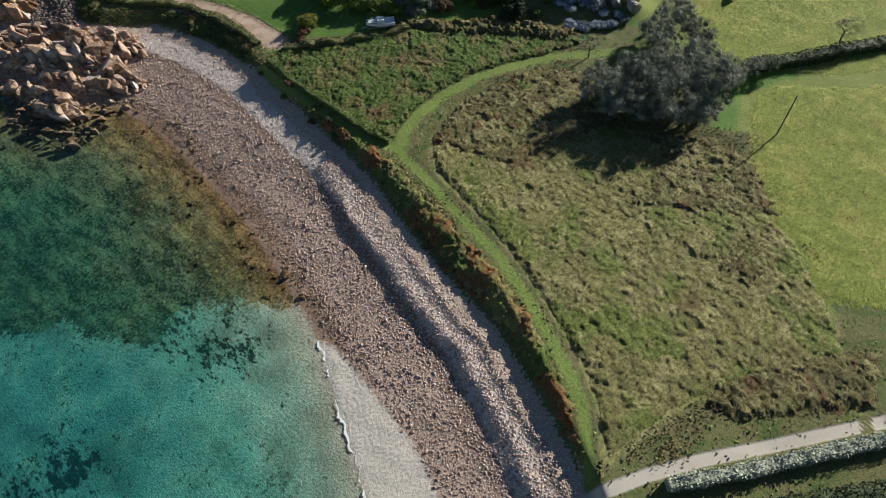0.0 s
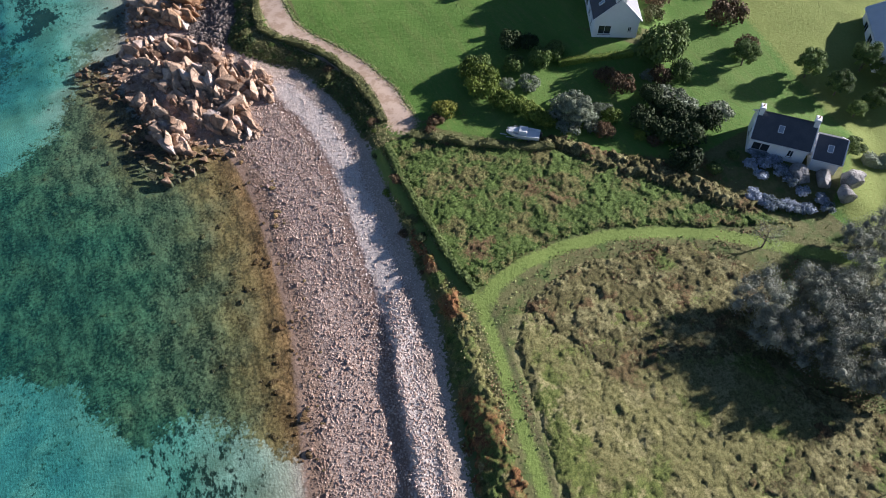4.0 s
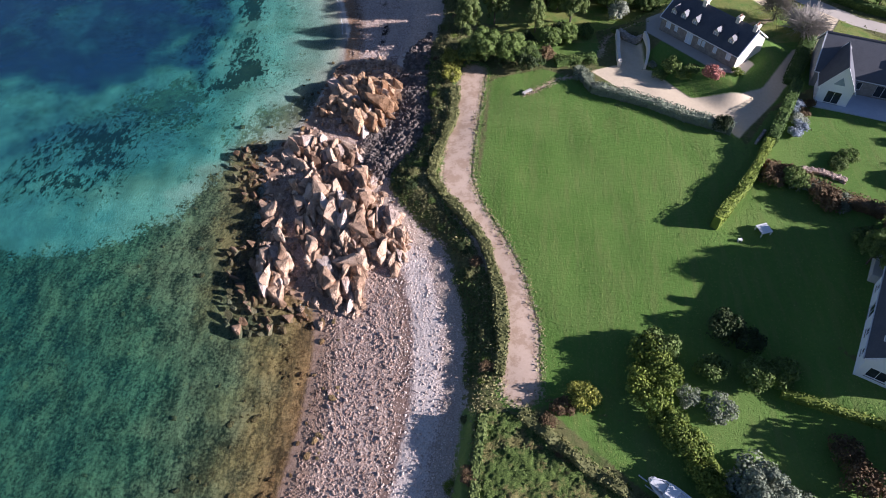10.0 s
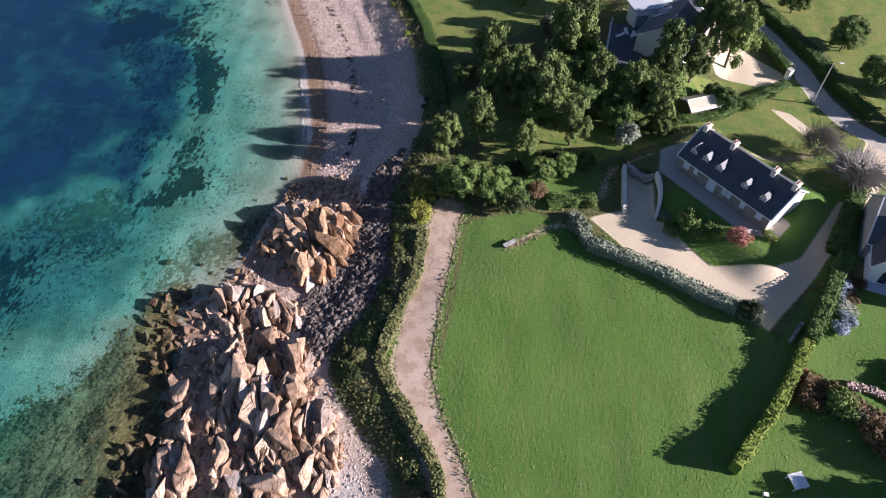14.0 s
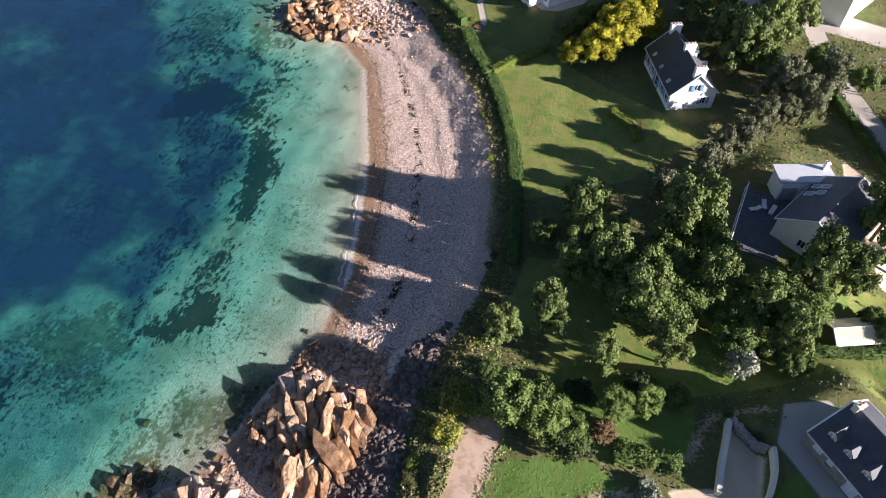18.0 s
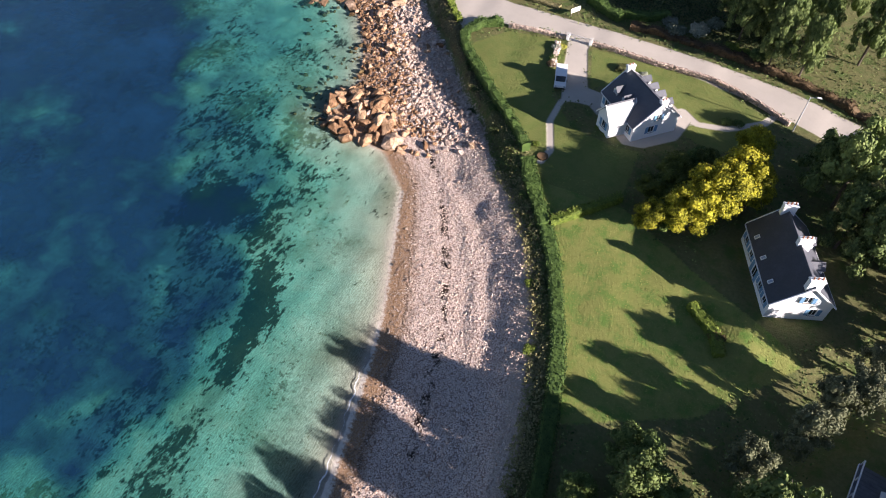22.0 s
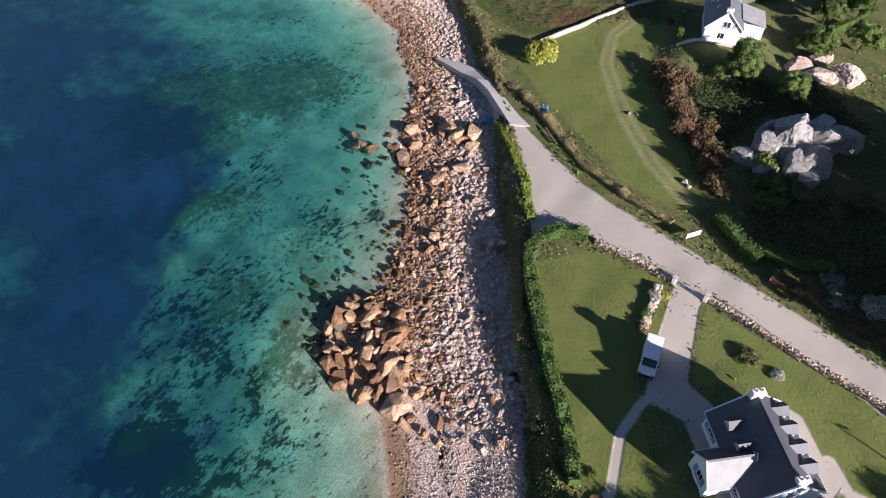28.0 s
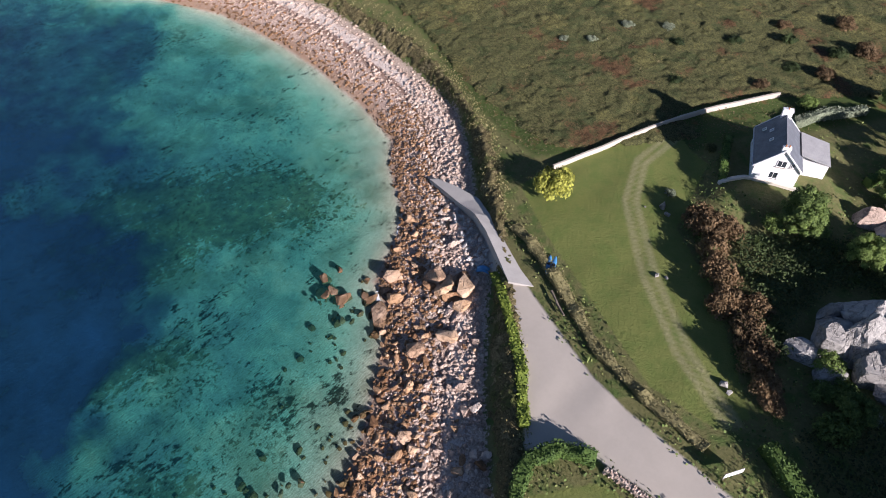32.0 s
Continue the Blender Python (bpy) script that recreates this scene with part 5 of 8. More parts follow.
# each outcrop: label, rock, then its ridges with the size of their blocks and their height over the shore
CRAGS = [("jagged outcrop of tan granite blocks standing in the shallows", M_ROCK, (
    ("-14.1,154.4 -9.4,155.7 -3.9,155.1 -.5,153.4 -.5,150.3 -3.4,147.1 -7.7,147.4 -12.5,151.3", 46, 2.0, 0.7), ("-10,146 -6.3,146.9 -2.1,144.8 1.7,147.4 3.3,142.4 4,137.1 3.1,132.9 0,132.7 -4.4,137.5 -8.6,141.5", 70, 2.5, 1.1),
    ("-7.9,137.8 -6,137.4 -2.9,131.5 1.2,125.8 -.9,125.2 -4.6,130.4", 26, 2.1, 0.7), ("-3.3,135.5 2,134.9 4.7,132.1 3.1,128.2 .1,128", 26, 2.3, 0.8), ("4.1,139.4 7.1,138.3 9.1,134.4 8.1,129.5 4.7,132.1", 24, 2.0, 0.8),
    ("-12.4,130.8 -10.2,133 -7.7,132.2 -6.1,128.4 -7.8,124.7 -10.8,127.6", 22, 2.2, 0.4), ("-14,141.7 -11.1,141.9 -8.7,135.1 -10.3,135 -12.7,138", 14, 1.9, 0.4), ("1.6,128.1 3.3,126.8 3.6,122.5 .5,123.5", 14, 1.4, 0.3))),
    ("small craggy point of brown granite blocks by the cliff", M_ORANGE, (("-7.9,169.8 -3.5,169.7 .4,169.6 3.9,168.3 3.2,162.4 1.1,157.8 -2,157.3 -5.1,161.9 -7.3,165.3", 80, 2.4, 1.0), ("-10.2,164 -7,164.6 -5.5,161.8 -9.3,161.9", 12, 1.3, 0.4))),
    ("heap of orange granite blocks at the head of the cove", M_ORANGE, (("-46.5,238.5 -49.5,243.5 -48.5,248.5 -43.5,249.8 -36.4,246.4 -33.2,241.5 -36.6,237.2 -42,236.2", 44, 2.0, 0.25),))]
for lab, mat, ridges in CRAGS:
    c = line(ridges[0][0]).mean(0)
    crop = empty("rock_outcrop", pose(c[0], c[1], height(*c)), lab, "rocks")
    wide = (0.85, 1.25, 1.0) if c[1] > 230 else (1.0, 1.0, 0.3)
    for text, n, big, up in ridges:
        area = line(text)
        for x, y, s in scatter_in(area, int(n * 1.5), big * 0.6):
            r = big * s * 0.95
            lift = up * min(max(float(signed(np.array([x]), np.array([y]), area)[0]), 0) / 2.0, 1.0)
            ob = boulder(None, mat if rng.random() < 0.9 else M_PALEROCK, x, y, r * rng.uniform(0.9, 1.6) * wide[0], r * rng.uniform(0.42, 0.68) * wide[1], r * rng.uniform(0.45, 0.85) + lift * 0.5, 1.98 + rng.normal(0, wide[2]), rng.normal(0.1, 0.14), 0.32, z=height(x, y) + lift * 0.4)
            ob.parent = crop
            ob.matrix_parent_inverse = crop.matrix_world.inverted()

# broken dark stones that fill the clefts between the blocks
spots = []
for lab, mat, ridges in CRAGS[:2]:
    for text, n, big, up in ridges:
        a = line(text)
        q = rng.uniform(a.min(0) - 0.8, a.max(0) + 0.8, (int(3 * n), 2))
        spots.append(q[signed(q[:, 0], q[:, 1], a) > -0.7])
for a in OUTCROPS[:2]:
    q = rng.uniform(a.min(0), a.max(0), (700, 2))
    spots.append(q[signed(q[:, 0], q[:, 1], a) > -0.5])
spots = np.concatenate(spots)
heap_of_stones("cleft_stones", "broken brown stones wedged between the granite blocks", spots[:, 0], spots[:, 1], rng.uniform(0.25, 0.6, len(spots)), M_ROCK, ICO1)

# loose rocks round the points, half in the water
low = empty("skerry", pose(-14, 140, 0), "low weed-brown rocks awash round the point", "rocks")
for x, y, s in scatter_in(line("-22.4,153.2 -17.4,154.9 -12.5,149.5 -11.1,143.6 -15.8,142.1 -20.4,146.5"), 45, 1.3) + scatter_in(line("-17,134.5 -13.5,134.8 -12,130.9 -7.7,124.2 -1.6,125.1 -.7,120 -13.2,119"), 60, 1.4):
    ob = boulder(None, M_ROCK, x, y, s * rng.uniform(1.0, 1.7), s * 0.8, s * 0.6, 2.3 + rng.normal(0, 0.4), 0.2, 0.4, z=max(height(x, y), -0.35))
    ob.parent = low
    ob.matrix_parent_inverse = low.matrix_world.inverted()
low2 = empty("skerry", pose(-72, 276, 0), "brown rocks awash in a line off the slip", "rocks")
for x, y, s in scatter_in(line("-60,268 -66,276 -78,272 -74,266"), 14, 2.4) + [(x, y, 0.55 * s) for x, y, s in scatter_in(line("-46,237 -52,242 -54,250 -49,256 -47,250 -47,243"), 20, 1.4)]:
    ob = boulder(None, M_ROCK, x, y, s * rng.uniform(0.9, 1.6), s * 0.8, s * 0.5, 2.3 + rng.normal(0, 0.5), 0.1, 0.4, z=max(height(x, y), -0.3))
    ob.parent = low2
    ob.matrix_parent_inverse = low2.matrix_world.inverted()

# boulder beach on the north side: the largest as pieces, the rest as one heap
heap = empty("boulder_beach", pose(-50, 265, 0.5), "shore of tumbled tan and pale granite boulders", "rocks")
for x, y, s in scatter_in(line("-31,238 -44,240 -47,250 -51,258 -60,269 -70,280 -76,287 -70,292 -60,287 -52,279 -42,270 -33,261 -25,252 -18,244 -24,240"), 290, 1.5, 25):
    pale = shore(np.array([x]), np.array([y]), FOOT)[0] > -7
    r = rng.uniform(0.5, 0.85) * (0.4 + 0.65 * s)
    ob = boulder(None, M_PALEROCK if pale and rng.random() < 0.75 else M_ORANGE, x, y, r * rng.uniform(0.9, 1.4), r * rng.uniform(0.7, 1.0), r * rng.uniform(0.6, 0.9), rng.uniform(0, 6.3), 0, 0.3)
    ob.parent = heap
    ob.matrix_parent_inverse = heap.matrix_world.inverted()
for x, y, r in ((-61.5, 280.8, 1.6), (-66, 277, 1.2), (-58.5, 282.6, 1.1), (-55, 271, 1.1), (-33, 239.8, 1.7), (-47, 262, 1.0)):
    ob = boulder(None, M_ROCK, x, y, r * 1.2, r, r * 0.85, rng.uniform(0, 6), 0.1, 0.3)
    ob.parent = heap
    ob.matrix_parent_inverse = heap.matrix_world.inverted()


def strand_points(n, y0, y1, f0, f1):
    """Random places on the beach between two heights on the strand."""
    ok = (m_sand < -0.4) & (frac > f0) & (frac < f1) & (dw > 0.2) & (df < -0.1) & (gy > y0) & (gy < y1) & (gx > -165) & (gx < 40)
    i = rng.choice(np.flatnonzero(ok), n)
    return gx.ravel()[i] + rng.uniform(-0.5, 0.5, n), gy.ravel()[i] + rng.uniform(-0.5, 0.5, n)


OCTA = (np.array([[1, 0, 0], [-1, 0, 0], [0, 1, 0], [0, -1, 0], [0, 0, 1], [0, 0, -1]], float), np.array([[0, 2, 4], [2, 1, 4], [1, 3, 4], [3, 0, 4], [2, 0, 5], [1, 2, 5], [3, 1, 5], [0, 3, 5]]))
px_, py_ = strand_points(3800, 243, 318, 0.42, 0.99)
heap_of_stones("small_boulders", "pale granite boulders heaped along the upper shore", px_, py_, rng.uniform(0.17, 0.42, 3800), M_PALEROCK, ICO1)
px_, py_ = strand_points(3400, 243, 318, 0.02, 0.55)
heap_of_stones("small_boulders", "orange-brown boulders along the edge of the water", px_, py_, rng.uniform(0.17, 0.4, 3400), M_ORANGE, ICO1)
px_, py_ = strand_points(12000, 243, 318, 0.02, 0.99)
heap_of_stones("cobbles", "loose cobbles between the boulders", px_, py_, rng.uniform(0.11, 0.24, 12000), M_PALEROCK, OCTA)
M_REDPEBBLE = rock_material("red_brown_shingle", (0.19, 0.11, 0.078), (0.44, 0.3, 0.225), (0.72, 0.56, 0.45))
for n_, y0_, y1_, f0_, f1_, mat, lab in ((24000, 20, 160, 0.06, 0.6, M_REDPEBBLE, "reddish brown shingle of the lower south beach"), (9000, 20, 160, 0.56, 0.97, M_PEBBLE, "pale shingle at the top of the south beach"), (22000, 160, 245, 0.06, 0.97, M_PEBBLE, "pale pinkish shingle covering the cove")):
    px_, py_ = strand_points(n_, y0_, y1_, f0_, f1_)
    heap_of_stones("shingle", lab, px_, py_, rng.uniform(0.06, 0.14, n_) * rng.choice([1, 1, 1, 1.7], n_), mat, OCTA, 0.5)
px_, py_ = strand_points(7000, 22, 85, 0.62, 0.92)
heap_of_stones("storm_ridge", "ridges of larger pale stones thrown up by storms", px_, py_, rng.uniform(0.1, 0.2, 7000), M_PEBBLE, OCTA, 0.5)
px_, py_ = strand_points(170, 20, 120, 0.1, 0.62)
heap_of_stones("beach_rocks", "lone pale blocks lying on the south beach", px_, py_, rng.uniform(0.14, 0.33, 170), M_PEBBLE, ICO1)
px_, py_ = strand_points(700, 40, 240, 0.05, 0.6)
heap_of_stones("beach_rocks", "scattered larger stones lying on the shingle", px_, py_, rng.uniform(0.09, 0.2, 700) * rng.choice([1, 1, 1.6], 700), M_PEBBLE, ICO1)
M_RUBBLE = rock_material("dark_rubble", (0.12, 0.095, 0.08), (0.27, 0.22, 0.185), (0.46, 0.39, 0.33))
rub = line("-.9,153.4 1,160 3.8,173 4,178 8,183 8.5,170 9.9,159.5 6.6,149.6 3.7,145.2 .8,148")
q = rng.uniform(rub.min(0), rub.max(0), (4200, 2))
q = q[inside(q[:, 0], q[:, 1], rub)]
heap_of_stones("rubble", "grey angular rubble below the low cliff", q[:, 0], q[:, 1], rng.uniform(0.2, 0.6, len(q)), M_RUBBLE, ICO1)

# large weathered tors behind the garden, and boulders by the small white house
def tor_mesh(mat, cuts=16):
    """A big weathered rock: a fine ball hewn by planes, then roughened."""
    co, fa = ICO4
    me = raw_mesh("boulder", hewn((co * (1 + 0.09 * waves(co[:, :1] * 3, co[:, 1:2] * 3 + co[:, 2:] * 4, 1.1, rng.integers(9))), fa), cuts, (0.5, 0.88)), fa, mat, False)
    return me


ICO4 = ico(4)
for lab, spots, mat in (("great rounded tor of pale grey granite among shrubs", ((-16.2, 304.4, 4.4, 3.4, 4.6), (-19.2, 302.2, 3.6, 2.8, 3.2), (-13.2, 307.6, 4.0, 3.3, 4.4), (-17.8, 307.4, 3.3, 2.7, 3.6), (-14.2, 301.6, 3.0, 2.5, 2.9), (-20.4, 299.4, 2.2, 1.8, 1.6), (-17.2, 298.8, 2.0, 1.6, 1.3), (-12.0, 303.8, 2.9, 2.5, 3.0), (-11.4, 300.6, 2.4, 2.0, 1.5), (-15.2, 311.2, 2.8, 2.4, 2.6), (-10.6, 310.8, 3.0, 2.6, 3.0), (-20.4, 305.6, 2.3, 1.9, 2.2)), M_GREYROCK),
                        ("pair of pale boulders beyond the cottage", ((-24, 325, 2.6, 2.0, 1.8), (-21.5, 329, 2.4, 2.0, 1.7), (-20, 324, 3.4, 2.2, 1.8), (-17, 326.5, 3.2, 2.4, 2.2)), M_PALEROCK),
                        ("grey boulders with lichen in front of the small white house", ((72.0, 76.6, 2.3, 1.7, 1.6), (74.0, 74.2, 2.0, 1.5, 1.5), (77.4, 72.6, 2.2, 1.9, 1.7), (75.4, 71.0, 1.9, 1.5, 1.3), (79.5, 73.0, 1.5, 1.2, 1.0)), M_GREYROCK)):
    tor = empty("granite_tor", pose(spots[0][0], spots[0][1], height(*spots[0][:2])), lab, "rocks")
    for x, y, a, b, c in spots:
        ob = new("boulder", tor_mesh(mat))
        ob.matrix_world = Matrix.LocRotScale((x, y, height(x, y) + c * 0.35), Euler((rng.normal(0, 0.1), rng.normal(0, 0.1), rng.uniform(0.2, 1.2))), (a, b, c))
        ob.parent = tor
        ob.matrix_parent_inverse = tor.matrix_world.inverted()

# concrete slip from the road's end down over the boulders, with pale riprap on its seaward side
SLIP_L = line("-76.2,293.5 -72.9,293 -68.5,292.3 -64.7,291.6 -60.9,289.9 -57.1,287.8 -52.3,285.1")
SLIP_R = line("-75.4,294.4 -71.7,295 -67,295 -62.4,292.8 -57.2,290 -52.5,287.8 -49.5,286.8")
M_CONCRETE = surface("worn_concrete", (0.38, 0.36, 0.335), (0.52, 0.5, 0.465), 0.6, 7, 0.9, 0.2)
n_ = len(SLIP_L)
SLIP_Z = np.array([1.95, 2.4, 2.95, 4.0, 4.66, 4.86, 4.98])
co = np.concatenate([np.column_stack([SLIP_L, SLIP_Z]), np.column_stack([SLIP_R, SLIP_Z]), np.column_stack([SLIP_R, SLIP_Z - 2.4]), np.column_stack([SLIP_L, SLIP_Z - 2.4])])
fa = [[j * n_ + i, j * n_ + i + 1, (j + 1) % 4 * n_ + i + 1, (j + 1) % 4 * n_ + i] for j in range(4) for i in range(n_ - 1)] + [[0, n_, 2 * n_, 3 * n_], [4 * n_ - 1, 3 * n_ - 1, 2 * n_ - 1, n_ - 1]]
tagged(new("slipway", raw_mesh("slipway", co, fa, M_CONCRETE)), "worn concrete slipway running down over the boulders", "slipway")
rip = empty("riprap", pose(-63, 288.5, 2), "white quarried rocks tipped beside the slipway", "rocks")
M_WHITEROCK = rock_material("white_riprap", (0.42, 0.39, 0.36), (0.62, 0.59, 0.56), (0.8, 0.78, 0.75))
BLOCKS[M_WHITEROCK] = [block_mesh(M_WHITEROCK) for _ in range(12)]
for x, y, s in scatter_in(line("-71,292.6 -66.5,289.6 -61.8,286.6 -58,284.6 -56.4,287 -60.8,289.4 -65,291.2 -69,292.1"), 90, 0.8):
    ob = boulder(None, M_WHITEROCK, x, y, s * rng.uniform(0.5, 0.95), s * rng.uniform(0.4, 0.6), s * 0.5, rng.uniform(0, 6.3), 0, 0.25)
    ob.parent = rip
    ob.matrix_parent_inverse = rip.matrix_world.inverted()
big = empty("rock_outcrop", pose(-60, 278, 1), "large rounded tan boulders below the slipway", "rocks")
for x, y, r in ((-59.6, 280.7, 2.2), (-57.2, 281.8, 1.8), (-65.7, 275, 1.5), (-63.4, 272.2, 1.7), (-53.6, 275.2, 1.6), (-61.2, 279, 1.2), (-63.4, 274.6, 1.4), (-57.3, 279.6, 1.4), (-55.4, 279.6, 1.3), (-61.6, 270.8, 1.2), (-66.2, 272.6, 1.0), (-69, 270, 1.3), (-71.6, 268.6, 1.1), (-73.5, 270.4, 0.9)):
    if height(x, y) > 0.2:
        ob = boulder(None, M_ORANGE, x, y, r * rng.uniform(0.85, 1.15), r * 0.75, r * 0.7, rng.uniform(0, 6), 0.1, 0.3)
    else:
        ob = boulder(None, M_ROCK, x, y, r * rng.uniform(1.0, 1.5), r * 0.9, r * 0.45, rng.uniform(0, 6), 0.15, 0.45, z=-0.2)
    ob.parent = big
    ob.matrix_parent_inverse = big.matrix_world.inverted()

# weed-covered stones and ledges under the shallow water of the reef
M_REEFROCK = rock_material("weedy_rock", (0.08, 0.06, 0.026), (0.2, 0.14, 0.06), (0.44, 0.28, 0.12))
q = rng.uniform(REEF[0].min(0), REEF[0].max(0), (9000, 2))
q = q[inside(q[:, 0], q[:, 1], REEF[0]) & (rng.random(9000) < 0.6 * np.exp(-spread(q[:, 0], q[:, 1], WATERLINE) / 7)) & (waves(q[:, 0], q[:, 1], 2.5, 6) > -0.1)]
heap_of_stones("reef_stones", "brown weed-covered stones and ledges of the shallow reef", q[:, 0], q[:, 1], rng.uniform(0.12, 0.34, len(q)) * rng.choice([1, 1, 1.8], len(q)), M_REEFROCK, ICO1, 0.3)
far = np.vstack([np.stack([rng.uniform(-70, -46, 500), rng.uniform(236, 275, 500)], -1), np.stack([rng.uniform(-24, -8, 160), rng.uniform(122, 182, 160)], -1)])
out_ = lay(far[:, 0], far[:, 1])[1]
far = far[(out_ < 0.3) & (out_ > -16) & (rng.random(len(far)) < np.exp(out_ / 7)) & (waves(far[:, 0], far[:, 1], 4, 2) > -0.1)]
heap_of_stones("sunken_stones", "scattered brown stones lying under clear water", far[:, 0], far[:, 1], rng.uniform(0.15, 0.42, len(far)) * rng.choice([1, 1, 1.8], len(far)), M_REEFROCK, ICO1, 0.6)

# ---- plants ----
def ball_of_quads():
    """A ball of 24 four-cornered faces."""
    bm = bmesh.new()
    bmesh.ops.create_cube(bm, size=2.0)
    bmesh.ops.subdivide_edges(bm, edges=bm.edges[:], cuts=1, use_grid_fill=True)
    co = np.array([v.co[:] for v in bm.verts])
    fa = np.array([[v.index for v in f.verts] for f in bm.faces])
    bm.free()
    return co / np.linalg.norm(co, axis=1, keepdims=True), fa


BALL = ball_of_quads()


def crown_mesh(name, mat, blobs, per, size, lift=0.25, core=0.6, loose=(0.72, 1.1)):
    """Clumps of leaves on a set of balls (x, y, z, r), each round a lumpy inner body."""
    pos, out, sz = [], [], []
    for x, y, z, r in blobs:
        k = max(int(per * r * r), 12)
        d = rng.normal(0, 1, (k, 3))
        d[:, 2] = np.abs(d[:, 2]) * 1.0 - lift * rng.random(k)
        d /= np.linalg.norm(d, axis=1, keepdims=True)
        pos.append(np.array([x, y, z]) + d * r * rng.uniform(*loose, (k, 1)) * np.array([1, 1, 0.9]))
        out.append(d)
        sz.append(np.full(k, size))
    co, fa = leaves(np.concatenate(pos), np.concatenate(out), np.concatenate(sz), 0.4)
    if core:
        inner = np.concatenate([BALL[0] * (r * core * rng.uniform(0.8, 1.1, (len(BALL[0]), 1))) + (x, y, z) for x, y, z, r in blobs])
        faces = np.concatenate([BALL[1] + i * len(BALL[0]) for i in range(len(blobs))])
        co, fa = np.vstack([co, inner]), np.vstack([fa, faces + len(co)])
    return raw_mesh(name, co, fa, mat)


def round_blobs(n, flat=0.8, spread_=0.62, r=(0.3, 0.48), base=0.75):
    out = [(0, 0, base, 0.55)]
    for i in range(n):
        a, e = i * 2.4 + rng.uniform(-0.4, 0.4), rng.uniform(-0.35, 1.0)
        k = spread_ * math.sqrt(max(1 - e * e * 0.8, 0.1)) * rng.uniform(0.75, 1.15)
        out.append((k * math.cos(a), k * math.sin(a), base + e * 0.55 * flat, rng.uniform(*r)))
    return out


def pine_blobs(n):
    """Flat shelves of needles at several heights, wider and fuller at the top."""
    out = []
    for i in range(n):
        t = (i + 0.5) / n
        a = i * 2.4 + rng.uniform(-0.5, 0.5)
        k = rng.uniform(0.2, 0.92) * (1 - 0.4 * t)
        out.append((k * math.cos(a), k * math.sin(a), 0.5 + 1.1 * t + rng.uniform(-0.1, 0.1), rng.uniform(0.13, 0.28)))
    return out


def bough_mesh(name, mat, top, lean, limbs, r=0.06, reach=0.6, low=0.45):
    """A tapered trunk with limbs, in units of the crown's radius."""
    parts_ = [rod((0, 0, -0.1), (lean * 0.4, 0, top * 0.55), r, r * 0.75), rod((lean * 0.4, 0, top * 0.55), (lean, 0.02, top), r * 0.75, r * 0.3)]
    for i in range(limbs):
        a, h = i * 2.4, top * (low + (1 - low) * i / limbs * 0.85)
        k = reach * rng.uniform(0.7, 1.1)
        x0 = lean * h / top
        parts_.append(rod((x0, 0, h), (x0 + k * math.cos(a), k * math.sin(a), h + 0.32 * k + 0.12), r * 0.45, r * 0.12, 6))
    bm = merged(*parts_)
    me = bpy.data.meshes.new(name)
    bm.to_mesh(me)
    bm.free()
    me.materials.append(mat)
    return me


M_CYPRESS = foliage("cypress_leaves", (0.015, 0.026, 0.006), (0.1, 0.115, 0.02))
M_WILLOW = foliage("dusty_willow_leaves", (0.065, 0.07, 0.052), (0.25, 0.26, 0.2))
M_LIGHT = foliage("light_oak_leaves", (0.03, 0.05, 0.012), (0.14, 0.19, 0.05))
M_GREYPINE = foliage("grey_pine_needles", (0.03, 0.035, 0.018), (0.14, 0.15, 0.08))
M_VERGE = foliage("verge_grass", (0.055, 0.052, 0.022), (0.25, 0.22, 0.105))
M_OLIVE = foliage("olive_leaves", (0.03, 0.036, 0.011), (0.15, 0.15, 0.055))
M_LIME = foliage("lime_green_leaves", (0.03, 0.055, 0.008), (0.16, 0.2, 0.03))
M_PALE = foliage("silver_leaves", (0.09, 0.1, 0.07), (0.34, 0.36, 0.28))
M_YELLOW = foliage("yellow_green_leaves", (0.06, 0.07, 0.01), (0.33, 0.33, 0.06))
M_RED = foliage("red_leaves", (0.09, 0.035, 0.03), (0.36, 0.15, 0.12))
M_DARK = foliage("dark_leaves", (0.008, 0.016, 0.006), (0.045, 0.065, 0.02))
M_BLOSSOM = foliage("hydrangea_heads", (0.025, 0.045, 0.03), (0.34, 0.38, 0.46))
M_TWIG = surface("bare_twigs", (0.22, 0.2, 0.17), (0.4, 0.37, 0.33), 3, 14, 0.9, 0.3)

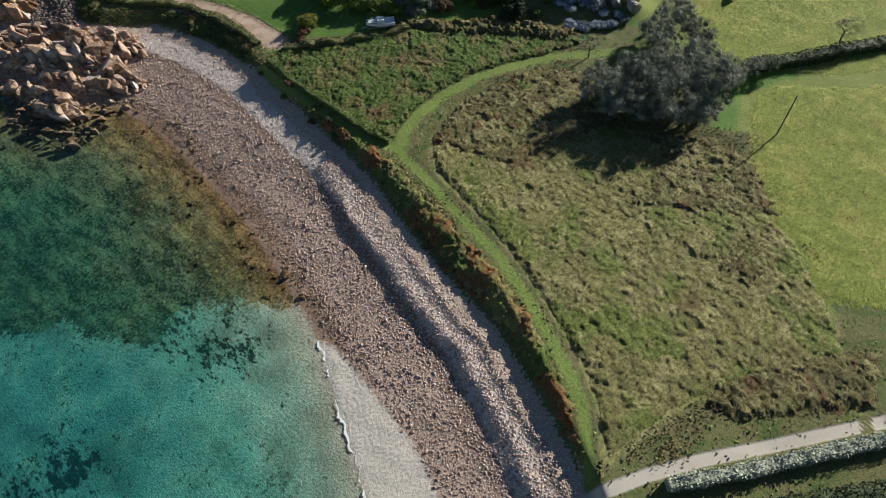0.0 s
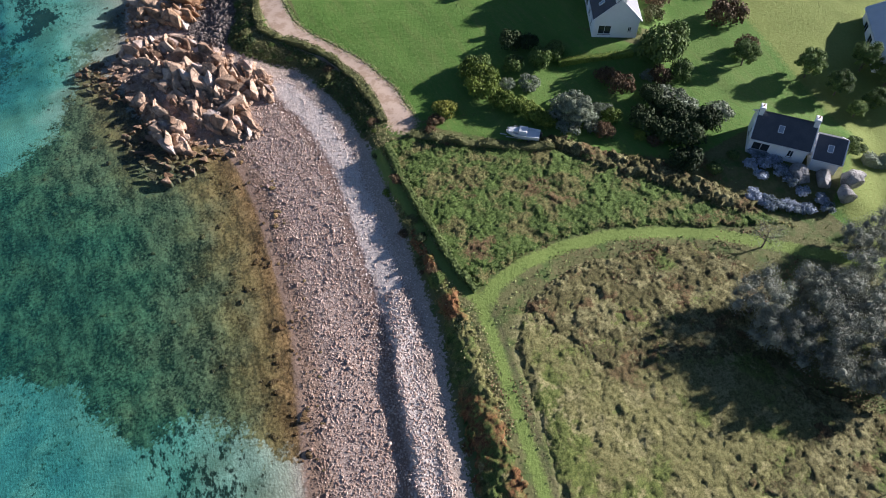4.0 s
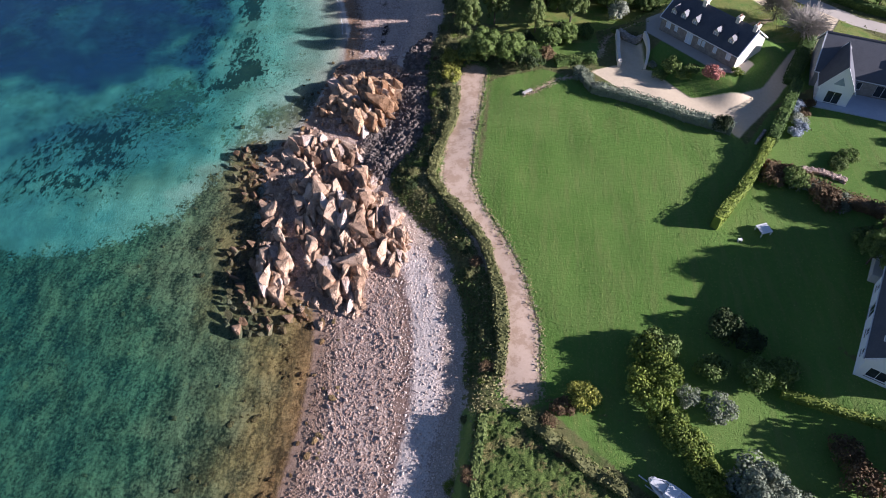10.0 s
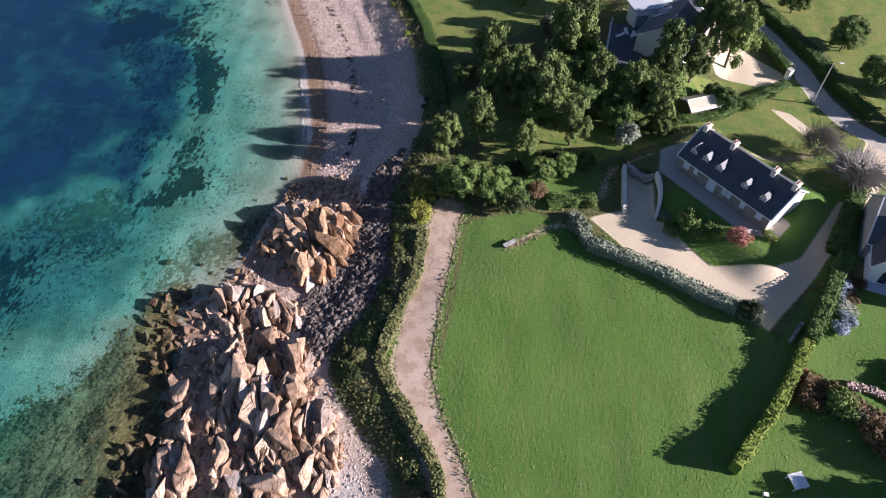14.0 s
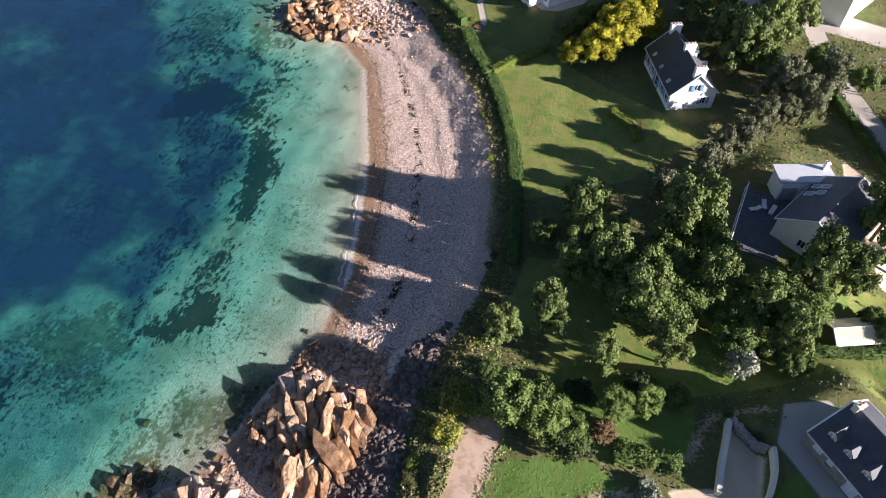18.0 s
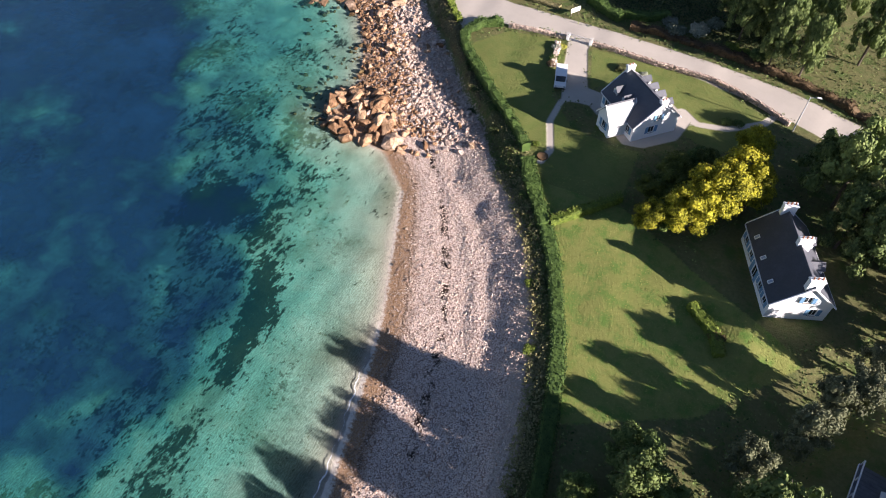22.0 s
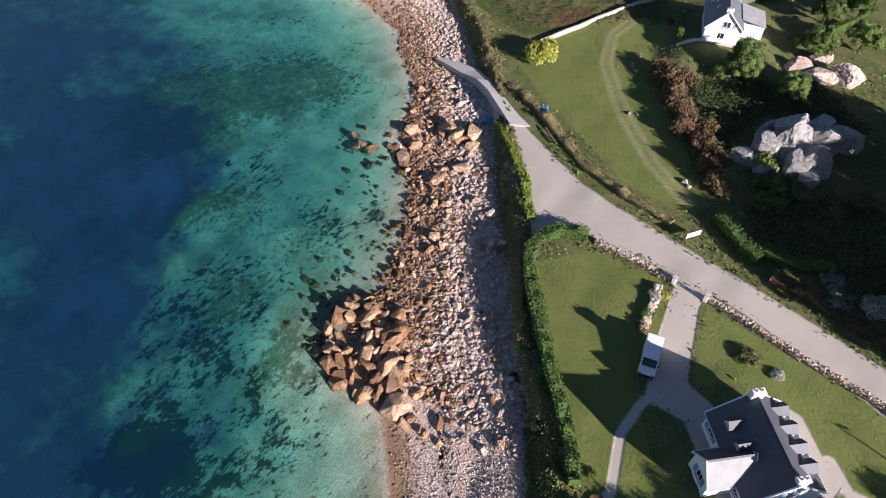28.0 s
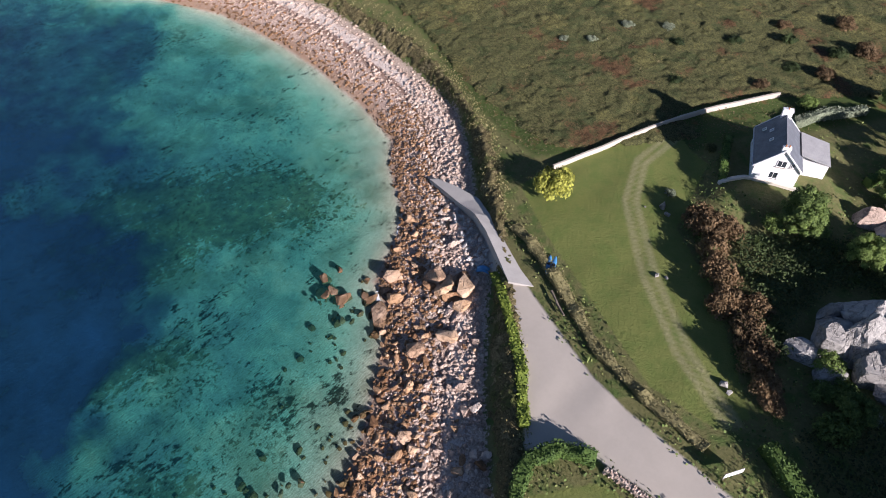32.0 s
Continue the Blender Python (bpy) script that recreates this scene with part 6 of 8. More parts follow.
KINDS = {"pine": (M_PINE, "pine", 2.0), "greypine": (M_GREYPINE, "pine", 2.0), "broad": (M_TREE, "round", 1.6), "light": (M_LIGHT, "round", 1.7), "gold": (M_GOLD, "round", 1.9), "cypress": (M_CYPRESS, "round", 1.7), "garden": (M_TREE, "round", 1.7), "palm": (M_LIME, "thin", 1.8), "willow": (M_WILLOW, "fuzzy", 1.9), "sapling": (M_WILLOW, "thin", 2.0), "greyleaf": (M_GREYTREE, "round", 1.5)}
STOCK = {}
for kind, (mat, form, tall) in KINDS.items():
    STOCK[kind] = []
    for _ in range(3):
        if form == "pine":
            crown = crown_mesh("crown", mat, pine_blobs(52), 2500, 0.046)
        elif form in ("fuzzy", "thin"):
            crown = crown_mesh("crown", mat, [(x * 1.1, y * 1.1, 0.15 + z * 1.05 * rng.uniform(0.7, 1.25), r) for x, y, z, r in round_blobs(34, 1.2, 0.72, (0.14, 0.34))], 4200 if form == "fuzzy" else 800, 0.027, core=0.5 if form == "fuzzy" else 0, loose=(0.5, 1.4))
        else:
            crown = crown_mesh("crown", mat, [(x, y, z * (tall / 1.45), r) for x, y, z, r in round_blobs(48, 1.1, 0.7, (0.13, 0.32))], 2400 if kind != "gold" else 2600, 0.046)
        STOCK[kind].append((crown, bough_mesh("trunk", M_BARK, 1.35 if form == "pine" else 0.95, rng.uniform(-0.25, 0.25), 8, 0.055)))

WORDS = {"pine": ("pine_tree", "tall dark green maritime pine with bare lower trunk"), "greypine": ("pine_tree", "thin grey-green pine with open branches"), "broad": ("tree", "dense dark green evergreen tree beside the gardens"),
         "light": ("tree", "light green oak tree with open crown"), "palm": ("palm_tree", "small light green palm by the lane"), "garden": ("tree", "rounded dark garden tree beside the white house"), "cypress": ("cypress_tree", "dark green cypress beside the golden one"), "gold": ("cypress_tree", "broad golden yellow cypress tree"), "willow": ("willow_tree", "grey-green willow in a rough meadow grove"), "sapling": ("willow_tree", "thin half-bare grey willow sapling"), "greyleaf": ("tree", "rounded grey-green garden tree")}


def tree(kind, x, y, r, up=1.0):
    name, label = WORDS[kind]
    crown, trunk = STOCK[kind][int(rng.integers(3))]
    t = empty(name, pose(x, y, height(x, y) - 0.1, 0, 0, rng.uniform(0, 360)) @ Matrix.Diagonal((r, r, r * up, 1)), label, "tree", WORDS[kind][0].replace("_", " ") + "s of the shore gardens")
    for n_, me in (("trunk", trunk), ("crown", crown)):
        o = new(n_, me)
        o.parent = t


TREES = {
    "willow": "76.1,62.8,3.6 72.8,57.3,3.5 63.4,58.1,4.0 57.5,56.3,4.3 60.4,52.6,4.3 62.3,48.0,4.3 68.8,48.1,3.2 50.8,61.9,3.8 49.9,57.9,3.2 52.1,54.5,3.8 54.1,50.5,3.9 57.3,46.9,3.2 58.3,61.1,2.9 74.5,46.5,2.0 77.6,44.8,1.7 66.5,53,4 70,63,3.4",
    "sapling": "59.4,69.3,2.6 94.5,39.4,2.9",
    "greyleaf": "48.6,100.4,3.3",
    "broad": "82,205,3.4 85,198,3.2 89,192.5,3.2 80,215,3.4 90,204,3.4 31,196.5,4.4 36,200.5,4 31,189.5,3.8 35.5,194,3.8 44,196.5,3.6 47.5,196,3.4 40.5,194.5,3.8 25.5,196,3.6 37,251,4.2 29.5,260,3.4 39.5,245,4 64.6,230.4,3.8 55.2,243.7,2.6 57.1,196.3,2.3 46.6,188.7,1.9 55.4,198,2.1 73,225,3.2 79,214,3 69,236,2.8 62,247,2.6 18.3,173,3.6 22.6,172.4,3.2 25.1,171.8,2.6 15.6,172.5,2.2 29.1,176.9,2.3 32.4,178.6,2.1 64.9,232.6,3.4 33.7,200.8,4.6 28.6,190.8,4.4 33.8,193.1,4.1 48.8,245.8,3.4 12.1,239.1,2.8 40.2,190.2,3.4 12.7,251.3,2.4 10.8,248.2,2.1 -30.2,317.5,3.4 -23,330,3.2 -26,341,3.2 -31,351,3.0 -22,346,3.2 -18,336,3.4",
    "pine": "8.5,292.5,3.4 11,297,3.8 14,291,3.6 6,321,3.6 -3,314,2.4    17,282.5,3.4 22,282,3.4 10.8,287.8,3.6 16.8,286.3,3.8 20.3,203.2,4 32.3,204.5,5.2 29.4,192.8,4.4 36.5,197.1,3.9 24.5,196.2,4 55.8,213.5,4.8 47.5,201.5,4.2 58.9,209.4,4.5 14.8,183.5,2.9 19.5,187,3.4 26.8,184,2.5 33.1,187.2,3.4 45.6,194.7,2.8 20.2,194.8,3.3 31.4,254.9,5.4 39.5,250.3,5.2 36.3,244.7,4.4 33,248,4 41.6,264.3,4.2 41.8,196.6,3.5 52,203,3.2 45.8,192.7,3 28.1,257.6,3.6 12.5,294.3,4.8 20.9,292.6,4.4 16.3,303.7,4.4 24,299,4.4 30,290,4.2 44,258,4.2 6,309,3.8 11,313,4.2 0,313,3.6 14,308,4 4,319,3.8 10,321,4 -3,321,3.2 19,316,4.2",
    "palm": "61.9,238.7,2.1 83,159,2.0",
    "cypress": "8.4,242.7,2.6 10.4,247.3,2.9 12.3,241.2,2.7 13.8,250.8,2.6 11,244,2.8 14.5,246.5,3",
    "garden": "91,157,2.8 89,152.5,2.2 86.5,162,2.6 69,127.6,3.2 72,125,3 67,130.5,2.4 100,86.6,2.6 100.3,81.7,2.5 98.6,90.8,3 88.7,93.3,2.9 108.2,83.7,3 90.5,88.2,2.5 80.7,99.6,2.6 94.3,83.7,2.1 90,83.3,1.7 74.5,129,3.2 72,133.6,2.8 79,127,3.4 83,132,3.2 76,138,2.6",
    "light": "19.2,205.2,3.5 23.2,202.3,3.1 15.6,199.2,2.4",
    "greypine": "46.4,235.4,3.5 49,242.2,3.4 43.4,233.5,2.6 36.2,222.9,2.9 29.8,212.1,2.8 33.9,217.4,3.2 37.4,224.2,3.3 42.8,237.6,3.8 40,230,3",
    "gold": "15.7,242,3.7 18.6,247.7,3.7 18.8,256,2.8 14.1,239.2,3.3 17.6,243.5,3.7 21,247.5,3 10.4,237.6,2.4",
}
for kind, text in TREES.items():
    for x, y, r in line(text):
        high = kind in ("pine", "greypine")
        tree(kind, x - (0.8 if high and y > 280 else 0.2), y - (2.3 if high else 0.0), r * (0.95 if kind != "gold" else 1.14), (1.95 if y > 280 else 1.6) if high else 1.45 if kind == "garden" and y > 118 else 1.05)

# two pale leafless trees behind the granite house
for x, y, r in ((68.6, 186.2, 3.2), (71.5, 179.6, 3.4)):
    t = empty("bare_tree", pose(x, y, height(x, y), 0, 0, 40 * x), "pale grey leafless tree by the gravel drive", "tree", "bare trees by the drive")
    o = new("trunk", bough_mesh("trunk", M_TWIG, r * 1.25, 0.4, 10, 0.16, r * 0.5))
    o.parent = t
    tw = []
    for _ in range(1700):
        d = rng.normal(0, 1, 3)
        d[2] = abs(d[2]) * 0.8
        d /= np.linalg.norm(d)
        a = d * r * rng.uniform(0.35, 0.7) + (0, 0, r * 0.55)
        b = a + (d + rng.normal(0, 0.45, 3)) * r * rng.uniform(0.2, 0.45)
        tw.append((a, b))
    co = np.concatenate([[a, b, b + (0.05, 0.05, 0.07), a + (0.07, 0.07, 0.02)] for a, b in tw])
    o = new("crown", raw_mesh("crown", co, np.arange(len(co)).reshape(-1, 4), M_TWIG))
    o.parent = t

SHRUB_MATS = {"green": (M_TREE, "rounded green garden shrub"), "brown": (M_BROWN, "brown autumn shrub in a garden border"), "lime": (M_LIME, "bright green leafy shrub"), "grey": (M_GREYTREE, "grey-green bushy garden shrub"), "dark": (M_DARK, "dark evergreen bush on grass"), "olive": (M_OLIVE, "olive green tamarisk bush"),
              "yellow": (M_YELLOW, "yellow-green bush at the edge of a lawn"), "red": (M_RED, "red-leaved shrub in the flower bed"), "pale": (M_PALE, "silvery pale shrub by a path"), "pink": (M_RED, "pink flowering shrub beside a hedge")}
SHRUBS = {
    "olive": "-4.8,269.4,1.3 -5.7,268.8,.7 -46.5,323,1 73.3,115.2,1.9",
    "brown": "-43,352,1.6 -41,363,1.9 -49,343,1.3 -47,369,1.8 -55,362,1.4 72.2,136.5,1.9 64.8,141,2.1 28.4,174.1,1.6 68,161.5,1 58.6,145.1,1.7 61.1,146.1,1.6 23,224.9,1 -16.4,265.6,.9 -38.3,309.4,2.4 -33.7,303,2.2 -24,296,2.2 -30.4,300,2.2 -27.3,301.4,2 -4.1,300.6,1.7 -40.1,309.8,2.2 -36.4,310.7,2 -35.7,306,2.1 -32.4,302.5,2 -30.4,298.6,1.9 -26.6,297.5,2.2 -23.7,294.1,2 -21.3,292.5,1.9 -19.5,291.2,1.5 51.2,96.3,1.7 58.1,106.2,1.8 58.4,103.1,2.2 57.3,91.5,1.2 29.2,109.9,1.4 27.5,108.1,1.1 76.8,119.2,2.5 65.9,102.4,1.9 66.7,159.3,1.1 28.7,104.9,.9 83.3,102.2,2.1 85.4,110.3,3.4",
    "green": "70.5,150,1.5 79.5,145.5,2.2 81.5,148,2 84,130.5,2.2 80.5,132.5,2 77.5,135,2 79.8,137.1,2.6 61.6,144.7,2 62,83.1,1.3 65.8,83.9,1 40.3,180.3,.8 35.7,172.7,1.2 48.2,168.9,1.7 51,167.9,1.3 33,172.6,1.4 31,172.7,1.4 46.5,168.3,1.3 49.5,167.2,1.2 69,149.3,1.3 17.5,174.6,1.6 21.1,176.7,1.7 35.3,180.5,1.6 48.3,189.8,1.5 44.9,190.4,1.6 14.6,177.6,1.5 -16.7,267.3,1 13.8,263.6,.9 15.5,264,.9 14.1,281.5,1.8 -17.5,299.7,1.8 -14.6,297.2,1.8 -32.5,314.8,1.6 -41.3,342.6,1.6 -13.6,292.4,2 -16.7,296.1,1.5 -28.4,317.7,2.2 45.6,114.9,2.0 50.4,114.2,2.2 53.2,114.6,2.0 67.6,106.0,3.9 46.8,93.6,1.3 70.5,132.1,2.6 68.3,134.6,2.0 76.0,134.4,3.3 78.7,130.2,3.2 68.0,112.8,1.3 69.2,101.4,2.1 39.9,117.1,2.5 68.6,148.2,1.4 86.8,123,3.3 72.5,108.5,3 61,197.3,1.4 65,200.9,1.2",
    "lime": "57.7,166.8,1.1 -3.3,253,.5 -1.8,252,.5 -10.6,246.6,.6 9.5,282.3,1.5 11.7,282.3,1.1 39.1,116.3,2.4 40.2,113.6,2.2 37.9,113.0,2.1 38.9,110.3,2.2 40.5,107.7,2.2 42.2,105.8,2.1 43.2,102.9,1.9 43.8,101.4,1.6 53.8,98.3,1.7 55.9,93.3,1.2 49.9,167.2,1.3",
    "grey": "-78,336,1.0 -76,344,1.2 -70,348,1.2 -82,333,0.9 34.3,167.9,1.6 45.4,170.5,.9 62.5,144.3,1.6 64.7,143.3,1.6 66.5,141.2,1.8 -0.4,283.2,2 5.3,287.5,1.7 -45.8,311.9,.9 -11.8,296.8,1.4 42.8,111.7,1.4 46.1,110.6,1.9 48.1,102.5,3.0 49.9,100.1,2.6 46.8,99.4,2.1 53.5,100.0,1.8 50.2,97.9,1.6 65.0,103.7,1.5 62.9,98.7,2.8 65.2,94.5,2.8 65.9,97.6,2.1 70,92,2.4",
    "dark": "-59,352,1.5 -48,351,1.4 -60,335,1.1 -52,358,1.5 -66,345,1.2 -44,359,1.6 94.1,118.7,3.3 53.9,155.6,1.6 25,177.6,1.9 31,180.1,1.9 48.0,120.3,2.2 50.3,118.6,1.9 61.7,99.1,2.1 57.4,95.4,2.3 59.1,92.0,2.5 61.5,89.6,2.7 59.0,86.0,2.4 79.4,124.2,2.5 69.4,106.5,2.8 63.5,93,2.4 62,95.5,2.2 66.5,91,2.4 25.3,171,2.6",
    "yellow": "12.6,172.6,2.1 12.8,168.4,1.7 -16.7,270.9,.8 -58.9,302,2.9 31.4,111.1,1.8",
    "red": "53.7,165.8,1.6", "pink": "58.7,148.1,1.1",
    "pale": "41.4,187.2,2 65.4,157.5,1.5 -17.5,270.2,.9 -1.4,269.3,.8 3.3,284.5,1.6 -2,285.5,1.4",
}
SHRUB_STOCK = {}
for key, (mat, label) in SHRUB_MATS.items():
    SHRUB_STOCK[key] = [crown_mesh("shrub", mat, [(x, y, z * 0.62, r) for x, y, z, r in round_blobs(22, 0.9, 0.64, (0.15, 0.38), 0.6)], 1150, 0.068, core=0) for _ in range(2 if key in ("red", "pink", "pale") else 3)]
for key, text in SHRUBS.items():
    for x, y, r in line(text):
        o = new("shrub", SHRUB_STOCK[key][int(rng.integers(len(SHRUB_STOCK[key])))])
        r *= 1.15
        o.matrix_world = pose(x, y, height(x, y) - 0.15 * r, 0, 0, rng.uniform(0, 360)) @ Matrix.Diagonal((r, r, r * (rng.uniform(0.8, 1.1) if r < 1.8 or key == "grey" else rng.uniform(1.15, 1.5)), 1))
        tagged(o, SHRUB_MATS[key][1], "shrub", key + " shrubs")
# clumps of scrub along the top of the low cliff
for k in range(70):
    i = int(rng.integers(8, 31))
    u = rng.random()
    x, y = CLIFF[i] * (1 - u) + CLIFF[i + 1] * u + rng.normal(0, 0.7, 2) + (-0.6, 0)
    if math.hypot(x + 60, y - 288) < 9:
        continue
    key = str(rng.choice(["olive", "olive", "green", "brown", "dark", "lime"]))
    o = new("shrub", SHRUB_STOCK[key][int(rng.integers(len(SHRUB_STOCK[key])))])
    r = rng.uniform(0.5, 1.15)
    o.matrix_world = pose(x, y, height(x, y) - 0.2 * r, 0, 0, rng.uniform(0, 360)) @ Matrix.Diagonal((r * rng.uniform(0.9, 1.4), r, r * rng.uniform(0.6, 0.9), 1))
    tagged(o, "low windblown clump of scrub on the cliff edge", "shrub", "scrub clumps on the cliff")
hyd = [crown_mesh("hydrangea", M_BLOSSOM, [(x, y, z * 0.6, r) for x, y, z, r in round_blobs(9, 0.7, 0.6)], 420, 0.11) for _ in range(2)]
for x, y, r in line("68.9,83,1.2 69,80.6,1.3 70,78.5,1.3 70.3,76.3,1.3 64.1,77,1.4 65.4,74.7,1.4 67.7,73.4,1.3 69.4,71.6,1.4 72,70.7,1.2 66.7,81.3,1.3 70.6,74.2,1.2 72.1,72.1,1.2 67,79,1.3 65.1,156.1,1.4 64.2,154.5,1.3 69.8,82.3,1.2 71,80.7,1.1 65,75.3,1.3 66.8,73.6,1.3 68.2,72.2,1.2 66,161.2,1.3 65.2,159.6,1.2"):
    o = new("hydrangea", hyd[int(rng.integers(2))])
    o.matrix_world = pose(x, y, height(x, y) - 0.2, 0, 0, rng.uniform(0, 360)) @ Matrix.Diagonal((r, r, r, 1))
    tagged(o, "pale blue and white hydrangea bush in bloom", "hydrangea", "hydrangeas")


def hedge(text, width, tall, mat, label, dense=26, size=0.17, ragged=0.12, name="hedge"):
    """A clipped or ragged hedge along a line: a core with leaf clumps over its sides and top."""
    pts = line(text)
    seg = np.linalg.norm(np.diff(pts, axis=0), axis=1)
    run = np.concatenate([[0], np.cumsum(seg)])
    k = max(int(run[-1] / 0.7), 2)
    t = np.linspace(0, run[-1], k)
    cx, cy = np.interp(t, run, pts[:, 0]), np.interp(t, run, pts[:, 1])
    tx, ty = np.gradient(cx), np.gradient(cy)
    m = np.hypot(tx, ty) + 1e-9
    nx_, ny_ = -ty / m, tx / m
    cz = lay(cx, cy)[0]
    hh = tall * (1 + ragged * np.interp(t, np.arange(0, run[-1] + 2, 1.3), rng.normal(0, 1, len(np.arange(0, run[-1] + 2, 1.3)))))
    ww = width / 2 * (1 + 0.6 * ragged * np.interp(t, np.arange(0, run[-1] + 2, 1.7), rng.normal(0, 1, len(np.arange(0, run[-1] + 2, 1.7)))))
    prof = [(-1, -0.3), (-1, 0.8), (-0.7, 1), (0.7, 1), (1, 0.8), (1, -0.3)]
    core = np.stack([np.stack([cx + nx_ * ww * a * 0.85, cy + ny_ * ww * a * 0.85, cz + hh * b * 0.9], -1) for a, b in prof], 1)
    co = [core.reshape(-1, 3)]
    n6 = len(prof)
    fa = [[i * n6 + j, i * n6 + (j + 1) % n6, (i + 1) * n6 + (j + 1) % n6, (i + 1) * n6 + j] for i in range(k - 1) for j in range(n6)]
    fa += [[0, 1, 4, 5], [1, 2, 3, 4], [(k - 1) * n6 + j for j in (5, 4, 1, 0)], [(k - 1) * n6 + j for j in (4, 3, 2, 1)]]
    n = int(run[-1] * (width + 2 * tall) * dense)
    u = rng.uniform(0, run[-1], n)
    side = rng.uniform(0, width + 2 * tall, n)
    a = np.where(side < tall, -1.0, np.where(side > tall + width, 1.0, (side - tall) / width * 2 - 1))
    b = np.where(side < tall, side / tall, np.where(side > tall + width, (side - tall - width) / tall, 1.0))
    ix, iy, iz, inx, iny, ih, iw = (np.interp(u, t, v) for v in (cx, cy, cz, nx_, ny_, hh, ww))
    pos = np.stack([ix + inx * iw * a, iy + iny * iw * a, iz + ih * b], -1) + rng.normal(0, 0.06, (n, 3))
    out = np.stack([inx * a * (b < 0.99), iny * a * (b < 0.99), np.where(b > 0.9, 1.0, 0.25)], -1)
    lc, lf = leaves(pos, out, np.full(n, size))
    h = empty(name, pose(pts[0][0], pts[0][1], cz[0]), label, "hedge")
    for n_, c_, f_ in (("core", co[0], np.array(fa)), ("foliage", lc, lf)):
        o = new(n_, raw_mesh(n_, c_ - (*pts[0], cz[0]), f_, mat))
        o.parent = h
    return h


hedge("-29.5,273.4 -33,271.6 -34.6,268.5 -33.2,264.9 -30.3,262 -26,258 -21.7,254 -18,251 -14.5,248 -11.4,244.5", 1.6, 1.5, M_BOX_HEDGE, "thick clipped green hedge round the seaward lawn", 26, 0.16, 0.22)
hedge("-10.4,243 -8.6,240 -5.4,235.8 -2.6,232.4", 2.2, 1.0, M_BOX_HEDGE, "broad grey-green hedge along the sea path")
hedge("-2.3,233 0.5,236 5,241.2", 1.3, 1.2, M_LIME, "clipped bright green hedge between two gardens")
hedge("-2.5,232.3 1.6,226 4,221 6.2,216.5 8,211.5 9.6,206 11.3,200 12.6,194", 2.0, 0.85, M_BOX_HEDGE, "long dark hedge on the cliff edge below the field", 30, 0.14, 0.15)
hedge("33.4,170.1 35.6,164.8", 1.6, 1.3, M_GREYTREE, "grey-green escallonia hedge at the corner of the lawn")
hedge("35.6,164.8 39,163.2 43.1,161.4 47,159.2 50.7,157.2 55.3,154.9", 1.7, 1.4, M_GREYTREE, "long grey-green hedge between lawn and gravel drive")
hedge("49.6,136.2 52.4,140 55.3,144 57.6,148 59.6,151.8", 1.2, 2.0, M_LIME, "overgrown green hedge dividing two lawns")
hedge("60,152 63,157.8 66.4,164.5", 1.5, 2.3, M_BOX_HEDGE, "straight clipped hedge beside the drive")
hedge("58.8,147.5 63,145 67.5,141.5 72,139.5", 2.0, 1.3, M_BROWN, "mixed brown shrub border behind the garden")
hedge("53,112.6 57,111 61,109.6 64.5,108.4", 1.0, 0.8, M_LIME, "low yellow-green hedge in front of the white house")
hedge("24.5,109 29.3,104.6 35.3,100.6 42.6,96.6", 1.5, 0.9, M_OLIVE, "scrubby olive hedge between bracken and garden", 26, 0.16, 0.35)
hedge("22,113.5 22.4,118 21.6,126 19.5,133.5 14.8,140 11.2,145 12.2,152 13.6,158 13.5,166", 1.5, 0.8, M_OLIVE, "low windswept scrub along the coast path", 24, 0.18, 0.3)
hedge("83.1,75.2 88.5,73 96.5,72.6 103.1,72.2 111.1,72.4 122,72", 1.9, 1.5, M_GREYTREE, "loose grey-green hedge between garden and hay field", 26, 0.16, 0.35)
hedge("75.1,48 83.9,42 98.1,33.7 120,22", 2.4, 1.6, M_DARK, "dark field hedge running inland")
hedge("4.3,20.1 10.5,15.4 17.8,10.4 25.7,4.8 32,0", 1.5, 1.2, M_PALE, "pale blossoming hedge along the lane")
hedge("-12,16 -2,17 6,12 14,6 24,-2", 4.0, 1.8, M_DARK, "tall dark hedge beside the lane")
hedge("-8,281.6 -3,281.6 4,281 12,280.2 20,278.8 28,276 40,270", 1.6, 1.1, M_BROWN, "shrubby hedge along the far side of the road", 24, 0.18, 0.3)
hedge("-17.8,286.4 -13.9,284.3 -10.4,282.9", 1.8, 1.4, M_BOX_HEDGE, "square clipped hedge by the white sign")
hedge("-10.4,284.4 -6.3,285.2 -2.7,287.1", 1.6, 1.3, M_BOX_HEDGE, "clipped hedge beside the road")
hedge("-58.5,293.2 -54.5,292.2 -46.3,288.8 -38,284.6 -30,282.9 -22,282.2", 1.4, 0.7, M_VERGE, "rough grassy bank between road and lawn", 40, 0.13, 0.35)
hedge("-37.5,271.2 -43,277 -49,281.4 -55.5,286", 1.2, 0.7, M_LIME, "grassy verge above the boulders", 26, 0.17, 0.3)
hedge("-41.5,317.4 -43.6,321.5 -45.4,325.5", 1.0, 1.0, M_BOX_HEDGE, "low hedge beside the cottage terrace")
hedge("-40.5,336.5 -38,342 -34,347", 1.2, 1.4, M_GREYTREE, "clipped grey hedge behind the cottage")
hedge("-27,331 -25,337 -22,343", 1.2, 1.4, M_BOX_HEDGE, "clipped green hedge near the boulders")
hedge("51.5,240.5 54,236 58.9,227.2 64.2,219.5 67.6,211.5 69,206", 1.5, 1.3, M_BOX_HEDGE, "clipped hedge beside the back lane")
hedge("49,192 56,194.3 62,199 68,203.5", 1.5, 1.1, M_BOX_HEDGE, "clipped hedge between lawn and gateway")
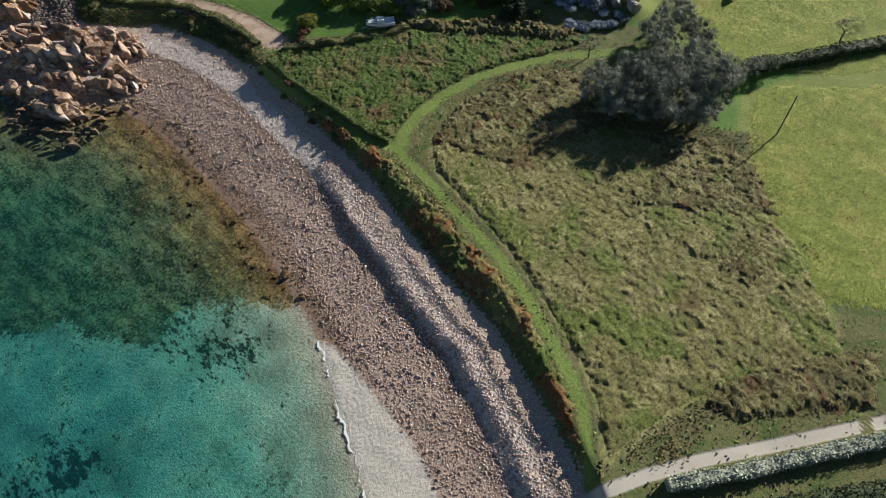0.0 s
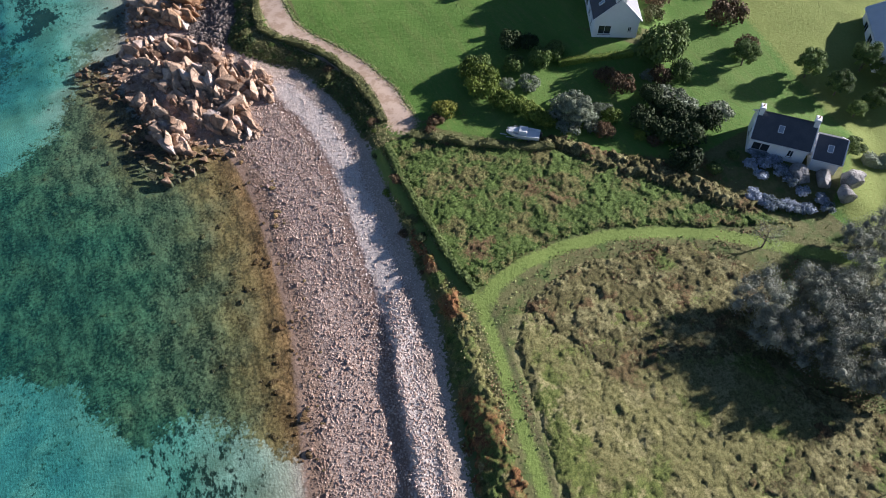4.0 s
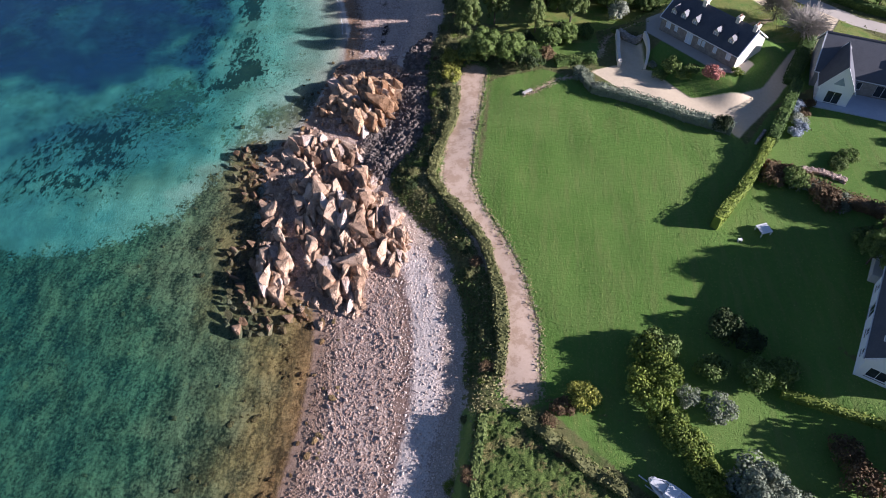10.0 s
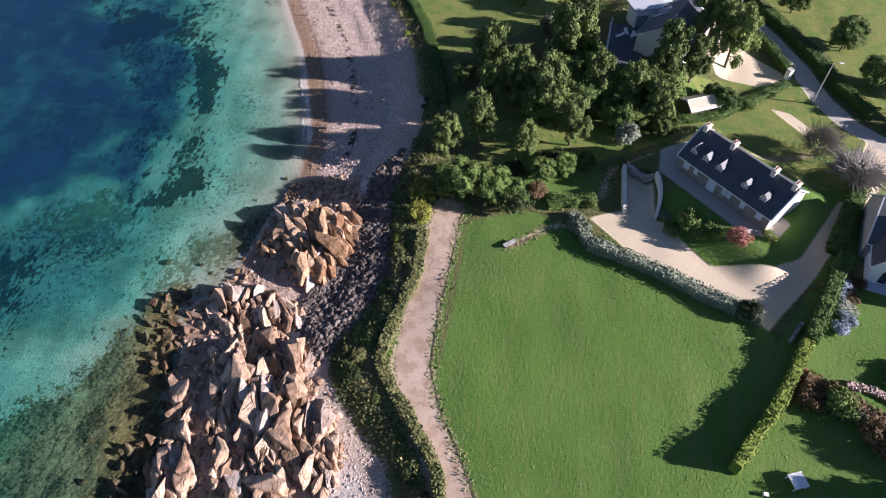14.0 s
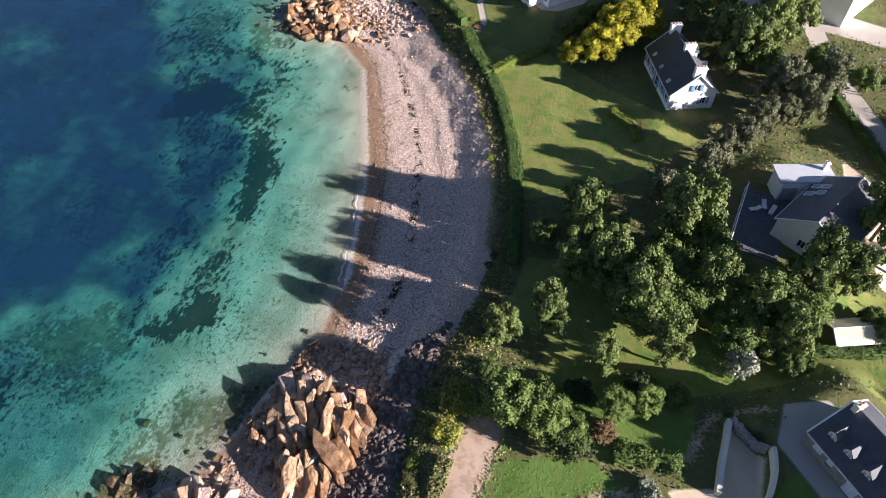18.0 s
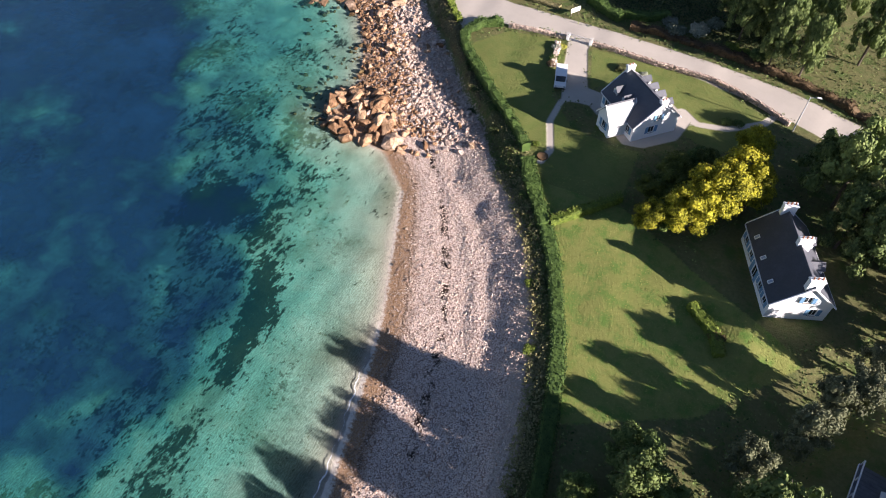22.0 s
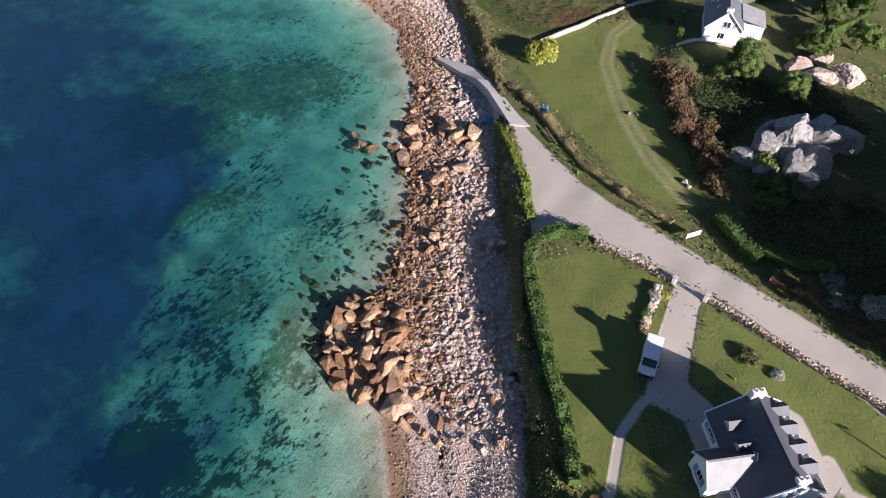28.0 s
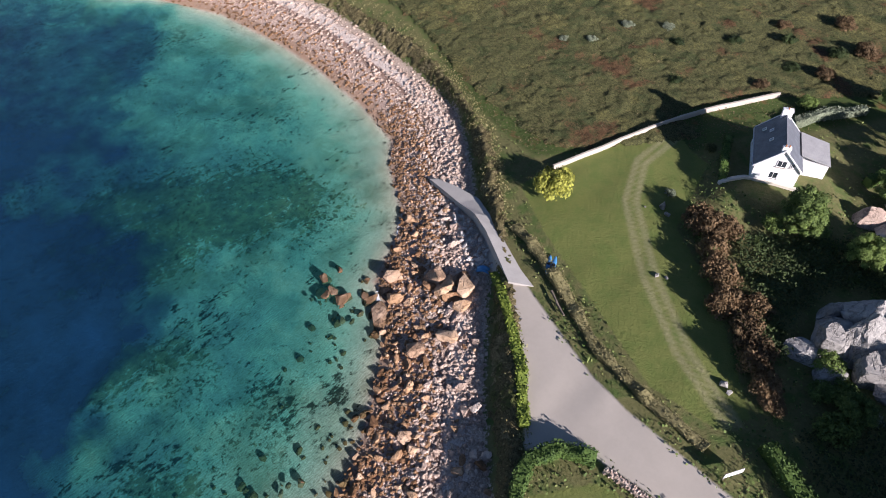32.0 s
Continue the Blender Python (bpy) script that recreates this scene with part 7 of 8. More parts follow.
hedge("19,228.5 22.8,225 24,222.6", 1.3, 1.1, M_LIME, "bright green hedge beside the shuttered house")
hedge("30,171.4 36.5,173.6", 1.3, 0.9, M_BOX_HEDGE, "low clipped hedge by the winding path")
hedge("81,194.5 86,190 94,186", 1.6, 1.6, M_BOX_HEDGE, "hedge on the bank across the lane")


# ---- rough growth over the ground ----
plain = (spread(gx, gy, (SLIP_L + SLIP_R) / 2) > 2.2) & (m_lawn < 0.1) & (m_road < 0.4) & (m_dirt < 0.25) & (m_gravel < -0.2) & (m_trail < 0.15) & (m_mown < 0.15) & (gy < 385) & (gx > -125)
for cx, cy, hl, hw, turn, level in PADS:
    plain &= ((gx - cx) ** 2 + (gy - cy) ** 2) > (hl + 1.0) ** 2


def pick(mask, n, jitter=0.45):
    i = rng.choice(np.flatnonzero(mask), n)
    x, y = gx.ravel()[i] + rng.uniform(-jitter, jitter, n), gy.ravel()[i] + rng.uniform(-jitter, jitter, n)
    return x, y, gz.ravel()[i]


def undergrowth(name, label, mask, n, h, size, mat, flat=0.7):
    """Leaf clumps at uneven heights over the ground."""
    x, y, z = pick(mask, n)
    lump = 0.5 + 0.5 * waves(x, y, 1.3, 4)
    pos = np.stack([x, y, z + rng.uniform(0.05, 1, n) * (h[0] + (h[1] - h[0]) * lump)], -1)
    co, fa = leaves(pos, np.tile([0.0, 0.0, 1.0], (n, 1)), np.full(n, size), flat)
    return tagged(new(name, raw_mesh(name, co, fa, mat)), label, "undergrowth", kind="stuff")


M_TUSSOCK = foliage("dry_grass", (0.1, 0.095, 0.036), (0.28, 0.25, 0.115), 0.0, 0.25)
M_GREENTUFT = foliage("green_grass", (0.045, 0.07, 0.016), (0.19, 0.22, 0.07), 0.0, 0.3)
M_BRACKEN = foliage("bracken_fronds", (0.022, 0.045, 0.01), (0.13, 0.16, 0.045), 0.0, 0.5)
M_RUST = foliage("rusty_bracken", (0.05, 0.028, 0.013), (0.17, 0.105, 0.052), 0.0, 0.5)
M_LAWNGRASS = foliage("lawn_grass", (0.055, 0.1, 0.018), (0.15, 0.19, 0.045), 0.0, 0.15)
M_DRYLAWN = foliage("dry_lawn_grass", (0.11, 0.115, 0.03), (0.22, 0.21, 0.06), 0.0, 0.15)
M_HEATH = foliage("heath", (0.036, 0.033, 0.016), (0.15, 0.122, 0.06), 0.0, 0.3)
drift = waves(gx, gy, 7, 5)
inland = plain & (dk > 0.2)
rusty_zone = union(RUSTY)
def cells(x, y, size, seed=0):
    """Distance to the nearest of a scatter of points, one in each cell of a grid, and a random number for that point."""
    u, v = x / size, y / size
    iu, iv = np.floor(u), np.floor(v)
    best, mark = np.full(x.shape, 9.0), np.zeros(x.shape)
    for du in (-1, 0, 1):
        for dv in (-1, 0, 1):
            cu, cv = iu + du, iv + dv
            h1, h2, h3 = (np.abs(np.sin(cu * a + cv * b + seed * 3.7) * 43758.5453) % 1 for a, b in ((127.1, 311.7), (269.5, 183.3), (113.5, 271.9)))
            d = np.hypot(u - cu - h1, v - cv - h2)
            near = d < best
            best, mark = np.where(near, d, best), np.where(near, h3, mark)
    return best, mark


def canopy(name, label, areas, gaps, step_, tall, lump, mat, edge=0.8, lanes=(), swell=0.35, brink=0.4, ragged=0.5):
    """A closed cover of tussocks over an area: one sheet with a dome for each plant, drawn down to the ground at its edges and along paths."""
    pts = np.vstack(areas)
    x, y = np.meshgrid(np.arange(pts[:, 0].min() - 1, pts[:, 0].max() + 1, step_), np.arange(pts[:, 1].min() - 1, pts[:, 1].max() + 1, step_))
    x, y = x + rng.uniform(-0.3, 0.3, x.shape) * step_, y + rng.uniform(-0.3, 0.3, x.shape) * step_
    m = np.full(x.shape, -50.0)
    for a in areas:
        m = np.maximum(m, signed(x, y, a))
    for a in gaps:
        m = np.minimum(m, -signed(x, y, a))
    for text, half in lanes:
        m = np.minimum(m, spread(x, y, line(text)) - half)
    m = m + ragged * waves(x, y, 1.1, 3) + 0.4 * ragged * rng.normal(0, 1, x.shape)
    z, dw_, df_, dk_, _ = lay(x, y)
    m = np.minimum(m, dk_ - brink)
    far, mark = cells(x + 0.3 * waves(x, y, 0.7, 2), y + 0.3 * waves(x, y, 0.8, 6), lump, 1)
    far2, mark2 = cells(x, y, lump * 0.4, 5)
    far3, mark3 = cells(x + 0.5 * waves(x, y, 1.3, 4), y, lump * 2.3, 9)
    dome = np.sqrt(np.clip(1 - far * far, 0, 1)) * (0.2 + 0.8 * mark) * 0.6 + np.clip(1 - far2, 0, 1) * mark2 * 0.5 + np.sqrt(np.clip(1 - far3 * far3, 0, 1)) * mark3 * swell - 0.15
    z = z - 0.12 + np.clip(m / edge, 0, 1) * (0.1 + tall * (0.25 + dome))
    nx, ny = x.shape[1], x.shape[0]
    i = (np.arange(ny - 1)[:, None] * nx + np.arange(nx - 1)).ravel()
    quads = np.stack([i, i + 1, i + nx + 1, i + nx], -1)
    quads = quads[(m.ravel()[quads] > -0.05).all(1)]
    used, back = np.unique(quads.ravel(), return_inverse=True)
    me = raw_mesh(name, np.stack([x, y, z], -1).reshape(-1, 3)[used], back.reshape(-1, 4), mat, True)
    return tagged(new(name, me), label, "undergrowth", kind="stuff")


def growth(name, patches, fine=7.0, relief=0.9):
    """Mixed plants seen from above: three or four tints in patches, each mottled, with a rough leafy relief."""
    n = Nodes(name)
    p = n.place()
    small, grit = n.noise(2.6, 5, 0.7, p), n.noise(fine, 4, 0.7, p)
    mottle = n.step(n.math("ADD", n.math("MULTIPLY", small, 0.5), n.math("MULTIPLY", grit, 0.5)), 0.34, 0.66)
    col = None
    for k, (dark, light, scale, low) in enumerate(patches):
        one = n.mix(mottle, dark, light)
        shifted = n.add("ShaderNodeMapping", Vector=p, Location=(17.0 * k, 9.0 * k, 0)).outputs[0]
        col = one if col is None else n.mix(n.step(n.math("ADD", n.noise(scale, 4, 0.62, shifted), n.math("MULTIPLY", n.math("SUBTRACT", small, 0.5), 0.3)), low, low + 0.1), col, one)
    return n.finish(col, 0.9, n.bump(n.math("ADD", grit, n.math("MULTIPLY", small, 0.7)), relief, 0.22), specular=0.15)


M_MEADOWCOVER = growth("meadow_cover", [((0.075, 0.078, 0.024), (0.32, 0.295, 0.12), 0.1, 0.5), ((0.05, 0.075, 0.016), (0.24, 0.275, 0.075), 0.16, 0.5), ((0.13, 0.125, 0.045), (0.43, 0.385, 0.18), 0.3, 0.52), ((0.06, 0.045, 0.02), (0.22, 0.165, 0.075), 0.12, 0.6)], 7.0, 1.2)
M_RANKCOVER = growth("rank_cover", [((0.04, 0.04, 0.015), (0.19, 0.17, 0.07), 0.2, 0.5), ((0.045, 0.03, 0.014), (0.21, 0.14, 0.065), 0.22, 0.52), ((0.085, 0.08, 0.032), (0.33, 0.3, 0.14), 0.4, 0.5), ((0.05, 0.075, 0.018), (0.17, 0.22, 0.055), 0.16, 0.62)])
M_BRACKENCOVER = growth("bracken_cover", [((0.028, 0.055, 0.013), (0.14, 0.2, 0.048), 0.2, 0.5), ((0.055, 0.055, 0.02), (0.23, 0.21, 0.08), 0.22, 0.48), ((0.065, 0.042, 0.02), (0.21, 0.145, 0.07), 0.16, 0.58), ((0.022, 0.04, 0.01), (0.1, 0.14, 0.035), 0.5, 0.6)])
M_HEATHCOVER = growth("heath_cover", [((0.03, 0.034, 0.014), (0.15, 0.15, 0.06), 0.06, 0.5), ((0.05, 0.05, 0.018), (0.19, 0.18, 0.068), 0.09, 0.5), ((0.018, 0.026, 0.01), (0.1, 0.115, 0.045), 0.22, 0.52), ((0.045, 0.028, 0.014), (0.17, 0.1, 0.05), 0.13, 0.56)])
ways = MOWN + LANE + [(DITCH[0][0], 0.2)]
canopy("meadow_grass", "pale tussocky meadow grass with green and brown patches", MEADOW + FIELD[1:], [], 0.22, 0.42, 0.8, M_MEADOWCOVER, 1.3, ways, ragged=0.2)
canopy("rank_growth", "brown dock, dead stalks and olive weeds in the rough meadow", RUSTY, [], 0.24, 0.6, 1.0, M_RANKCOVER, 1.6, ways)
canopy("bracken", "dense green bracken and brambles with browning fronds", BRACKEN[:1] + [line("19.5,84 19.6,110 27,108 40,99 50,91 62,78 66,70 50,78 34,82.5 24,81.5")], [], 0.22, 0.55, 0.9, M_BRACKENCOVER, 0.8, ways)
canopy("brambles", "thick brown and olive brambles below the small white house", [line("40.5,99.4 43.7,94.6 47,89.6 54,83 57,79 60.5,73.6 64,75.5 60,82.4 56.2,87.2 49.6,93.4 44.4,99")], [], 0.24, 1.25, 1.5, M_RANKCOVER, 1.0)
M_BANKCOVER = growth("bank_cover", [((0.07, 0.075, 0.024), (0.32, 0.3, 0.11), 0.14, 0.5), ((0.075, 0.036, 0.016), (0.34, 0.165, 0.07), 0.11, 0.48), ((0.04, 0.065, 0.016), (0.16, 0.21, 0.055), 0.13, 0.54), ((0.11, 0.1, 0.04), (0.36, 0.31, 0.15), 0.45, 0.6)])
M_VERGECOVER = growth("verge_cover", [((0.05, 0.045, 0.02), (0.22, 0.185, 0.09), 0.14, 0.5), ((0.035, 0.045, 0.015), (0.14, 0.155, 0.05), 0.2, 0.52), ((0.11, 0.095, 0.045), (0.36, 0.3, 0.165), 0.45, 0.57)])
M_FIELDCOVER = growth("field_cover", [((0.1, 0.13, 0.022), (0.28, 0.32, 0.07), 0.1, 0.5), ((0.13, 0.15, 0.03), (0.36, 0.36, 0.095), 0.2, 0.5), ((0.08, 0.11, 0.02), (0.22, 0.26, 0.06), 0.3, 0.58)])


def bank(y0, y1, inner, outer):
    """The strip of ground between the foot of the cliff and a line inland of its top."""
    a, b = (line_[(line_[:, 1] > y0) & (line_[:, 1] < y1)] for line_ in (np.asarray(CLIFF, float), np.asarray(FOOT, float)))
    return np.vstack([a + inner, (b + outer)[::-1]])


canopy("bank_growth", "rust, olive and bleached growth hanging over the low bank above the beach", [bank(18, 112, (0.9, -0.5), (0.5, -0.3))], [], 0.22, 0.62, 1.25, M_BANKCOVER, 1.0, ways, brink=-9, ragged=0.7)
canopy("coast_growth", "bleached grass and brown scrub on the bank above the boulders", [bank(248, 318, (1.2, 0.6), (0.5, 0.3))], [], 0.24, 0.5, 1.0, M_VERGECOVER, 1.0, brink=-9, ragged=0.6)
canopy("field_tufts", "yellow-green tufted grass of the hay field", [line("84,70 98,69.5 112,69.6 125,50 125,25 100,24 84,35 76,46 74,56"), line("69,44.6 58,39.5 50.6,34.6 42,27.4 35.4,19.8 43,11 53,3 80,-10 96,0 99,22 84,34 76,43")], [], 0.4, 0.2, 1.1, M_FIELDCOVER, 2.0)
HEATH = [line("-48,326 -60.5,311.5 -66,309 -80,311 -92,314 -105,319 -120,322 -150,322 -160,420 40,420 30,372 -22,368 -34,352 -42,345 -50,338 -55,328")]
canopy("heath", "low olive heath with gorse and rust brown bracken on the headland", HEATH, [], 0.38, 0.45, 0.9, M_HEATHCOVER, 1.2, swell=0.55)
undergrowth("meadow_stalks", "pale dry stalks standing in the meadow", (m_meadow > 0.2) & plain & (rusty_zone < 1.5 * waves(gx, gy, 3, 1)), 9000, (0.1, 0.34), 0.1, M_TUSSOCK)
undergrowth("rank_stalks", "brown dead stalks above the weeds", plain & (rusty_zone > -1 + waves(gx, gy, 3, 1)), 6000, (0.2, 0.8), 0.12, M_RUST)
undergrowth("bracken_fronds", "green fronds above the bracken", (m_bracken > 0.1) & plain & (gy < 150), 9000, (0.3, 0.95), 0.13, M_BRACKEN)
undergrowth("heath_sprigs", "olive sprigs above the heath", (m_bracken > 0.1) & plain & (gy > 290) & (gy < 346), 9000, (0.2, 0.6), 0.15, M_HEATH)
undergrowth("rusty_scrub", "rust brown bracken and dock beside the meadow", inland & (gy < 100) & (gy > 20) & (m_bracken < 0) & (gx < 62) & (m_meadow < 0) & (drift > 0.25), 4000, (0.15, 0.7), 0.16, M_RUST)
undergrowth("cliff_scrub", "grass and scrub hanging over the low cliff", plain & (dk > -3.0) & (dk < 0.2) & (df > 0.1) & (gy > 112) & (gy < 250), 10000, (0.1, 0.6), 0.16, M_OLIVE)
undergrowth("cliff_ivy", "green growth on the cliff face", plain & (dk > -3.5) & (dk < 0.6) & (df > 0.1) & (gy > 112) & (gy < 250) & (drift < 0.2), 9000, (0.1, 0.5), 0.2, M_BRACKEN)
undergrowth("cliff_grass", "bleached grass along the cliff top", plain & (dk > -1.4) & (dk < 2.0) & (df > 0.2) & (gy > 60) & (gy < 335), 15000, (0.1, 0.55), 0.15, M_TUSSOCK)
undergrowth("rough_grass", "rough olive grass between gardens", inland & (union(FIELD) < 0) & (m_meadow < 0) & (m_bracken < 0) & (gy < 350) & (gx > -90) & (gx < 100), 26000, (0.03, 0.35), 0.2, M_GREENTUFT)
undergrowth("garden_thicket", "dark leafy thicket under the pines", inland & (m_meadow < 0) & (m_bracken < 0) & (gy > 170) & (gy < 330) & (gx > -45) & (gx < 75) & (drift > -0.2), 22000, (0.1, 0.7), 0.2, M_TREE)
hedge("20.9,79.2 20.1,83 19.9,88 19.8,95 19.9,102 20.4,108.4", 0.9, 0.85, M_BRACKEN, "edge of the bracken standing over the coast path", 30, 0.18, 0.2)

undergrowth("cliff_clumps", "brown grassy clumps along the foot of the cliff", plain & (dk > -5) & (dk < -0.2) & (df > -0.8) & (gy > 196) & (gy < 240), 5000, (0.1, 0.7), 0.2, M_TUSSOCK)
undergrowth("field_grass", "short yellowish grass of the northern lawns", (m_lawn > 0.5) & (m_gravel < -0.6) & (m_dirt < -0.6) & (m_road < -0.6) & (gx < 95) & (gy > 196) & (gy < 243) & (gx > -70), 16000, (0.0, 0.04), 0.11, M_DRYLAWN, 0.3)
undergrowth("lawn_blades", "short mown grass of the lawns", (m_lawn > 0.5) & (m_gravel < -0.6) & (m_dirt < -0.6) & (m_road < -0.6) & (gx < 95) & (gy > 60) & (gy < 196), 36000, (0.0, 0.04), 0.11, M_LAWNGRASS, 0.3)

undergrowth("path_fringe", "ragged dry grass along the edges of the earth path", (np.abs(m_dirt) < 0.55) & (gx < 30) & (gy > 108) & (gy < 172), 3600, (0.0, 0.22), 0.13, M_TUSSOCK)
# the shade beside the tor is put into the leaf colour of this thicket
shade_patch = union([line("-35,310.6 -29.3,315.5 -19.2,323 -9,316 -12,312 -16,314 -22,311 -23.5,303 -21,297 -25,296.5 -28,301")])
undergrowth("dark_thicket", "dense brambles round the granite tor, coloured dark for the shade there", plain & (shade_patch > 0), 9000, (0.4, 1.9), 0.2, M_DARK)

hedge("61.5,235 67,225 71,217.8 74,210.8 76.3,203 79.5,196.5", 1.8, 1.6, M_BOX_HEDGE, "thick hedge along the inland side of the back lane")
hedge("66,166 69,172 72,178 74.5,184", 2.2, 1.5, M_BOX_HEDGE, "dark hedge beside the shaded drive")

# brambles north of the road; the pines' shade is painted into their dark leaves
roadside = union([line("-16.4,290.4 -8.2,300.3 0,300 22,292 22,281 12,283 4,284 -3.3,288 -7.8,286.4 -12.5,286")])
undergrowth("roadside_scrub", "brambles behind the clipped hedges, leaves darkened for shade", plain & (roadside > 0), 9000, (0.3, 1.4), 0.2, M_DARK)


# ---- walls, posts and loose things ----
def stone_wall(text, thick, tall, mat, label, size=0.33, name="stone_wall"):
    """A low wall: a core, with rough stones over its faces and top."""
    pts = line(text)
    seg = np.linalg.norm(np.diff(pts, axis=0), axis=1)
    run = np.concatenate([[0], np.cumsum(seg)])
    k = max(int(run[-1] / 0.8), 2)
    t = np.linspace(0, run[-1], k)
    cx, cy = np.interp(t, run, pts[:, 0]), np.interp(t, run, pts[:, 1])
    tx, ty = np.gradient(cx), np.gradient(cy)
    m = np.hypot(tx, ty) + 1e-9
    nx_, ny_, cz = -ty / m, tx / m, lay(cx, cy)[0]
    w = empty(name, pose(pts[0][0], pts[0][1], 0), label, "wall")
    core = np.stack([np.stack([cx + nx_ * a, cy + ny_ * a, cz + b], -1) for a, b in ((-thick / 2, -0.3), (-thick / 2, tall), (thick / 2, tall), (thick / 2, -0.3))], 1).reshape(-1, 3) - (*pts[0], 0)
    fa = [[i * 4 + j, i * 4 + (j + 1) % 4, i * 4 + 4 + (j + 1) % 4, i * 4 + 4 + j] for i in range(k - 1) for j in range(4)] + [[0, 1, 2, 3], [(k - 1) * 4 + j for j in (3, 2, 1, 0)]]
    o = new("core", raw_mesh("core", core, fa, mat))
    o.parent = w
    if size:
        n = int(run[-1] * (thick + 2 * tall) / (size * size * 0.8))
        u, side = rng.uniform(0, run[-1], n), rng.uniform(0, thick + 2 * tall, n)
        a = np.where(side < tall, -1.0, np.where(side > tall + thick, 1.0, (side - tall) / thick * 2 - 1)) * thick / 2
        b = np.where(side < tall, side, np.where(side > tall + thick, side - tall - thick, tall))
        ix, iy, iz, inx, iny = (np.interp(u, t, v) for v in (cx, cy, cz, nx_, ny_))
        c = np.stack([ix + inx * a - pts[0][0], iy + iny * a - pts[0][1], iz + b], -1)
        shapes = np.stack([hewn(OCTA, 4, (0.5, 0.9)) for _ in range(12)])[rng.integers(0, 12, n)] * (size * rng.uniform(0.45, 0.75, (n, 1, 1))) * np.array([1, 1, 0.7])
        o = new("rubble_facing", raw_mesh("rubble_facing", (shapes + c[:, None]).reshape(-1, 3), (OCTA[1][None] + 6 * np.arange(n)[:, None, None]).reshape(-1, 3), mat))
        o.parent = w
        tagged(o, kind="stuff")
    return w


stone_wall("-28.2,273.2 -22,273.6 -17.2,273.7", 0.5, 0.7, M_PALEROCK, "low dry stone wall between lawn and road")
stone_wall("-12.2,273.7 -6,273.4 -0.5,273 5,273 9.1,272.8 13,271.8 17,270 22.4,267.2", 0.5, 0.75, M_PALEROCK, "long low stone wall beside the road")
stone_wall("-61.8,305.6 -59,313 -56.5,320.5 -54,327 -51,333 -47.5,339 -45.6,342.4", 0.3, 0.85, M_BEIGE, "smooth pale rendered boundary wall above the heath", 0, "boundary_wall")
stone_wall("40.3,171 40.35,175 40.4,178.8", 0.5, 1.1, M_CREAM, "pale retaining wall beside the sunken drive", 0, "retaining_wall")
stone_wall("40.6,178.9 44.2,176.5", 0.5, 1.1, M_STONE, "granite wall at the end of the sunken drive", 0.3, "retaining_wall")
stone_wall("44.4,176.4 44.9,174 44.8,172 44.3,170.2", 0.4, 0.9, M_CREAM, "curved pale wall beside the sunken drive", 0, "retaining_wall")
stone_wall("-41.6,316.7 -39.4,320 -36,321.4 -33,322.4", 0.5, 0.4, M_CREAM, "low pale terrace wall round the cottage", 0, "terrace_wall")
stone_wall("-18,271.8 -17.2,270.2 -16.9,268.4 -16.4,266.6 -16,265.2", 0.8, 0.55, M_PALEROCK, "rockery of pale stones beside the drive", 0.5, "rockery")
stone_wall("58.2,152.4 59.2,153.8 60,155", 0.3, 0.6, M_STONE, "short stone wall at the drive", 0.25)
stone_wall("63.4,147.6 66.4,147 69,145.4", 0.9, 0.35, M_PALEROCK, "pale stone edging round a flower bed", 0.4, "stone_edging")

# gateway and gate on the slip road
for gx_, gy_ in ((-16.8, 273.5), (-12.5, 273.5)):
    g = empty("gate_post", pose(gx_, gy_, height(gx_, gy_), 0, 0, 5), "white rendered gate post by the road", "gate post", "gate posts")
    part("shaft", soften(boxes((-0.25, 0.25, -0.25, 0.25, -0.2, 1.25)), 0.03), M_WHITE, g)
    part("cap", soften(boxes((-0.31, 0.31, -0.31, 0.31, 1.25, 1.38)), 0.03), M_CONCRETE, g)
gate = empty("gate", pose(-14.65, 273.5, height(-14.6, 273.5) + 0.1), "closed grey metal gate with upright bars", "gate")
part("gate_frame", boxes((-1.8, 1.8, -0.03, 0.03, 0, 0.07), (-1.8, 1.8, -0.03, 0.03, 1.03, 1.1), (-1.8, -1.73, -0.03, 0.03, 0.07, 1.03), (1.73, 1.8, -0.03, 0.03, 0.07, 1.03)), M_ZINC, gate)
for i in range(15):
    part("bar", boxes((-1.6 + i * 0.22, -1.57 + i * 0.22, -0.015, 0.015, 0.07, 1.03)), M_ZINC, gate)
g = empty("gate_post", pose(68.6, 205.6, height(68.6, 205.6), 0, 0, 30), "tall white gate pillar by the back lane", "gate post", "gate posts")
part("shaft", soften(boxes((-0.4, 0.4, -0.4, 0.4, -0.2, 1.7)), 0.04), M_WHITE, g)
part("cap", soften(boxes((-0.48, 0.48, -0.48, 0.48, 1.7, 1.86)), 0.03), M_CONCRETE, g)

M_WOOD = surface("weathered_wood", (0.1, 0.08, 0.06), (0.24, 0.2, 0.16), 2, 14, 0.9, 0.4)
M_TYRE = surface("rubber", (0.015, 0.015, 0.015), (0.035, 0.035, 0.035), 3, 20, 0.8, 0.1)
M_CARPAINT = surface("white_car_paint", (0.76, 0.77, 0.78), (0.84, 0.84, 0.84), 0.6, 8, 0.25, 0.0, specular=0.6)
M_GEL = surface("white_hull", (0.68, 0.69, 0.69), (0.8, 0.8, 0.79), 0.8, 7, 0.3, 0.05, specular=0.5)
M_BLUE = surface("blue_plastic", (0.05, 0.2, 0.42), (0.1, 0.3, 0.55), 1, 9, 0.4, 0.05)
M_STRAW = surface("straw", (0.4, 0.34, 0.2), (0.62, 0.55, 0.36), 2, 16, 0.95, 0.5)
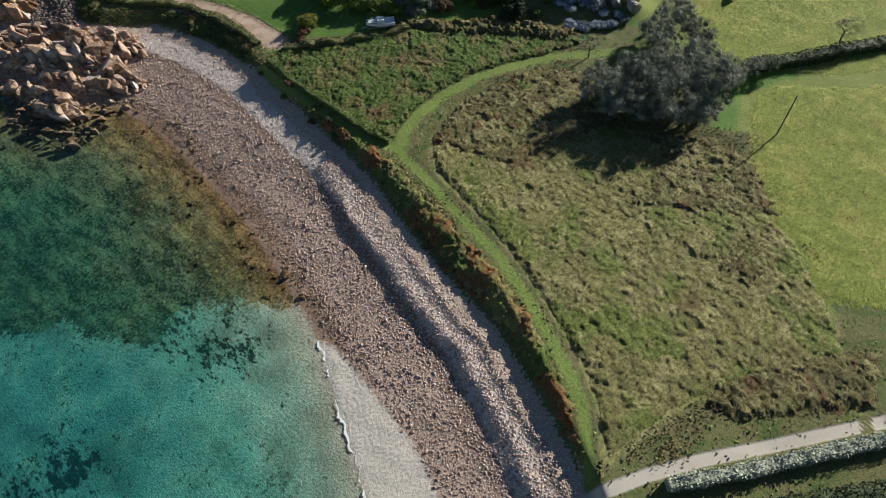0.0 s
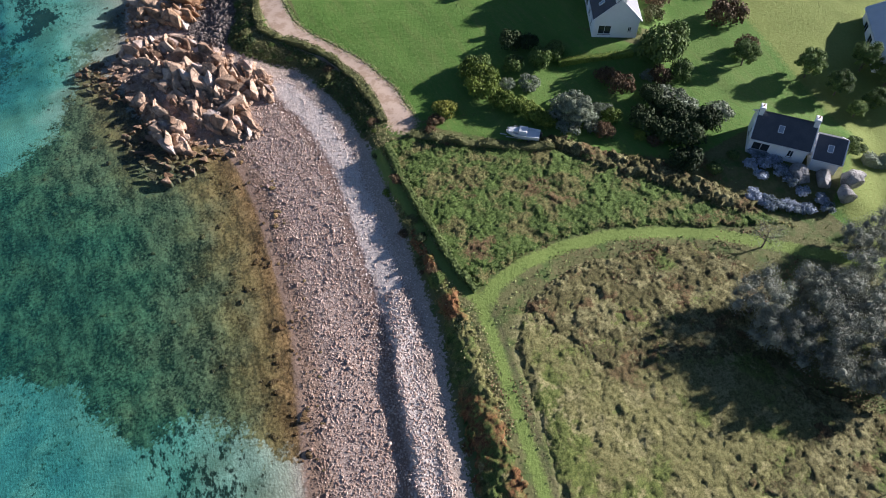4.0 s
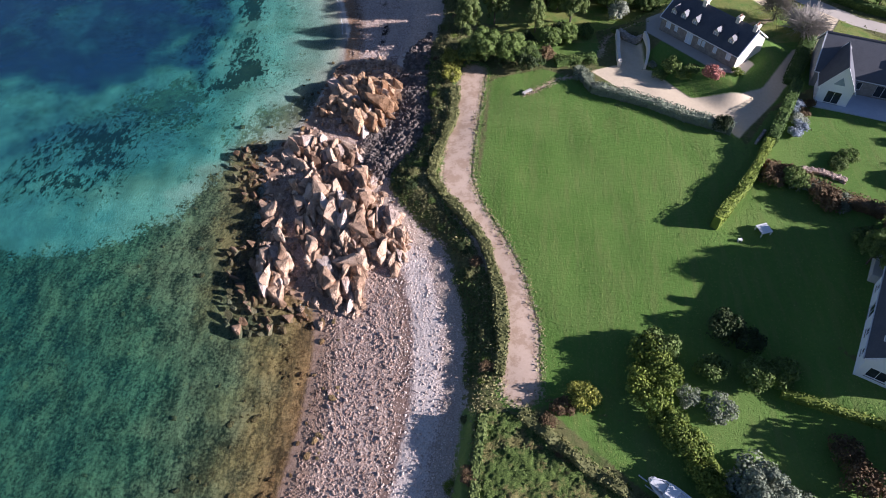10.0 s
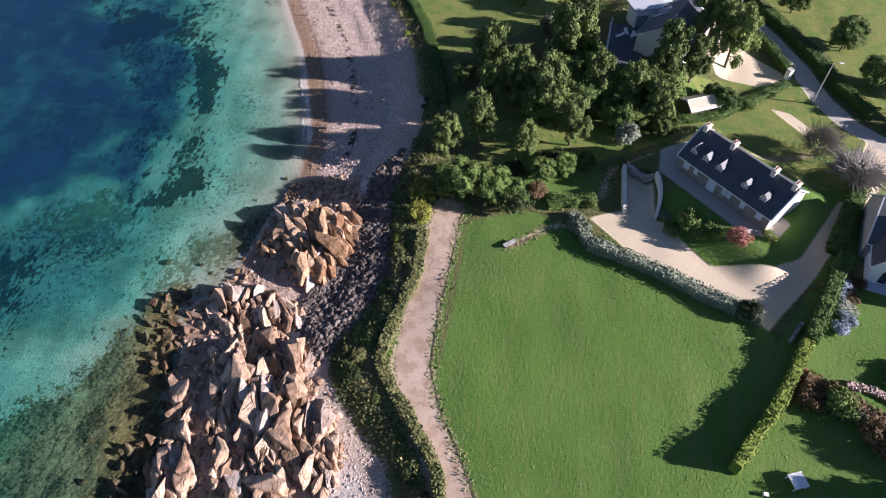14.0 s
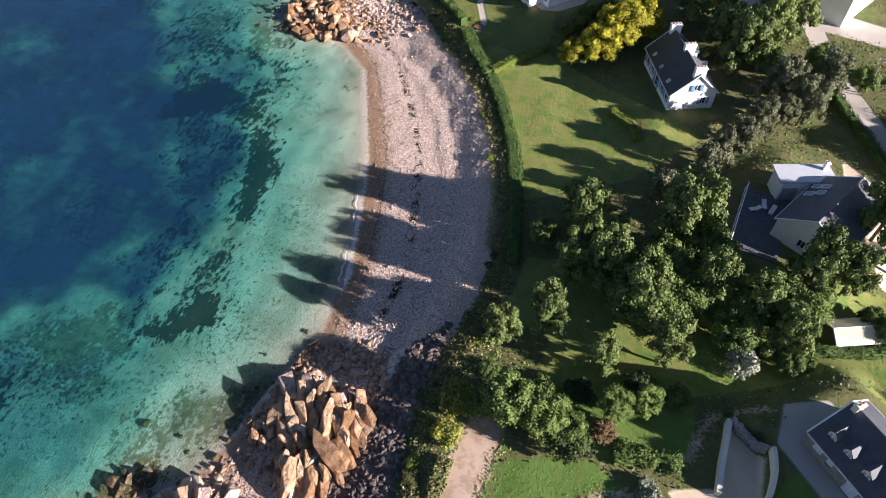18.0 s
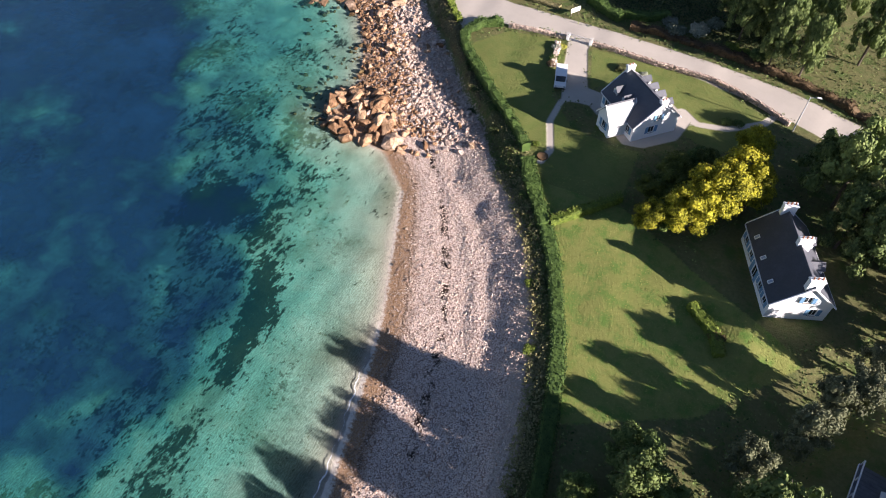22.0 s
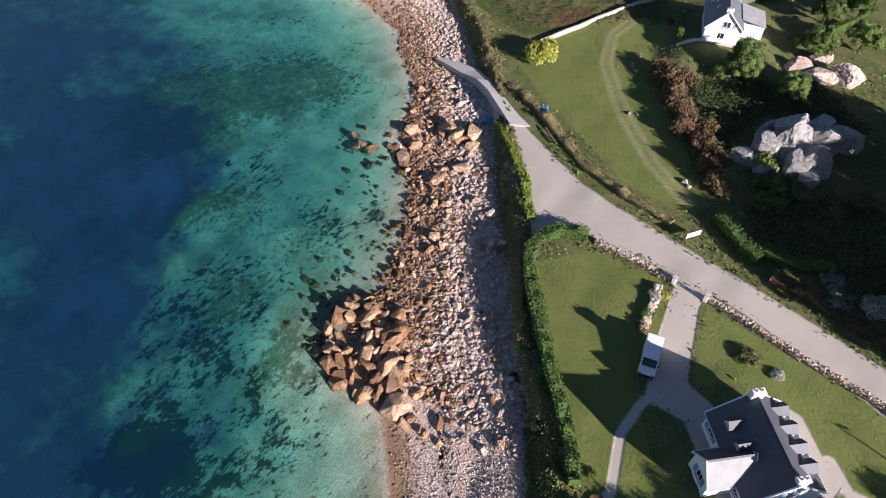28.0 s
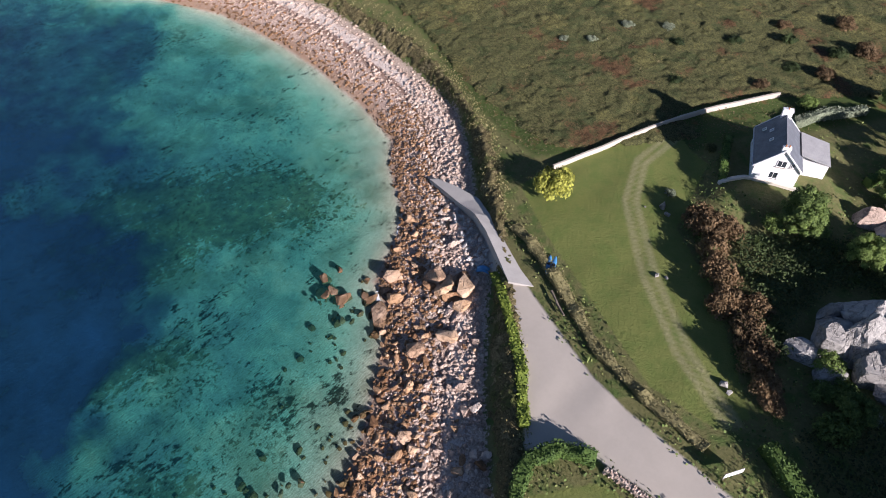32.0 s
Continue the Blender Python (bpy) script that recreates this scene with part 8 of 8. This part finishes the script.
M_CORRUGATED = surface("cream_roof_sheet", (0.56, 0.5, 0.38), (0.72, 0.66, 0.52), 0.8, 9, 0.7, 0.2)


def pole(x, y, tall, label, mat, lamp=False, arms=0, turn=0, name="utility_pole"):
    p_ = empty(name, pose(x, y, height(x, y), 0, 0, turn), label, "pole")
    part("shaft", rod((0, 0, -0.3), (0, 0, tall), 0.11, 0.07), mat, p_)
    if lamp:
        part("arm", rod((0, 0, tall - 0.15), (1.1, 0, tall + 0.12), 0.045), mat, p_)
        part("lamp_head", soften(boxes((0.85, 1.5, -0.15, 0.15, tall + 0.06, tall + 0.2)), 0.04), M_FRAME, p_)
    for i in range(arms):
        part("crossarm", boxes((-0.8, 0.8, -0.05, 0.05, tall - 0.5 - i * 0.7, tall - 0.4 - i * 0.7)), mat, p_)
        for s in (-0.7, 0, 0.7):
            part("insulator", rod((s, 0, tall - 0.4 - i * 0.7), (s, 0, tall - 0.22 - i * 0.7), 0.05, 0.04), M_FRAME, p_)


pole(64.2, 36.6, 7.8, "slender wooden utility pole standing in the field", M_WOOD)
pole(71.4, 199.6, 7.6, "pale concrete street lamp beside the back lane", M_CONCRETE, lamp=True, turn=0, name="street_lamp")
pole(23.2, 266.4, 6.4, "grey metal street lamp at the road bend", M_ZINC, lamp=True, turn=10, name="street_lamp")
pole(62.4, 221.5, 6.4, "grey metal street lamp on the lane", M_ZINC, lamp=True, turn=40, name="street_lamp")
pole(55.5, 243.0, 7.2, "wooden utility pole with short crossarms by the lane", M_WOOD, arms=2, turn=30)

# van on the drive
van = empty("van", pose(-13.3, 262.0, height(-13.3, 262.0), 0, 0, -70), "white panel van parked on the drive", "van")
prof = [(-2.5, 0.45), (2.45, 0.45), (2.5, 0.95), (2.3, 1.15), (1.65, 1.25), (0.95, 1.92), (0.5, 2.02), (-2.4, 2.02), (-2.5, 1.8)]
part("body", soften(prism(prof, -0.95, 0.95), 0.07, 2), M_CARPAINT, van)
part("windscreen", prism([(1.68, 1.3), (1.0, 1.93), (0.96, 1.9), (1.62, 1.26)], -0.8, 0.8), M_DARKGLASS, van)
for s in (-1, 1):
    part("side_window", prism([(0.35, 1.3), (1.45, 1.3), (0.92, 1.82), (0.35, 1.85)], s * 0.955, s * 0.975), M_DARKGLASS, van)
    part("headlight", boxes((2.4, 2.52, s * 0.72 - 0.16, s * 0.72 + 0.16, 0.82, 1.0)), M_PALEGLASS, van)
    part("mirror", boxes((1.25, 1.42, s * 1.02 - 0.08, s * 1.02 + 0.08, 1.25, 1.45)), M_TYRE, van)
    for x in (-1.6, 1.6):
        wh = part("wheel", rod((x, s * 0.75, 0.33), (x, s * 0.97, 0.33), 0.33, sides=16), M_TYRE, van)
        part("rim", rod((x, s * 0.965, 0.33), (x, s * 0.985, 0.33), 0.19, sides=12), M_ZINC, wh)
part("bumper", boxes((2.47, 2.58, -0.85, 0.85, 0.45, 0.68)), M_TYRE, van)

# boat on a trailer in the garden
boat = empty("boat", pose(39.5, 100.4, height(39.5, 100.4) + 0.45, 0, 0, 143), "small white cabin boat on a trailer", "boat")
bm = bmesh.new()
rows = []
for x, half, keel in ((-2.4, 0.95, 0.1), (-1.2, 1.05, 0.0), (0.3, 1.05, 0.0), (1.5, 0.8, 0.1), (2.3, 0.35, 0.3), (2.7, 0.02, 0.6)):
    rows.append([bm.verts.new(v) for v in ((x, -half, 1.0), (x, -half * 0.85, 0.4 + keel * 0.3), (x, 0, keel), (x, half * 0.85, 0.4 + keel * 0.3), (x, half, 1.0), (x, half * 0.82, 1.0), (x, half * 0.8, 0.75), (x, -half * 0.8, 0.75), (x, -half * 0.82, 1.0))])
for a, b in zip(rows, rows[1:]):
    for i in range(9):
        bm.faces.new((a[i], a[(i + 1) % 9], b[(i + 1) % 9], b[i]))
bm.faces.new(rows[0])
bmesh.ops.recalc_face_normals(bm, faces=bm.faces)
part("hull", bm, M_GEL, boat)
part("foredeck", prism([(0.5, 1.0), (2.4, 1.0), (2.3, 1.08), (0.6, 1.3)], -0.45, 0.45), M_GEL, boat)
part("cabin", soften(boxes((-0.5, 0.8, -0.7, 0.7, 0.76, 1.55)), 0.1), M_GEL, boat)
part("cabin_window", boxes((0.78, 0.83, -0.55, 0.55, 1.15, 1.42)), M_DARKGLASS, boat)
part("outboard_motor", soften(boxes((-2.75, -2.4, -0.2, 0.2, 0.5, 1.35)), 0.06), M_TYRE, boat)
part("bow_rail", merged(rod((1.2, -0.7, 1.35), (2.6, 0, 1.45), 0.02), rod((1.2, 0.7, 1.35), (2.6, 0, 1.45), 0.02)), M_ZINC, boat)
trailer = empty("boat_trailer", pose(39.5, 100.4, height(39.5, 100.4), 0, 0, 143), "grey steel trailer carrying the boat", "trailer")
part("trailer_frame", boxes((-2.2, 2.6, -0.5, -0.42, 0.36, 0.46), (-2.2, 2.6, 0.42, 0.5, 0.36, 0.46), (2.6, 3.6, -0.05, 0.05, 0.36, 0.46), (-0.9, -0.8, -0.9, 0.9, 0.3, 0.36)), M_ZINC, trailer)
for s in (-1, 1):
    part("wheel", rod((-0.85, s * 0.85, 0.28), (-0.85, s * 1.02, 0.28), 0.28, sides=14), M_TYRE, trailer)

# garden things
tab = empty("garden_table", pose(55.8, 135.8, height(55.8, 135.8), 0, 0, 20), "square white garden table on the lawn", "table")
part("tabletop", soften(boxes((-0.8, 0.8, -0.8, 0.8, 0.72, 0.78)), 0.02), M_FRAME, tab)
for sx in (-0.68, 0.68):
    for sy in (-0.68, 0.68):
        part("leg", boxes((sx - 0.05, sx + 0.05, sy - 0.05, sy + 0.05, -0.02, 0.72)), M_FRAME, tab)
st = empty("stool", pose(52.6, 134.2, height(52.6, 134.2)), "small pale stool on the lawn", "stool")
part("seat", soften(boxes((-0.25, 0.25, -0.2, 0.2, 0.4, 0.46)), 0.015), M_FRAME, st)
for sx in (-0.2, 0.2):
    part("leg", boxes((sx - 0.03, sx + 0.03, -0.16, 0.16, -0.02, 0.4)), M_FRAME, st)
be = empty("stone_bench", pose(25.2, 164.2, height(25.2, 164.2), 0, 0, 40), "grey granite slab bench at the lawn edge", "bench")
part("seat", soften(boxes((-0.9, 0.9, -0.28, 0.28, 0.35, 0.5)), 0.03), M_GREYROCK, be)
for sx in (-0.6, 0.6):
    part("support", boxes((sx - 0.12, sx + 0.12, -0.22, 0.22, -0.05, 0.35)), M_GREYROCK, be)
sg = empty("signboard", pose(-18.6, 281.2, height(-18.6, 281.2), 0, 0, 62), "plain white signboard on two posts by the road", "sign")
part("board", boxes((-1.1, 1.1, -0.03, 0.03, 0.7, 1.6)), M_FRAME, sg)
for sx in (-0.9, 0.9):
    part("post", boxes((sx - 0.05, sx + 0.05, 0.03, 0.12, -0.2, 1.6)), M_WOOD, sg)
for x, y, r in ((-45.2, 309.2, 0.75), (-43.9, 308.3, 0.5), (-38.9, 298.4, 0.4), (-37.8, 298.9, 0.3), (-24.6, 290.2, 0.6), (-23.7, 289.8, 0.45), (-47.0, 307.6, 0.2)):
    tagged(boulder(None, M_GREYROCK, x, y, r, r * 0.7, r * 0.75, x, 0.1, 0.25, "garden_rock"), "pale granite stone set in the lawn", "rock", "garden rocks")
for x, y, turn, lab in ((-50.2, 290.6, 120, "blue plastic kayak lying on the bank"), (-49.6, 290.9, 118, "faded blue kayak lying beside another")):
    k = empty("kayak", pose(x, y, height(x, y) + 0.5, 0, 0, turn), lab, "kayak", "kayaks")
    bm = bmesh.new()
    bmesh.ops.create_uvsphere(bm, u_segments=14, v_segments=8, radius=1.0)
    bmesh.ops.scale(bm, vec=(1.7, 0.33, 0.2), verts=bm.verts)
    part("hull", bm, M_BLUE, k)
    part("cockpit", rod((0, 0, 0.17), (0, 0, 0.22), 0.24, 0.22, 14), M_TYRE, k)
tarp = bmesh.new()
bmesh.ops.create_grid(tarp, x_segments=9, y_segments=7, size=1.0)
for v in tarp.verts:
    v.co.z = 0.5 + 0.16 * math.sin(3.1 * v.co.x + 1.2) + 0.12 * math.sin(4.3 * v.co.y) - 0.4 * max(abs(v.co.x), abs(v.co.y)) ** 4
bmesh.ops.solidify(tarp, geom=tarp.faces[:], thickness=0.02)
tarp_ob = tagged(part("tarpaulin", tarp, M_BLUE), "crumpled blue tarpaulin lying on the white rocks", "tarpaulin")
tarp_ob.matrix_world = pose(-57.4, 285.8, height(-57.4, 285.8) + 0.25, 0, 0, 30) @ Matrix.Diagonal((0.9, 0.6, 0.8, 1))
for i, (x, y) in enumerate(((-46.2, 286.9), (-44.6, 286.0))):
    d = tagged(part("driftwood_log", rod((-1.1, 0, 0.16), (1.1, 0.1, 0.2), 0.17, 0.12, 9), M_WOOD), "grey driftwood log at the roadside", "log", "roadside logs")
    d.matrix_world = pose(x, y, height(x, y) + 0.35, 0, 0, -32 + 4 * i)
tree("light", 82.0, 77.0, 1.9, 0.9)
# made-up tree, added to shade the ground between tor and cottage
tree("broad", -21.5, 316.5, 2.6, 1.1)
tree("broad", -13.0, 295.4, 2.3, 0.9)
tree("broad", -29.6, 316.4, 2.8, 0.9)
for x, y in ((92.5, 60), (101, 61.5)):
    h_ = tagged(part("hay_bale", soften(rod((-0.6, 0, 0.62), (0.6, 0, 0.62), 0.62, sides=18), 0.04), M_STRAW), "round pale hay bale lying in the field", "hay bale", "hay bales")
    h_.matrix_world = pose(x, y, height(x, y), 0, 0, 30)
shed = gable_house("low shed with cream corrugated roof among shrubs", 53.3, 195.6, height(53.3, 195.6), 24, 5.4, 2.8, 1.9, 2.6, M_WOOD, (M_CORRUGATED, M_CORRUGATED), over=0.1)
for i in range(24):
    for s in (-1, 1):
        o = part("roof_rib", boxes((-2.75 + i * 0.235, -2.68 + i * 0.235, 0, 1.72, 0.0, 0.03)), M_CORRUGATED, shed)
        o.matrix_local = Matrix.Translation((0, 0, 2.8)) @ Matrix.Rotation(0 if s > 0 else math.pi, 4, "Z") @ Matrix.Rotation(-math.atan2(0.7, 1.4), 4, "X")
fr = empty("cold_frame", pose(101.6, 80.6, height(101.6, 80.6), 0, 0, -20), "low garden frame with white rim and dark inside", "garden frame")
part("rim", boxes((-2.3, 2.3, -1.3, -1.1, 0, 0.7), (-2.3, 2.3, 1.1, 1.3, 0, 0.7), (-2.3, -2.1, -1.1, 1.1, 0, 0.7), (2.1, 2.3, -1.1, 1.1, 0, 0.7)), M_FRAME, fr)
part("bed", boxes((-2.1, 2.1, -1.1, 1.1, 0, 0.2)), M_BARK, fr)
for x, y, turn in ((40.9, 211.3, 30), (42.2, 212.4, 100), (43.2, 211.7, 70)):
    lo_ = empty("sun_lounger", pose(x, y, 7.4, 0, 0, turn), "white sun lounger on the timber deck", "lounger", "sun loungers")
    part("mattress", soften(boxes((-0.6, 0.5, -0.3, 0.3, 0.28, 0.36)), 0.02), M_FRAME, lo_)
    part("backrest", soften(prism([(0.5, 0.3), (0.95, 0.6), (0.92, 0.66), (0.47, 0.36)], -0.3, 0.3), 0.01), M_FRAME, lo_)
    for sx in (-0.5, 0.4):
        part("leg", boxes((sx - 0.03, sx + 0.03, -0.28, 0.28, 0, 0.28)), M_ZINC, lo_)
basket = tagged(part("flower_bed_edge", rod((0, 0, 0), (0, 0, 0.25), 0.9, 0.85, 20), M_RUST), "round bed of dark red plants on the lawn", "flower bed")
basket.matrix_world = pose(-8.6, 244.6, height(-8.6, 244.6) - 0.05)

# thin line of foam where the swell breaks on the sand
M_FOAM = surface("sea_foam", (0.72, 0.75, 0.75), (0.84, 0.85, 0.85), 2, 12, 0.8, 0.3)


def foam(text, width, label):
    pts = line(text)
    seg = np.linalg.norm(np.diff(pts, axis=0), axis=1)
    run = np.concatenate([[0], np.cumsum(seg)])
    t = np.arange(0, run[-1], 0.22)
    x, y = np.interp(t, run, pts[:, 0]), np.interp(t, run, pts[:, 1])
    tx, ty = np.gradient(x), np.gradient(y)
    m = np.hypot(tx, ty)
    wob = 0.12 * np.sin(t * 1.3) + 0.1 * np.sin(t * 3.1)
    wid = width * np.clip(0.5 + 0.6 * np.sin(t * 0.6) + rng.normal(0, 0.3, len(t)), 0.06, 1.6)
    a = np.stack([x - ty / m * (wob + wid), y + tx / m * (wob + wid), np.full(len(t), 0.03)], -1)
    b = np.stack([x - ty / m * wob, y + tx / m * wob, np.full(len(t), 0.035)], -1)
    n = len(t)
    me = raw_mesh("sea_foam", np.vstack([a, b]), [[i, i + 1, n + i + 1, n + i] for i in range(n - 1)], M_FOAM)
    tagged(new("sea_foam", me), label, "foam", kind="stuff")


foam("-20,40 -17.8,43.6 -15.2,48.7 -12.8,54 -10,59 -8.2,63", 0.3, "broken white foam where small waves meet the sand")
foam("-9.2,186 -11,193 -13.4,201 -15,206", 0.16, "thin foam along the wet sand")
foam("-63,272.6 -66.5,274.2", 0.3, "small foam patch by the rocks")
foam("-72,283 -75,286.6", 0.25, "small foam patch by the slip")
